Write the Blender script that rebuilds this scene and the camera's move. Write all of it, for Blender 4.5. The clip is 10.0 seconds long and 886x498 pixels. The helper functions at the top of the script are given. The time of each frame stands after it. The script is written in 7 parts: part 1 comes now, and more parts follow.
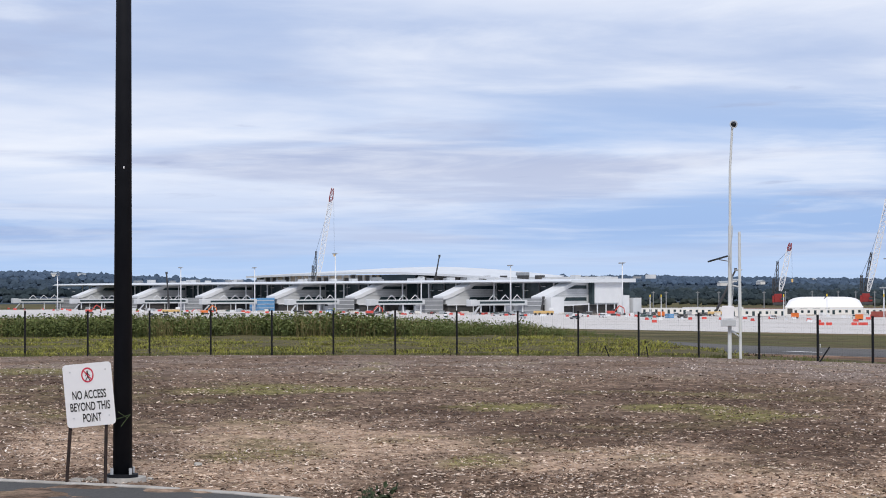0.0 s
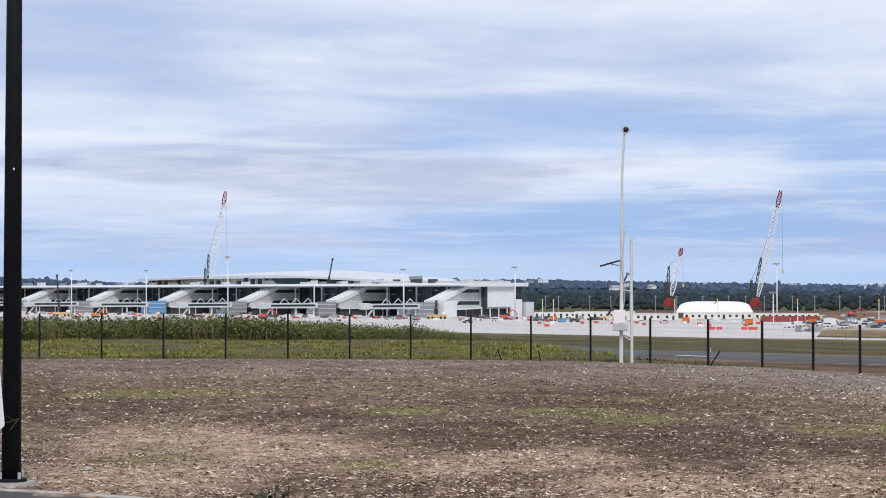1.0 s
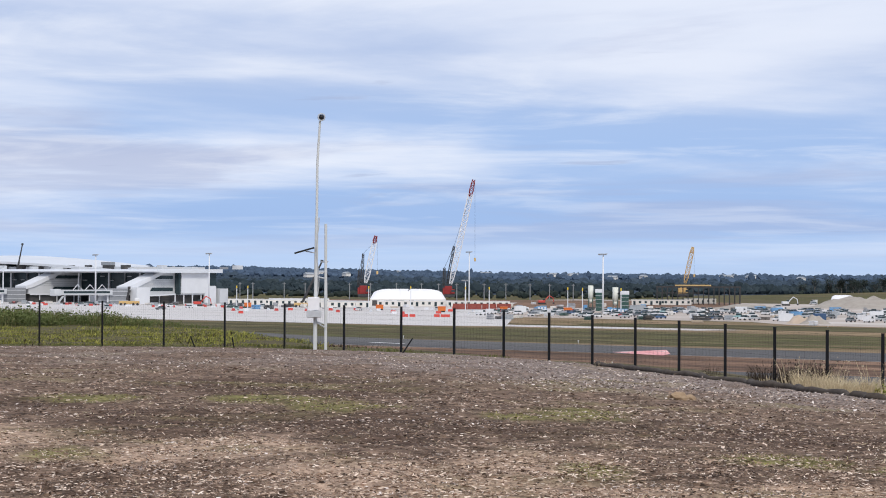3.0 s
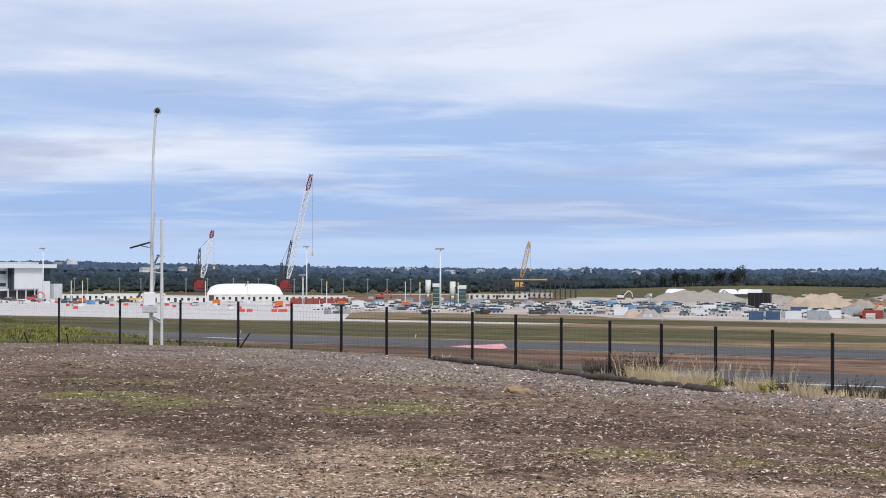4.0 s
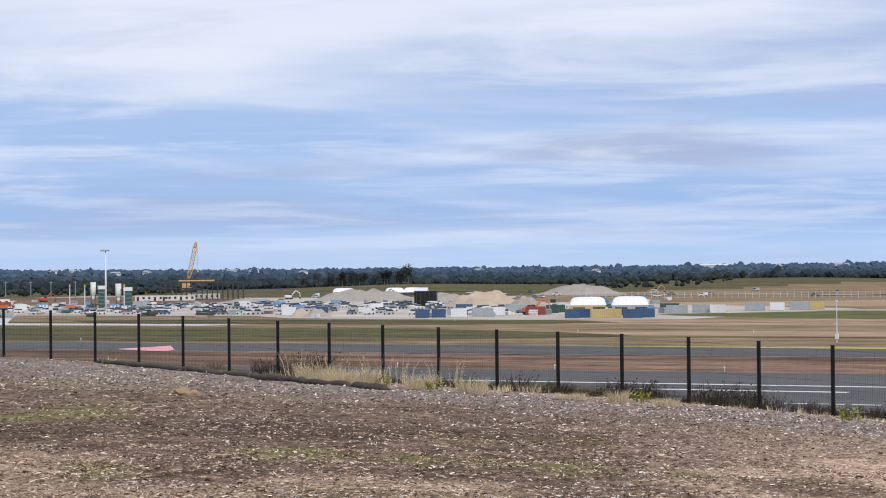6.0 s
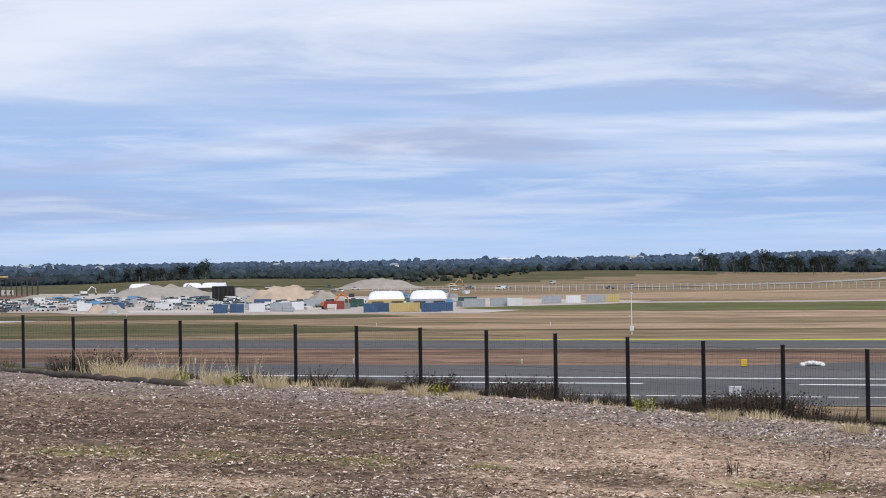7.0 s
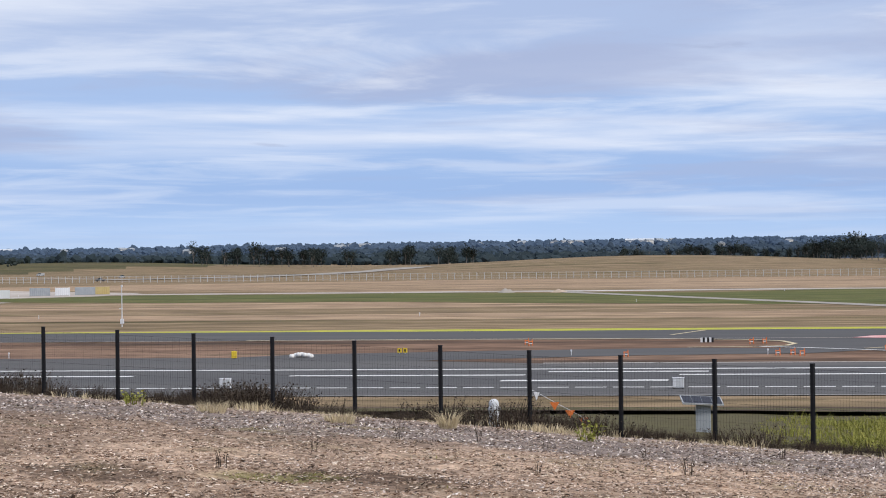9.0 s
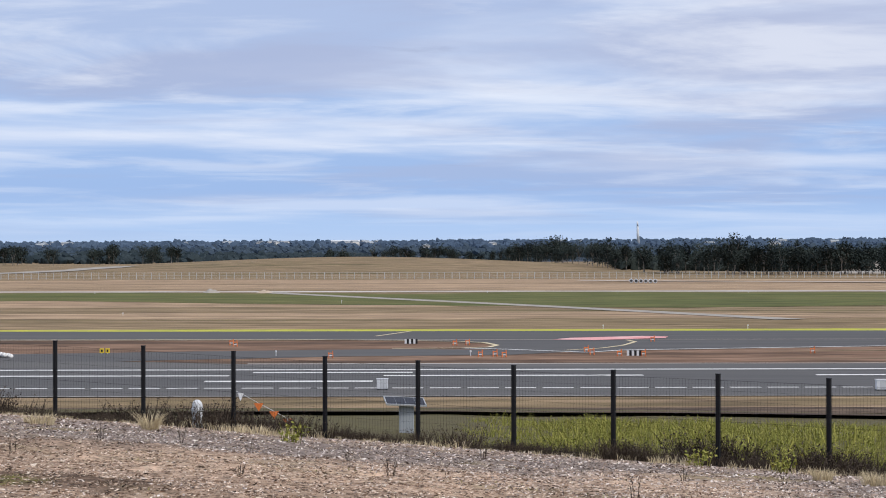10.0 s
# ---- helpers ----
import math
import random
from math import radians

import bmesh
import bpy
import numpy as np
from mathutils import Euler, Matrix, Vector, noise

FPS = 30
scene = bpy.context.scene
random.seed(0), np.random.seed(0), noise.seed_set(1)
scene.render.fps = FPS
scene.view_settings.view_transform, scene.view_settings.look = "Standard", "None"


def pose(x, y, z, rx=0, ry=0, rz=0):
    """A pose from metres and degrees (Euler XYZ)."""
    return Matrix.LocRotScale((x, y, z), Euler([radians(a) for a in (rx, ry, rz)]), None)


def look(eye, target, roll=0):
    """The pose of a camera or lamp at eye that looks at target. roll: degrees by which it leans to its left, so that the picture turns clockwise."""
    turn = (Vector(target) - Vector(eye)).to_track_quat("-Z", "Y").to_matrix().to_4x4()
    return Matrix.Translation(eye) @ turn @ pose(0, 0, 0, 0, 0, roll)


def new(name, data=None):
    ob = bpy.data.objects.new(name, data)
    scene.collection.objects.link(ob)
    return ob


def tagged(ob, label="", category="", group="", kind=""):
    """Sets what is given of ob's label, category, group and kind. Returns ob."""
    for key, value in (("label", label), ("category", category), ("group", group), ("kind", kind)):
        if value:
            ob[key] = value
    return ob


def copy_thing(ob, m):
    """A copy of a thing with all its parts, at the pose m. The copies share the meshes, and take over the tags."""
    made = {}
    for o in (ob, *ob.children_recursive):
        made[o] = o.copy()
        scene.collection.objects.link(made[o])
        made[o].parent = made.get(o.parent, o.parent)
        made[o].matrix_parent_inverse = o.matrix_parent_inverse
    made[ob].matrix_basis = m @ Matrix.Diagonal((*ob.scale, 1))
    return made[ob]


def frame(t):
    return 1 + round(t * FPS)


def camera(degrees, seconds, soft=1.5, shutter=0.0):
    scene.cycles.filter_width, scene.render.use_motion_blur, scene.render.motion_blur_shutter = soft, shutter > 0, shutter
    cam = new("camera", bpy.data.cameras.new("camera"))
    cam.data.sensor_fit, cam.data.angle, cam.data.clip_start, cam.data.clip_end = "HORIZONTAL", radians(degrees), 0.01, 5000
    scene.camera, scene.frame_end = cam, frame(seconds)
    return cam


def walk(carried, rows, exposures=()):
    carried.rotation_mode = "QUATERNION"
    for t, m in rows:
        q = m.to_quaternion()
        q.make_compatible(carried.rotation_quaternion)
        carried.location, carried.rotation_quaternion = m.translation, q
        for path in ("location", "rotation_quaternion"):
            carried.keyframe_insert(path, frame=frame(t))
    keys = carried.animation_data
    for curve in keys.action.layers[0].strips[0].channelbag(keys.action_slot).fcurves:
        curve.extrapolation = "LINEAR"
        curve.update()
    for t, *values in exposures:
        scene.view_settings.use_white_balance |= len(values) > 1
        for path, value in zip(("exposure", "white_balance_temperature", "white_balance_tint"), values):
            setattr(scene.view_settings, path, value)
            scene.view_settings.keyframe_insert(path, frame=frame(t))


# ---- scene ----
# Camera: it turns on the spot (yaw to the right, pitch up, lean; degrees).
EYE = 1.85
ROWS = [
    (0.0, -0.000, 1.103, -0.215),
    (0.5, 1.300, 1.189, -0.154),
    (1.0, 2.926, 1.199, -0.051),
    (1.5, 4.826, 1.105, 0.004),
    (2.0, 6.810, 1.009, 0.096),
    (2.5, 8.968, 0.943, 0.204),
    (3.0, 11.278, 0.857, 0.257),
    (4.5, 17.854, 0.716, 0.014),
    (5.0, 19.981, 0.750, -0.149),
    (6.5, 27.526, 0.598, -0.711),
    (7.0, 30.350, 0.473, -0.856),
    (7.5, 33.323, 0.346, -0.987),
    (8.0, 36.609, 0.279, -0.990),
    (8.5, 40.272, 0.191, -0.952),
    (9.0, 44.225, 0.082, -0.660),
    (9.5, 48.323, 0.044, -0.419),
    (10.0, 52.272, 0.057, -0.075),
]
cam = camera(23.93, 10.0, soft=1.0)


def held(yaw, pitch, lean):
    arm = 0.04
    a = radians(yaw)
    return pose(arm * math.sin(a), arm * (math.cos(a) - 1), EYE, 90 + pitch, 0, -yaw) @ pose(0, 0, 0, 0, 0, lean)


walk(cam, [(t, held(y, p, r)) for t, y, p, r in ROWS])

# ---- world, sun ----
SUN_ELEV, SUN_AZ = 42.0, 178.0
world = bpy.data.worlds.new("overcast_sky")
scene.world = world
world.use_nodes = True


SKY_A, SKY_B, SKY_C, SKY_D = (1.7, 0.3, 0.1), (0.2, 3.1, 0.4), (4.0, 1.0, 0.6), (7.3, 2.2, 1.1)


def build_sky(w):
    nt = w.node_tree
    N, L = nt.nodes, nt.links
    N.clear()
    tc = N.new("ShaderNodeTexCoord")
    sep = N.new("ShaderNodeSeparateXYZ")
    L.new(tc.outputs["Generated"], sep.inputs[0])

    # the cloud sheet lies overhead: bearings are thrown onto a level plane
    def maths(op, a, b):
        n = N.new("ShaderNodeMath")
        n.operation = op
        for k, v in enumerate((a, b)):
            if isinstance(v, float):
                n.inputs[k].default_value = v
            else:
                L.new(v, n.inputs[k])
        return n.outputs[0]

    height = maths("ADD", maths("MAXIMUM", sep.outputs["Z"], 0.0), 0.042)
    plane = N.new("ShaderNodeCombineXYZ")
    L.new(maths("DIVIDE", sep.outputs["X"], height), plane.inputs[0])
    L.new(maths("DIVIDE", sep.outputs["Y"], height), plane.inputs[1])

    def clouds(scale, detail, rough, dist, off):
        mp = N.new("ShaderNodeMapping")
        mp.inputs["Scale"].default_value = (scale, scale, scale)
        mp.inputs["Location"].default_value = off
        L.new(plane.outputs[0], mp.inputs["Vector"])
        n = N.new("ShaderNodeTexNoise")
        n.inputs["Scale"].default_value = 1.0
        n.inputs["Detail"].default_value = detail
        n.inputs["Roughness"].default_value = rough
        n.inputs["Distortion"].default_value = dist
        L.new(mp.outputs[0], n.inputs["Vector"])
        return n.outputs["Fac"]

    def ramp(src, stops):
        r = N.new("ShaderNodeValToRGB")
        r.color_ramp.interpolation = "EASE"
        e = r.color_ramp.elements
        while len(e) < len(stops):
            e.new(0.5)
        for k, (p, c) in enumerate(stops):
            e[k].position = p
            e[k].color = (*c, 1)
        L.new(src, r.inputs[0])
        return r.outputs[0]

    def mix(fac, a, b, kind="MIX"):
        m = N.new("ShaderNodeMix")
        m.data_type, m.blend_type = "RGBA", kind
        if isinstance(fac, float):
            m.inputs[0].default_value = fac
        else:
            L.new(fac, m.inputs[0])
        L.new(a, m.inputs[6])
        L.new(b, m.inputs[7])
        return m.outputs[2]

    sky = N.new("ShaderNodeTexSky")
    sky.sky_type = "NISHITA"
    sky.sun_disc = False
    sky.sun_elevation, sky.sun_rotation = radians(SUN_ELEV), radians(SUN_AZ)
    dim = N.new("ShaderNodeVectorMath")
    dim.operation = "SCALE"
    dim.inputs["Scale"].default_value = 0.10
    L.new(sky.outputs[0], dim.inputs[0])
    # thin blue-grey veil over the clear sky, paler at the skyline
    veil = ramp(sep.outputs["Z"], [(0.0, (0.50, 0.65, 0.92)), (0.012, (0.42, 0.60, 0.93)), (0.03, (0.315, 0.485, 0.84)), (0.06, (0.345, 0.505, 0.845)), (0.11, (0.42, 0.52, 0.78)), (0.6, (0.62, 0.65, 0.76))])
    clear = mix(0.88, dim.outputs[0], veil)

    def tone(r, g, b):
        n = N.new("ShaderNodeRGB")
        n.outputs[0].default_value = (r, g, b, 1)
        return n.outputs[0]

    # thinner cloud towards the skyline, where the haze takes over
    lift = ramp(sep.outputs["Z"], [(0.004, (0.12, 0.12, 0.12)), (0.03, (0.55, 0.55, 0.55)), (0.065, (1, 1, 1))])
    bank = mix(1.0, ramp(clouds(0.25, 8.0, 0.52, 0.25, SKY_A), [(0.43, (0, 0, 0)), (0.62, (1, 1, 1))]), lift, "MULTIPLY")
    wisp = mix(1.0, ramp(clouds(0.75, 10.0, 0.58, 0.45, SKY_B), [(0.47, (0, 0, 0)), (0.68, (1, 1, 1))]), lift, "MULTIPLY")
    belly = mix(1.0, ramp(clouds(0.40, 9.0, 0.55, 0.35, SKY_C), [(0.48, (0, 0, 0)), (0.64, (1, 1, 1))]), lift, "MULTIPLY")
    scrap = mix(1.0, ramp(clouds(1.15, 7.0, 0.55, 0.3, SKY_D), [(0.66, (0, 0, 0)), (0.74, (1, 1, 1))]), lift, "MULTIPLY")
    c = mix(maths("MULTIPLY", bank, 0.92), clear, tone(0.77, 0.82, 0.94))
    c = mix(maths("MULTIPLY", belly, 0.72), c, tone(0.40, 0.46, 0.66))
    c = mix(maths("MULTIPLY", wisp, 0.45), c, tone(0.88, 0.91, 0.98))
    c = mix(maths("MULTIPLY", scrap, 0.45), c, tone(0.36, 0.42, 0.60))
    bg = N.new("ShaderNodeBackground")
    bg.inputs["Strength"].default_value = 1.05
    L.new(c, bg.inputs["Color"])
    out = N.new("ShaderNodeOutputWorld")
    L.new(bg.outputs[0], out.inputs[0])


build_sky(world)
sun = new("sun", bpy.data.lights.new("sun", "SUN"))
sun.data.energy, sun.data.angle, sun.data.color = 2.0, radians(14), (1.0, 0.93, 0.84)
sun_dir = Vector((math.sin(radians(SUN_AZ)) * math.cos(radians(SUN_ELEV)), math.cos(radians(SUN_AZ)) * math.cos(radians(SUN_ELEV)), math.sin(radians(SUN_ELEV))))
sun.matrix_world = look(sun_dir * 50, (0, 0, 0))


# ---- materials ----
def mat(name, c1, c2=None, c3=None, s1=1.0, s2=0.1, rough=0.9, metal=0.0, bump=0.0, stretch=(1, 1, 1), turn=0.0, vary=0.0, island=False, cut=(0.5, 0.66), spec=0.3, emit=0.0):
    """Two-scale noise between c1 and c2 (fine) and c3 (coarse patches), at world size."""
    m = bpy.data.materials.new(name)
    m.use_nodes = True
    nt = m.node_tree
    N, L = nt.nodes, nt.links
    b = N["Principled BSDF"]
    b.inputs["Roughness"].default_value = rough
    b.inputs["Metallic"].default_value = metal
    b.inputs["Specular IOR Level"].default_value = spec
    b.inputs["Base Color"].default_value = (*c1, 1)
    if emit:
        b.inputs["Emission Color"].default_value = (*c1, 1)
        b.inputs["Emission Strength"].default_value = emit
    if c2 is None:
        return m
    g = N.new("ShaderNodeNewGeometry")
    mp = N.new("ShaderNodeMapping")
    mp.inputs["Scale"].default_value = stretch
    rt = N.new("ShaderNodeVectorRotate")
    rt.rotation_type = "Z_AXIS"
    rt.inputs["Angle"].default_value = turn
    L.new(g.outputs["Position"], rt.inputs["Vector"])
    L.new(rt.outputs[0], mp.inputs["Vector"])

    def nz(scale, detail=6.0):
        n = N.new("ShaderNodeTexNoise")
        n.inputs["Scale"].default_value = scale
        n.inputs["Detail"].default_value = detail
        n.inputs["Roughness"].default_value = 0.62
        L.new(mp.outputs[0], n.inputs["Vector"])
        return n.outputs["Fac"]

    def rng(src, a, z, lo=0.0, hi=1.0):
        r = N.new("ShaderNodeMapRange")
        r.inputs[1].default_value, r.inputs[2].default_value = a, z
        r.inputs[3].default_value, r.inputs[4].default_value = lo, hi
        L.new(src, r.inputs[0])
        return r.outputs[0]

    def mixc(f, a, c):
        x = N.new("ShaderNodeMix")
        x.data_type = "RGBA"
        L.new(f, x.inputs[0])
        if isinstance(a, tuple):
            x.inputs[6].default_value = (*a, 1)
        else:
            L.new(a, x.inputs[6])
        x.inputs[7].default_value = (*c, 1)
        return x.outputs[2]

    fine = nz(s1)
    src = g.outputs["Random Per Island"] if island else rng(fine, 0.32, 0.68)
    col = mixc(src, c1, c2)
    if c3 is not None:
        col = mixc(rng(nz(s2, 5.0), cut[0], cut[1]), col, c3)
    if vary:
        info = N.new("ShaderNodeObjectInfo")
        hs = N.new("ShaderNodeHueSaturation")
        L.new(rng(info.outputs["Random"], 0.0, 1.0, 1 - vary, 1 + vary), hs.inputs["Value"])
        L.new(col, hs.inputs["Color"])
        col = hs.outputs[0]
    L.new(col, b.inputs["Base Color"])
    if bump:
        bp = N.new("ShaderNodeBump")
        bp.inputs["Strength"].default_value = 0.6
        bp.inputs["Distance"].default_value = bump
        L.new(nz(s1 * 1.7), bp.inputs["Height"])
        L.new(bp.outputs[0], b.inputs["Normal"])
    return m


def streaks(name, stops, across=0.06, along=0.0045, grain=0.45):
    """Mown and worn grass: long uneven streaks along the runway, with a finer grain."""
    m = bpy.data.materials.new(name)
    m.use_nodes = True
    nt = m.node_tree
    N, L = nt.nodes, nt.links
    b = N["Principled BSDF"]
    b.inputs["Roughness"].default_value = 0.95
    b.inputs["Specular IOR Level"].default_value = 0.08
    g = N.new("ShaderNodeNewGeometry")
    rt = N.new("ShaderNodeVectorRotate")
    rt.rotation_type = "Z_AXIS"
    rt.inputs["Angle"].default_value = radians(51.7)
    L.new(g.outputs["Position"], rt.inputs["Vector"])

    def nz(u, n, detail, rough):
        mp = N.new("ShaderNodeMapping")
        mp.inputs["Scale"].default_value = (u, n, 0.0)
        L.new(rt.outputs[0], mp.inputs["Vector"])
        t = N.new("ShaderNodeTexNoise")
        t.inputs["Scale"].default_value = 1.0
        t.inputs["Detail"].default_value = detail
        t.inputs["Roughness"].default_value = rough
        t.inputs["Distortion"].default_value = 0.3
        L.new(mp.outputs[0], t.inputs["Vector"])
        return t.outputs["Fac"]

    r = N.new("ShaderNodeValToRGB")
    e = r.color_ramp.elements
    while len(e) < len(stops):
        e.new(0.5)
    for k, (p, c) in enumerate(stops):
        e[k].position, e[k].color = p, (*c, 1)
    L.new(nz(along, across, 5.0, 0.6), r.inputs[0])
    fine = N.new("ShaderNodeMapRange")
    fine.inputs[1].default_value, fine.inputs[2].default_value = 0.3, 0.7
    fine.inputs[3].default_value, fine.inputs[4].default_value = 1 - grain, 1 + grain
    L.new(nz(along * 14, across * 4, 4.0, 0.6), fine.inputs[0])
    hs = N.new("ShaderNodeHueSaturation")
    L.new(fine.outputs[0], hs.inputs["Value"])
    L.new(r.outputs[0], hs.inputs["Color"])
    L.new(hs.outputs[0], b.inputs["Base Color"])
    return m


def litter(name, stops, rough=0.9):
    """Loose pieces, each of one tone out of a few."""
    m = bpy.data.materials.new(name)
    m.use_nodes = True
    N, L = m.node_tree.nodes, m.node_tree.links
    b = N["Principled BSDF"]
    b.inputs["Roughness"].default_value = rough
    b.inputs["Specular IOR Level"].default_value = 0.1
    g = N.new("ShaderNodeNewGeometry")
    r = N.new("ShaderNodeValToRGB")
    e = r.color_ramp.elements
    while len(e) < len(stops):
        e.new(0.5)
    for k, (p, c) in enumerate(stops):
        e[k].position, e[k].color = p, (*c, 1)
    L.new(g.outputs["Random Per Island"], r.inputs[0])
    L.new(r.outputs[0], b.inputs["Base Color"])
    return m


def soil_mat():
    """Brown soil under mulch; the ground's own cover says where it is bare, dark, grassy or gravelly."""
    m = bpy.data.materials.new("dry_soil_and_mulch")
    m.use_nodes = True
    N, L = m.node_tree.nodes, m.node_tree.links
    b = N["Principled BSDF"]
    b.inputs["Roughness"].default_value = 0.95
    b.inputs["Specular IOR Level"].default_value = 0.1
    g = N.new("ShaderNodeNewGeometry")
    at = N.new("ShaderNodeAttribute")
    at.attribute_name = "cover"
    sp = N.new("ShaderNodeSeparateColor")
    L.new(at.outputs["Color"], sp.inputs[0])

    def nz(scale, detail=6.0, rough=0.65):
        t = N.new("ShaderNodeTexNoise")
        t.inputs["Scale"].default_value = scale
        t.inputs["Detail"].default_value = detail
        t.inputs["Roughness"].default_value = rough
        L.new(g.outputs["Position"], t.inputs["Vector"])
        return t.outputs["Fac"]

    def rng(src, a, z, lo=0.0, hi=1.0):
        r = N.new("ShaderNodeMapRange")
        r.inputs[1].default_value, r.inputs[2].default_value = a, z
        r.inputs[3].default_value, r.inputs[4].default_value = lo, hi
        L.new(src, r.inputs[0])
        return r.outputs[0]

    def blend(f, a, c):
        x = N.new("ShaderNodeMix")
        x.data_type = "RGBA"
        L.new(f, x.inputs[0])
        if isinstance(a, tuple):
            x.inputs[6].default_value = (*a, 1)
        else:
            L.new(a, x.inputs[6])
        x.inputs[7].default_value = (*c, 1)
        return x.outputs[2]

    col = blend(rng(nz(2.2), 0.38, 0.62), (0.095, 0.064, 0.047), (0.235, 0.165, 0.121))
    col = blend(at.outputs["Alpha"], col, (0.245, 0.20, 0.178))
    col = blend(sp.outputs[0], col, (0.50, 0.365, 0.27))
    col = blend(sp.outputs[1], col, (0.085, 0.054, 0.039))
    col = blend(sp.outputs[2], col, (0.19, 0.175, 0.065))
    hs = N.new("ShaderNodeHueSaturation")
    L.new(rng(nz(5.5, 8.0, 0.75), 0.35, 0.65, 0.35, 1.65), hs.inputs["Value"])
    L.new(col, hs.inputs["Color"])
    L.new(hs.outputs[0], b.inputs["Base Color"])
    bp = N.new("ShaderNodeBump")
    bp.inputs["Strength"].default_value = 0.8
    bp.inputs["Distance"].default_value = 0.05
    L.new(nz(7.0, 8.0, 0.7), bp.inputs["Height"])
    L.new(bp.outputs[0], b.inputs["Normal"])
    return m


RUN_AZ = radians(51.7)  # the bearing square to the runway
TURN = RUN_AZ  # turns the world so that x runs along the runway
M = {}
M["soil"] = soil_mat()
M["olive"] = streaks("dull_olive_grass", [(0.32, (0.05, 0.052, 0.026)), (0.44, (0.105, 0.088, 0.046)), (0.53, (0.085, 0.088, 0.034)), (0.62, (0.16, 0.12, 0.07)), (0.72, (0.11, 0.10, 0.042))])
M["tan"] = streaks("bleached_tan_grass", [(0.30, (0.12, 0.092, 0.05)), (0.42, (0.27, 0.19, 0.122)), (0.52, (0.41, 0.295, 0.195)), (0.62, (0.31, 0.215, 0.142)), (0.72, (0.19, 0.155, 0.075))])
M["slope"] = mat("rough_grass_slope", (0.05, 0.046, 0.022), (0.145, 0.118, 0.06), (0.105, 0.092, 0.042), s1=0.9, s2=0.16, bump=0.06, cut=(0.42, 0.6), spec=0.1)
M["field"] = streaks("dry_mown_airfield_grass", [(0.30, (0.065, 0.058, 0.028)), (0.40, (0.17, 0.135, 0.07)), (0.47, (0.30, 0.215, 0.137)), (0.55, (0.17, 0.128, 0.07)), (0.62, (0.29, 0.205, 0.132)), (0.72, (0.115, 0.11, 0.042))])
M["green"] = streaks("green_grass_strip", [(0.32, (0.06, 0.07, 0.028)), (0.45, (0.105, 0.118, 0.04)), (0.56, (0.14, 0.135, 0.052)), (0.64, (0.10, 0.105, 0.036)), (0.74, (0.30, 0.235, 0.13))])
M["yellowgrass"] = mat("yellow_flowering_grass", (0.52, 0.50, 0.07), (0.36, 0.37, 0.08), None, s1=0.3, spec=0.1)
M["dirt"] = streaks("red_brown_bare_dirt", [(0.30, (0.062, 0.046, 0.036)), (0.42, (0.125, 0.08, 0.056)), (0.52, (0.195, 0.12, 0.082)), (0.60, (0.26, 0.168, 0.118)), (0.70, (0.085, 0.078, 0.04))], 0.08, 0.008)
M["paledirt"] = mat("pale_graded_dirt", (0.50, 0.44, 0.40), (0.40, 0.35, 0.31), (0.58, 0.55, 0.52), s1=0.15, s2=0.02, spec=0.1)
M["asphalt"] = mat("runway_asphalt", (0.085, 0.085, 0.09), (0.12, 0.118, 0.118), (0.15, 0.145, 0.14), s1=0.4, s2=0.03, rough=0.9, spec=0.1, stretch=(0.08, 1.3, 1), turn=TURN, cut=(0.5, 0.75))
M["road"] = mat("road_asphalt", (0.05, 0.05, 0.052), (0.085, 0.083, 0.08), None, s1=30.0, bump=0.004)
M["concrete"] = mat("apron_concrete", (0.53, 0.51, 0.50), (0.60, 0.58, 0.57), (0.46, 0.43, 0.41), s1=0.2, s2=0.02, stretch=(0.3, 1.0, 1), turn=TURN, cut=(0.52, 0.75))
M["kerb"] = mat("kerb_concrete", (0.34, 0.33, 0.31), (0.46, 0.44, 0.42), (0.25, 0.23, 0.2), s1=12.0, s2=1.5, bump=0.004)
M["paint"] = mat("white_line_paint", (0.80, 0.80, 0.79), (0.68, 0.68, 0.67), None, s1=0.8, rough=0.7)
# blue haze of distance is mixed into this ground colour
M["woods"] = mat("haze_tinted_far_woodland", (0.036, 0.054, 0.080), (0.046, 0.066, 0.094), (0.055, 0.075, 0.10), s1=0.02, s2=0.003, cut=(0.5, 0.7), spec=0.05)
M["black"] = mat("black_powder_coat", (0.009, 0.010, 0.014), (0.014, 0.015, 0.019), None, s1=4.0, rough=0.6, spec=0.15)
M["postblack"] = mat("black_fence_post_paint", (0.006, 0.006, 0.008), (0.010, 0.010, 0.012), None, s1=4.0, rough=0.5, spec=0.2)
M["white"] = mat("white_cladding", (0.70, 0.72, 0.75), (0.64, 0.66, 0.69), None, s1=0.2, rough=0.5)
M["glass"] = mat("dark_facade_glass", (0.020, 0.036, 0.042), (0.045, 0.066, 0.074), None, s1=0.1, rough=0.15, spec=0.35)


# ---- helpers of this place ----
def thing(name, label, category, m=Matrix(), group="", kind=""):
    ob = new(name)
    ob.empty_display_size = 0.3
    ob.matrix_world = m
    return tagged(ob, label, category, group, kind)


def finish(bm, name, material, smooth=False):
    me = bpy.data.meshes.new(name)
    bm.to_mesh(me)
    bm.free()
    for x in material if isinstance(material, (list, tuple)) else [material]:
        me.materials.append(x)
    if smooth:
        me.polygons.foreach_set("use_smooth", [len(p.vertices) <= 4 for p in me.polygons])
    return me


def part(name, bm, material, parent=None, label="", smooth=False):
    ob = new(name, finish(bm, name, material, smooth))
    if parent is not None:
        ob.parent = parent
    if label:
        ob["label"] = label
    return ob


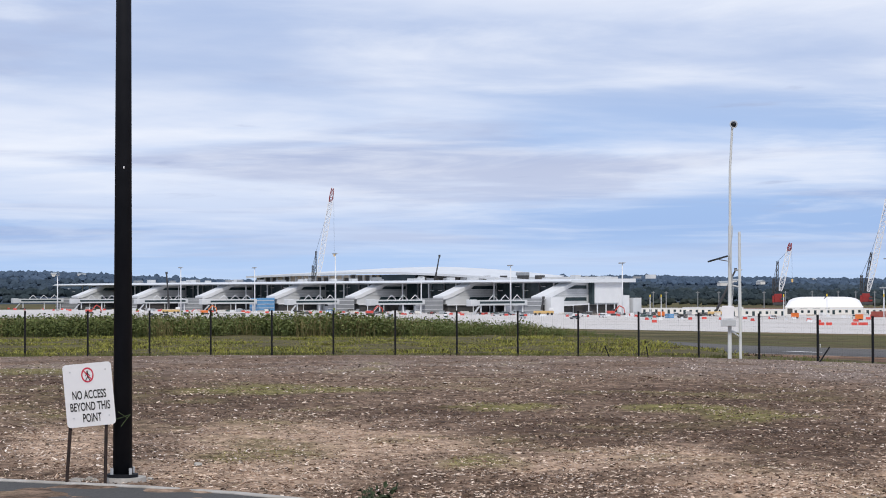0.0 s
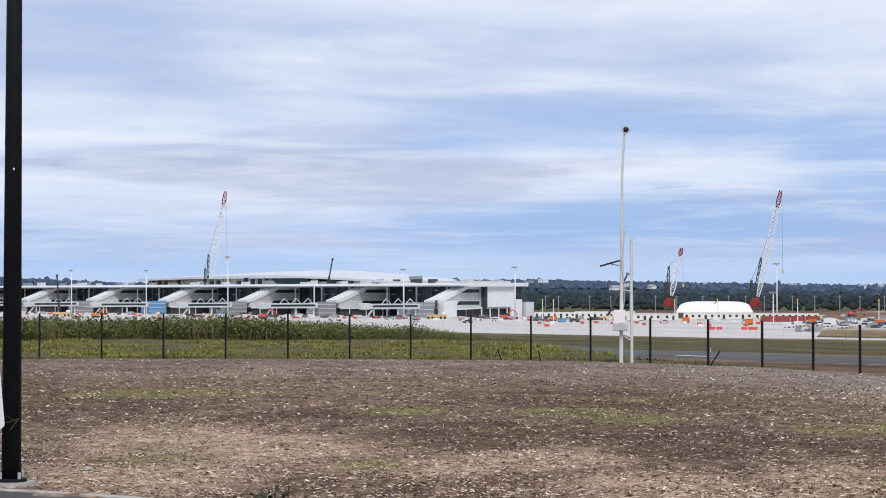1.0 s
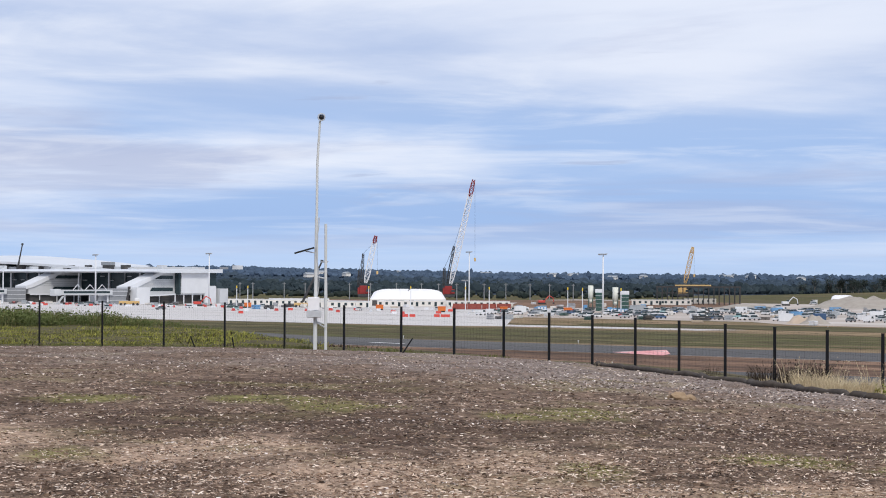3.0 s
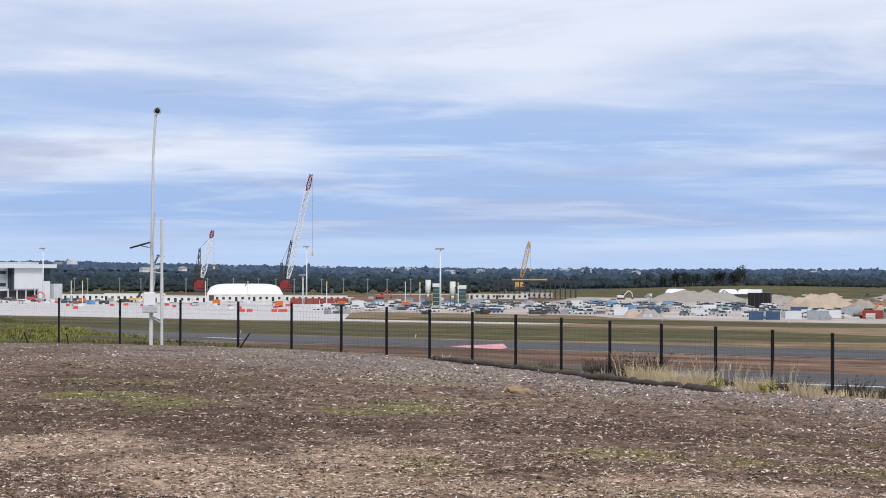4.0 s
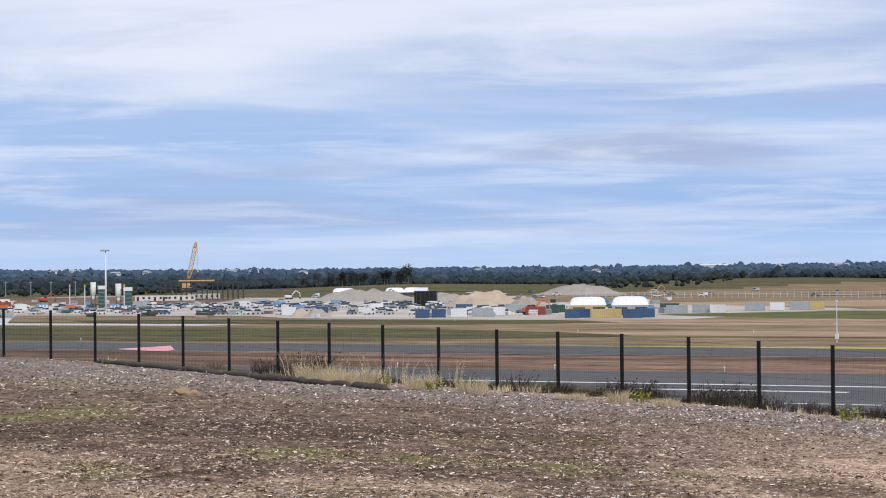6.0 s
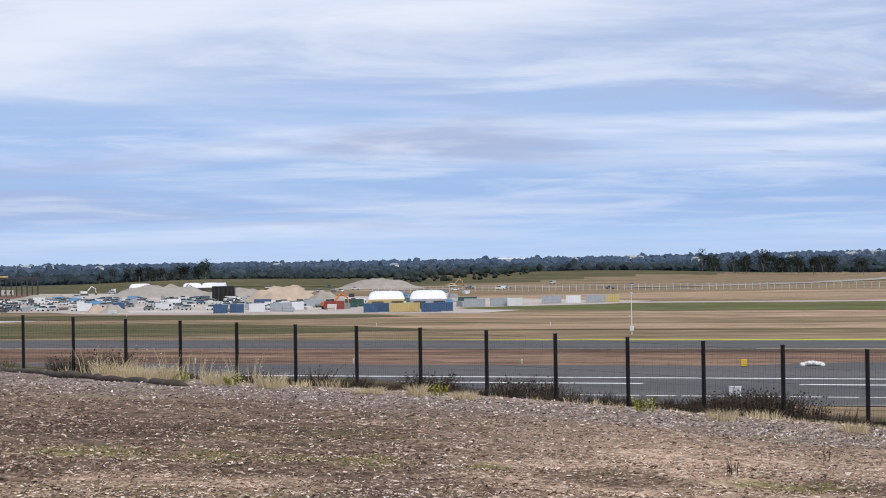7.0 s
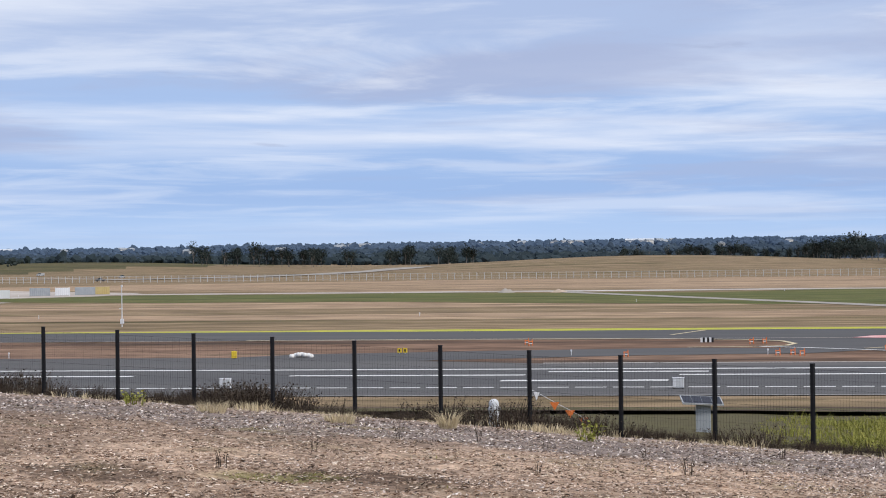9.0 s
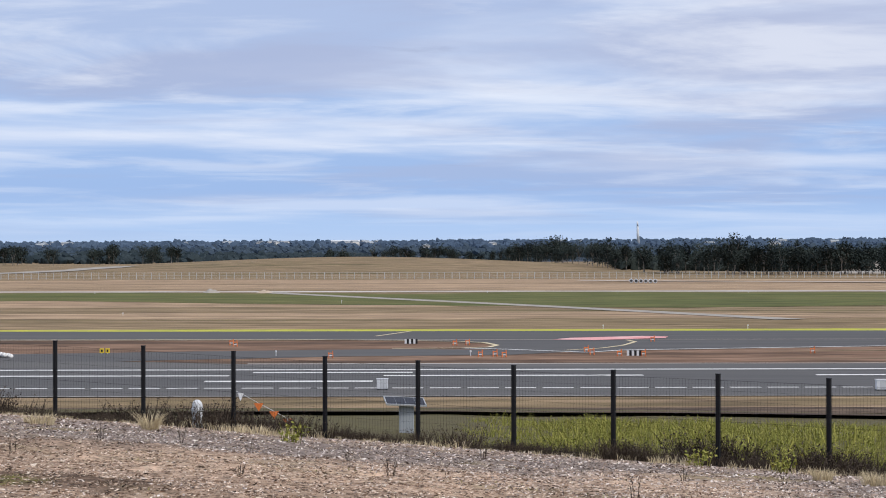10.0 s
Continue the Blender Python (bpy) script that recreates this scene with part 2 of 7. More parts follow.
def solo(name, bm, material, label, category, m=Matrix(), group="", kind="", smooth=False):
    ob = part(name, bm, material, None, "", smooth)
    ob.matrix_world = m
    return tagged(ob, label, category, group, kind)


def raw(name, verts, faces, material, mats=None):
    me = bpy.data.meshes.new(name)
    me.from_pydata(verts, [], faces)
    for x in material if isinstance(material, (list, tuple)) else [material]:
        me.materials.append(x)
    if mats is not None:
        me.polygons.foreach_set("material_index", mats)
    return new(name, me)


def bm_box(bm, x0, x1, y0, y1, z0, z1, m=None, bevel=0.0):
    vs = [bm.verts.new((m @ Vector(c)) if m else c) for c in ((x0, y0, z0), (x1, y0, z0), (x1, y1, z0), (x0, y1, z0), (x0, y0, z1), (x1, y0, z1), (x1, y1, z1), (x0, y1, z1))]
    for q in ((3, 2, 1, 0), (4, 5, 6, 7), (0, 1, 5, 4), (1, 2, 6, 5), (2, 3, 7, 6), (3, 0, 4, 7)):
        bm.faces.new([vs[i] for i in q])
    if bevel:
        es = list({e for v in vs for e in v.link_edges})
        bmesh.ops.bevel(bm, geom=es, offset=bevel, segments=1, affect="EDGES")
    return bm


def box(*a, **k):
    return bm_box(bmesh.new(), *a, **k)


def bm_rod(bm, p, q, r0, r1=None, seg=8):
    p, q = Vector(p), Vector(q)
    r1 = r0 if r1 is None else r1
    d = q - p
    m = Matrix.Translation((p + q) / 2) @ d.to_track_quat("Z", "Y").to_matrix().to_4x4()
    bmesh.ops.create_cone(bm, cap_ends=True, segments=seg, radius1=r0, radius2=r1, depth=d.length, matrix=m)
    return bm


def rod(*a, **k):
    return bm_rod(bmesh.new(), *a, **k)


def bm_prism(bm, outline, x0, x1):
    """An outline in (y, z), drawn out along x."""
    a = [bm.verts.new((x0, y, z)) for y, z in outline]
    b = [bm.verts.new((x1, y, z)) for y, z in outline]
    n = len(outline)
    bm.faces.new(a)
    bm.faces.new(b[::-1])
    for i in range(n):
        bm.faces.new((a[i], b[i], b[(i + 1) % n], a[(i + 1) % n]))
    bmesh.ops.recalc_face_normals(bm, faces=bm.faces[:])
    return bm


def prism(*a):
    return bm_prism(bmesh.new(), *a)


def bm_blob(bm, c, r, sub=1, rough=0.3, seed=0):
    res = bmesh.ops.create_icosphere(bm, subdivisions=sub, radius=1.0)
    rx, ry, rz = r
    for v in res["verts"]:
        k = 1 + rough * noise.noise(v.co * 1.3 + Vector((seed * 7.3, seed * 3.1, seed)))
        v.co = Vector((v.co.x * rx * k, v.co.y * ry * k, v.co.z * rz * k)) + Vector(c)
    return bm


FLOOR = EYE - 13.0  # the airfield's level


def spot(az, d, z=None, turn=None):
    """A pose on the airfield at bearing az and distance d; by default square to the runway."""
    a = radians(az)
    return pose(d * math.sin(a), d * math.cos(a), FLOOR if z is None else z, 0, 0, -51.7 if turn is None else turn)


AF = pose(0, 0, FLOOR, 0, 0, -51.7)  # x along the runway, y across it, away from the eye


def field(u, n, z=0.0, turn=0.0):
    return AF @ pose(u, n, z, 0, 0, turn)


# ---- terrain ----
# post number, x, y: the fence bends towards the eye
FENCE_XY = [(-6, -32.0, 82.2), (0, -17.0, 85.0), (4, -7.1, 86.6), (8, 3.1, 87.1), (11, 10.5, 86.0), (13, 15.0, 83.8), (15, 18.5, 80.4), (17, 20.9, 76.0), (20, 23.80, 69.2), (24, 27.54, 59.88), (28, 30.95, 50.47), (32, 33.84, 40.97), (36, 35.94, 31.16), (40, 36.6, 21.3), (44, 36.1, 11.4), (48, 34.6, 1.5)]
FENCE_BASE = [(-14, -2.66), (-5, -2.70), (4, -2.79), (8, -2.88), (11, -2.96), (14, -3.08), (17, -3.22), (20, -3.38), (23, -3.48), (26, -3.57), (30, -3.64), (34, -3.78), (38, -3.92), (42, -4.03), (48, -4.23), (56, -4.33), (66, -4.33), (90, -3.6)]


def curve_at(pts, k):
    """A smooth curve through numbered points, at number k."""
    i = max(j for j in range(len(pts) - 1) if pts[j][0] <= k or j == 0)
    p = [Vector(q[1:]) for q in pts]
    n = [q[0] for q in pts]

    def slope(j):
        lo, hi = max(j - 1, 0), min(j + 1, len(pts) - 1)
        return (p[hi] - p[lo]) / (n[hi] - n[lo])

    h = n[i + 1] - n[i]
    t = (k - n[i]) / h
    return (2 * t ** 3 - 3 * t * t + 1) * p[i] + (t ** 3 - 2 * t * t + t) * h * slope(i) + (3 * t * t - 2 * t ** 3) * p[i + 1] + (t ** 3 - t * t) * h * slope(i + 1)


FENCE_FINE = [curve_at(FENCE_XY, -6 + 0.2 * k) for k in range(271)]
F_AZ = np.array([math.degrees(math.atan2(p.x, p.y)) for p in FENCE_FINE])
F_D = np.array([p.length for p in FENCE_FINE])
B_AZ, B_Z = np.array([b[0] for b in FENCE_BASE]), np.array([b[1] for b in FENCE_BASE])


def smooth01(t):
    t = min(max(t, 0.0), 1.0)
    return t * t * (3 - 2 * t)


def fence_d(az):
    return float(np.interp(az, F_AZ, F_D, left=86.0, right=34.0))


def fence_z(az):
    return float(np.interp(az, B_AZ, B_Z))


RIDGE_AZ = [-40, -14, -11, -9, -6, -3, 2, 5, 8, 13, 20, 25, 30, 36, 41, 46, 55, 66, 90]
RIDGE_EL = [0.5, 0.55, 0.5, 0.42, 0.26, 0.22, 0.3, 0.34, 0.28, 0.2, 0.16, 0.17, 0.16, 0.2, 0.24, 0.26, 0.29, 0.31, 0.3]


NEAR_AZ, NEAR_Z = [-20, 20, 32, 42, 50, 62, 78], [-1.85, -1.85, -1.98, -2.22, -2.46, -2.68, -2.7]


def land(x, y):
    """Height of the ground relative to the eye."""
    d = math.hypot(x, y)
    az = math.degrees(math.atan2(x, y))
    if abs(az) > 95:
        return -1.85
    fd, fz = fence_d(az), fence_z(az)
    near = float(np.interp(az, NEAR_AZ, NEAR_Z))
    if d <= 21:
        return -1.85 + (near + 1.85) * smooth01((d - 6) / 15)
    if d <= fd:
        return near + (fz - near) * (d - 21) / (fd - 21)
    shelf = float(np.interp(az, [-90, 2.5, 5, 8, 12], [142, 142, 122, fd + 5, fd + 1]))
    foot = float(np.interp(az, [-90, 2, 10, 20, 32, 90], [280, 280, 230, 195, 168, 165]))
    low = fz - 0.2
    if d <= shelf:
        return fz + (low - fz) * (d - fd) / max(shelf - fd, 1e-3)
    if d <= foot:
        t = (d - shelf) / (foot - shelf)
        return low + (-13 - low) * (t if az > 30 else smooth01(t))
    z = -13.0
    if d > 1100:
        e = float(np.interp(az, RIDGE_AZ, RIDGE_EL))
        top = math.radians(e) * 4600 - 9
        z += (top + 13) * smooth01((d - 1400) / 3200)
        z += 9.0 * math.exp(-((az - 50) / 6.5) ** 2 - ((d - 1480) / 230) ** 2)
        z += 7.0 * math.exp(-((az - 34) / 5.5) ** 2 - ((d - 1750) / 250) ** 2)
        z += 5.0 * math.exp(-((az - 24) / 4.0) ** 2 - ((d - 1650) / 200) ** 2)
    return z


def ground_z(x, y):
    return EYE + land(x, y)


def lumps(x, y, seed=0.0):
    """Smooth noise from -1 to 1 over arrays of places."""
    xi, yi = np.floor(x), np.floor(y)
    fx, fy = x - xi, y - yi
    fx, fy = fx * fx * (3 - 2 * fx), fy * fy * (3 - 2 * fy)

    def dice(a, b):
        v = np.sin(a * 127.1 + b * 311.7 + seed * 74.7) * 43758.5453
        return 2 * (v - np.floor(v)) - 1

    return (dice(xi, yi) * (1 - fx) + dice(xi + 1, yi) * fx) * (1 - fy) + (dice(xi, yi + 1) * (1 - fx) + dice(xi + 1, yi + 1) * fx) * fy


# bare, dark and grassy patches: bearing, distance, half widths
BARE = [(-2.9, 26.2, 4.6, 4.8), (-5.5, 21.1, 4, 2.5), (5.6, 23.9, 2.5, 2.2), (-10.3, 25.8, 1.9, 4), (8.7, 20.2, 3.1, 1.2), (2.7, 22.5, 2.6, 1.5), (14, 21.3, 2.5, 1.7), (10.4, 18.4, 5.1, 1.3), (18.1, 18.2, 4, 0.8), (22.8, 18.5, 4, 1.1), (35.1, 20.4, 3.9, 2), (37.2, 24.1, 2.5, 2.8), (46, 27.5, 3.7, 4.5), (51, 26.9, 4.6, 4.8), (58.7, 29.6, 3.9, 4.9)]
DARK = [(6.9, 42.7, 4, 7.3), (3.5, 29.4, 3.4, 3.9), (9.7, 25.5, 2.6, 2.1), (-7.5, 42, 4.4, 8), (-10, 56, 2.6, 9), (-0.2, 34.9, 3.1, 2.5), (11.7, 29.3, 3.1, 2.2), (8.1, 29.7, 3.4, 3.5), (19.3, 29, 3.7, 2.9), (26.6, 28.3, 3.1, 2.6), (21.5, 27.9, 3.4, 3.1), (35.2, 19.9, 3.1, 0.7), (42.5, 20.8, 3.1, 0.9), (14, 27, 2, 1.5)]
GRASSY = [(-4.1, 45.5, 3.1, 3.5), (1.2, 22.7, 1.2, 1.2), (6.1, 36.6, 1.9, 1.9), (-11.1, 62.8, 1.4, 3.3), (14.9, 33.4, 1.7, 2.6), (2, 36.6, 2, 1.9), (15.5, 20.6, 1.1, 0.8), (13.5, 31.6, 1.1, 1.5), (20.6, 22.4, 2, 1.4), (24, 21.7, 1.2, 1.3), (28.4, 20.8, 1.2, 0.9), (26.2, 21.6, 1.7, 1.2), (31.7, 20.4, 0.9, 0.5), (39.5, 20.4, 1.9, 0.4), (8.5, 34, 1.6, 1.4)]


def soft(v, a, b):
    t = np.clip((v - a) / (b - a), 0, 1)
    return t * t * (3 - 2 * t)


def cover(x, y):
    """How bare, dark, grassy and gravelly the ground is, over arrays of places."""
    az, d = np.degrees(np.arctan2(x, y)), np.hypot(x, y)
    wob = 0.55 * lumps(x * 0.45, y * 0.3, 1) + 0.4 * lumps(x * 1.3, y * 0.9, 2) + 0.25 * lumps(x * 3.5, y * 2.6, 3)

    def patch(rows):
        w = np.zeros_like(d)
        for a, r, ra, rd in rows:
            w = np.maximum(w, 1.35 - np.sqrt(((az - a) / ra) ** 2 + ((d - r) / rd) ** 2))
        return soft(w + 0.6 * wob, 0.05, 0.85)

    f = d / np.interp(az, F_AZ, F_D)
    gravel = soft(0.9 * soft(f, 0.45, 0.78) * (1 - 0.4 * soft(14 - az, 0, 10)) + 0.3 * soft(az, 44, 56) + 0.5 * wob, 0.3, 0.9)
    pale = 0.6 * soft(az, 27, 38) * (1 - soft(f + 0.12 * wob, 0.5, 0.72)) + 0.3 * soft(f + 0.1 * wob, 0.84, 0.95) * soft(az, 16, 26)
    return np.clip(0.75 * patch(BARE) + pale, 0, 1), patch(DARK) * 0.75, patch(GRASSY) * 0.8, gravel * 0.9


def relief(x, y):
    """Small humps and hollows of the trodden soil."""
    d = np.hypot(x, y)
    f = d / np.interp(np.degrees(np.arctan2(x, y)), F_AZ, F_D)
    r = 0.03 * lumps(x * 0.9, y * 0.9, 5) + 0.026 * lumps(x * 2.4, y * 2.4, 6) + 0.016 * lumps(x * 5.5, y * 5.5, 7)
    return r * soft(d, 12, 18) * (1 - 0.7 * soft(f, 0.93, 1.0))


def lie(x, y):
    """Height of the near ground over arrays of places, without its relief."""
    az, d = np.degrees(np.arctan2(x, y)), np.hypot(x, y)
    near = np.interp(az, NEAR_AZ, NEAR_Z)
    fd, fz = np.interp(az, F_AZ, F_D), np.interp(az, B_AZ, B_Z)
    t = np.clip((d - 6) / 15, 0, 1)
    return EYE + np.where(d <= 21, -1.85 + (near + 1.85) * t * t * (3 - 2 * t), near + (fz - near) * (d - 21) / (fd - 21))


def build_ground():
    azs = [-180 + 5 * k for k in range(17)] + [-95 + 3 * k for k in range(27)] + [-14 + 0.2 * k for k in range(411)] + [68.4 + 3 * k for k in range(10)] + [98.4 + 5 * k for k in range(17)]
    azs = sorted({round(a, 2) for a in azs if a < 180})
    inner = [0.03, 0.07, 0.11] + [0.15 * (1 / 0.15) ** (k / 210) for k in range(211)]
    outer = [0.006 * k for k in range(1, 8)]
    rest = [0.06, 0.1, 0.15, 0.2, 0.26, 0.33, 0.41, 0.5, 0.6, 0.7, 0.8, 0.9, 1.0]
    far = [400, 550, 750, 950, 1100] + [1180 + 60 * k for k in range(20)] + [2450 + 150 * k for k in range(15)] + [4700, 4850]
    rings = len(inner) + len(outer) + len(rest) + len(far)
    verts, mi = [(0.0, 0.0, EYE - 1.85)], []
    n = len(azs)
    for az in azs:
        a = radians(az)
        sa, ca = math.sin(a), math.cos(a)
        ahead = -14.1 < az < 68
        fd = fence_d(az) if abs(az) < 95 else 60.0
        ds = np.array([q * fd for q in inner])
        x, y = ds * sa, ds * ca
        z = lie(x, y) + relief(x, y) if ahead else np.array([ground_z(p, q) for p, q in zip(x, y)])
        verts += list(zip(x.tolist(), y.tolist(), z.tolist()))
        for d in [fd + (300 - fd) * q for q in outer + rest] + far:
            x, y = d * sa, d * ca
            z = ground_z(x, y)
            if d > fd + 3 and d < 160 and z > FLOOR + 0.5:
                z += 0.16 * noise.noise(Vector((x * 0.2, y * 0.2, 3)))
            verts.append((x, y, z))
    faces = []
    slope_to, field_to = len(inner) - 1, len(inner) + len(outer) + len(rest) - 1
    for i in range(n):
        j = (i + 1) % n
        faces.append((0, 1 + j * rings, 1 + i * rings))
        mi.append(0)
        for k in range(rings - 1):
            a, b = 1 + i * rings + k, 1 + j * rings + k
            faces.append((a, b, b + 1, a + 1))
            if k < slope_to:
                mi.append(0)
                continue
            d = math.hypot(verts[a][0], verts[a][1])
            if k < field_to:
                mi.append(1 if verts[a][2] > FLOOR + 0.4 else 2)
            else:
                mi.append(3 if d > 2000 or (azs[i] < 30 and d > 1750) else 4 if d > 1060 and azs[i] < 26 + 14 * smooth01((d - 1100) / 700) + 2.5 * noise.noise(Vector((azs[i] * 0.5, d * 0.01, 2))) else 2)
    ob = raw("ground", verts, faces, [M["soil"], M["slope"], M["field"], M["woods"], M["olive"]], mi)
    ob.data.polygons.foreach_set("use_smooth", [True] * len(ob.data.polygons))
    V = np.array(verts)
    C = np.stack(cover(V[:, 0], V[:, 1]), 1)
    C[np.hypot(V[:, 0], V[:, 1]) > 95] = 0
    at = ob.data.attributes.new("cover", "FLOAT_COLOR", "POINT")
    at.data.foreach_set("color", C.astype(np.float32).reshape(-1))
    tagged(ob, "mulched brown soil falling to a wide dry airfield and wooded hills", "ground", kind="structure")


build_ground()


def sheet(name, outline, z, material, label, category, kind="structure"):
    """A flat strip on the airfield; outline in (u, n)."""
    bm = bmesh.new()
    f = bm.faces.new([bm.verts.new((u, n, z)) for u, n in outline])
    if f.normal.z < 0:
        f.normal_flip()
    f.normal_update()
    if f.normal.z < 0:
        bmesh.ops.reverse_faces(bm, faces=[f])
    return solo(name, bm, material, label, category, AF, kind=kind)


def wavy(u0, u1, n0, n1, amp, step, seed):
    """The outline of a strip with uneven long sides."""
    k = int((u1 - u0) / step)
    us = [u0 + (u1 - u0) * i / k for i in range(k + 1)]
    mid, half = (n0 + n1) / 2, (n1 - n0) / 2
    end = [min(1.0, 0.02 + 5 * min(i, k - i) / k) ** 0.7 for i in range(k + 1)]
    wob = lambda u, s: amp * (noise.noise(Vector((u * 0.013, s, 0))) + 0.5 * noise.noise(Vector((u * 0.05, s, 4))))
    lo = [(u, mid - (half + wob(u, seed)) * e) for u, e in zip(us, end)]
    hi = [(u, mid + (half + wob(u, seed + 9)) * e) for u, e in zip(us, end)]
    return lo + hi[::-1]


sheet("runway", [(-700, 186), (400, 186), (400, 240), (-20, 240), (-60, 256), (-700, 256)], 0.06, M["asphalt"], "dark grey asphalt runway with white lines", "runway")
sheet("taxiway", [(-520, 300), (-330, 304), (-19, 306), (-4, 302.5), (5, 298), (8.6, 294), (9.6, 287), (8.5, 281.5), (5, 278), (11, 274), (21, 265), (26, 271.5), (62, 282), (130, 291), (400, 296), (400, 338), (-250, 342), (-330, 346), (-420, 380), (-520, 384)], 0.06, M["asphalt"], "dark grey asphalt taxiway beyond the dirt strip", "taxiway")
sheet("shoulder_lane", [(-60, 256.5), (-48, 241), (-30, 249), (-10, 257), (11, 260.5), (18, 267), (11, 274), (-3.5, 276.5), (-24, 272), (-53, 264)], 0.066, M["asphalt"], "worn grey asphalt lane between the verges", "taxiway")
sheet("far_dirt", [(d * math.sin(radians(a - 51.7)), d * math.cos(radians(a - 51.7))) for a, d in ((3, 1060), (7, 1080), (13, 1000), (17, 1010), (20, 1080), (19, 1395), (12, 1395), (3, 1395))], 0.045, M["dirt"], "brown worked dirt behind the site huts", "dirt")
sheet("dirt_verge", wavy(-900, 700, 240, 304, 3, 15, 1), 0.03, M["dirt"], "red-brown bare dirt verge between runway and taxiway", "dirt")
sheet("grass_edge", wavy(-150, 400, 338, 346, 1.5, 12, 2), 0.065, M["yellowgrass"], "bright yellow-green grass edging the taxiway", "grass")
sheet("green_strip", wavy(-232, 20, 556, 655, 14, 10, 3), 0.05, M["green"], "green grass strip across the airfield", "grass")
sheet("green_meadow", wavy(-110, 700, 480, 655, 26, 10, 4), 0.055, M["green"], "green grass meadow beside the service track", "grass")
sheet("apron", [(-1700, 452), (-392, 452), (-372, 462), (-306, 463), (-300, 478), (-384, 480), (-430, 540), (-520, 640), (-640, 790), (-760, 960), (-1700, 960)], 0.06, M["concrete"], "pale concrete apron in front of the terminal", "apron")
sheet("graded_yard", [(-760, 600), (-361, 577), (-330, 548), (-300, 540), (-250, 533), (-200, 540), (-196, 700), (-260, 760), (-420, 900), (-600, 1300), (-900, 1300)], 0.04, M["paledirt"], "pale graded dirt of the construction yard", "yard")
sheet("olive_field", wavy(-600, -160, 346, 450, 10, 8, 11), 0.035, M["olive"], "dull olive grass before the yard", "grass")
sheet("olive_field", wavy(-380, -205, 482, 532, 5, 15, 13), 0.035, M["olive"], "dull olive grass before the yard", "grass")
sheet("tan_field", wavy(-330, 800, 690, 955, 22, 14, 15), 0.03, M["tan"], "bleached tan grass before the far fence", "grass")
sheet("tan_field", wavy(-260, 130, 400, 436, 12, 8, 17), 0.03, M["tan"], "bleached tan grass on the airfield", "grass")
sheet("tan_field", wavy(-250, 60, 484, 545, 14, 8, 19), 0.03, M["tan"], "bleached tan grass on the airfield", "grass")
sheet("track", wavy(-480, 700, 662, 682, 3, 12, 6), 0.05, M["paledirt"], "pale dirt track across the airfield", "track")



# ---- fence ----
def build_fence():
    posts = [curve_at(FENCE_XY, k) for k in range(-6, 49)]
    fence = thing("fence", "black welded-mesh security fence along the crest", "fence")
    bm = bmesh.new()
    bm_box(bm, -0.04, 0.04, -0.04, 0.04, -0.5, 1.84, bevel=0.006)
    bm_box(bm, -0.045, 0.045, -0.045, 0.045, 1.84, 1.865, bevel=0.006)
    me = finish(bm, "post", M["postblack"])
    zs = []
    for p in posts:
        zs.append(ground_z(p.x, p.y))
    for i, p in enumerate(posts):
        q = posts[min(i + 1, len(posts) - 1)] - posts[max(i - 1, 0)]
        ob = new("post", me)
        ob.parent = fence
        ob.matrix_world = pose(p.x, p.y, zs[i], 0, 0, math.degrees(math.atan2(q.y, q.x)))
    for i in range(len(posts) - 1):
        a, b = posts[i], posts[i + 1]
        V, F = [], []

        def wire(p, q, r, flat):
            k = len(V)
            d = (q - p).normalized()
            s1 = d.orthogonal().normalized() * r
            s2 = d.cross(s1).normalized() * r
            for e in (p, q):
                for s in (s1, -0.5 * s1 + 0.87 * s2, -0.5 * s1 - 0.87 * s2):
                    V.append(tuple(e + s))
            F.extend([(k, k + 1, k + 4, k + 3), (k + 1, k + 2, k + 5, k + 4), (k + 2, k, k + 3, k + 5)])

        A, B = Vector((a.x, a.y, zs[i])), Vector((b.x, b.y, zs[i + 1]))
        up = Vector((0, 0, 1))
        n = 33
        for k in range(1, n):
            g = A.lerp(B, k / n)
            wire(g + up * 0.06, g + up * 1.74, 0.0015, False)
        for k in range(9):
            h = 0.08 + 1.65 * k / 8
            wire(A + up * h, B + up * h, 0.0015 if k % 4 else 0.0026, True)
        me2 = bpy.data.meshes.new("mesh_panel")
        me2.from_pydata(V, [], F)
        me2.materials.append(M["postblack"])
        ob = new("mesh_panel", me2)
        ob.parent = fence


build_fence()

# ---- by the road ----
M["chip"] = litter("bark_and_straw_chips", [(0.0, (0.05, 0.032, 0.025)), (0.3, (0.14, 0.092, 0.068)), (0.58, (0.36, 0.255, 0.19)), (0.82, (0.64, 0.50, 0.40)), (1.0, (0.90, 0.79, 0.69))])
M["gravel"] = litter("pale_grey_gravel", [(0.0, (0.06, 0.049, 0.043)), (0.35, (0.25, 0.205, 0.182)), (0.65, (0.58, 0.495, 0.45)), (1.0, (0.92, 0.85, 0.81))])
M["thatch"] = litter("pale_dry_thatch", [(0.0, (0.10, 0.064, 0.045)), (0.4, (0.36, 0.245, 0.17)), (0.75, (0.66, 0.505, 0.39)), (1.0, (0.92, 0.81, 0.70))])
M["clod"] = litter("dark_soil_clods", [(0.0, (0.035, 0.024, 0.018)), (0.6, (0.10, 0.066, 0.047)), (1.0, (0.21, 0.145, 0.10))])
M["straw"] = mat("bleached_straw", (0.44, 0.36, 0.23), (0.72, 0.62, 0.43), None, island=True, spec=0.1)
M["weed"] = mat("dull_green_weed_leaf", (0.07, 0.085, 0.028), (0.18, 0.185, 0.07), None, island=True, spec=0.15)
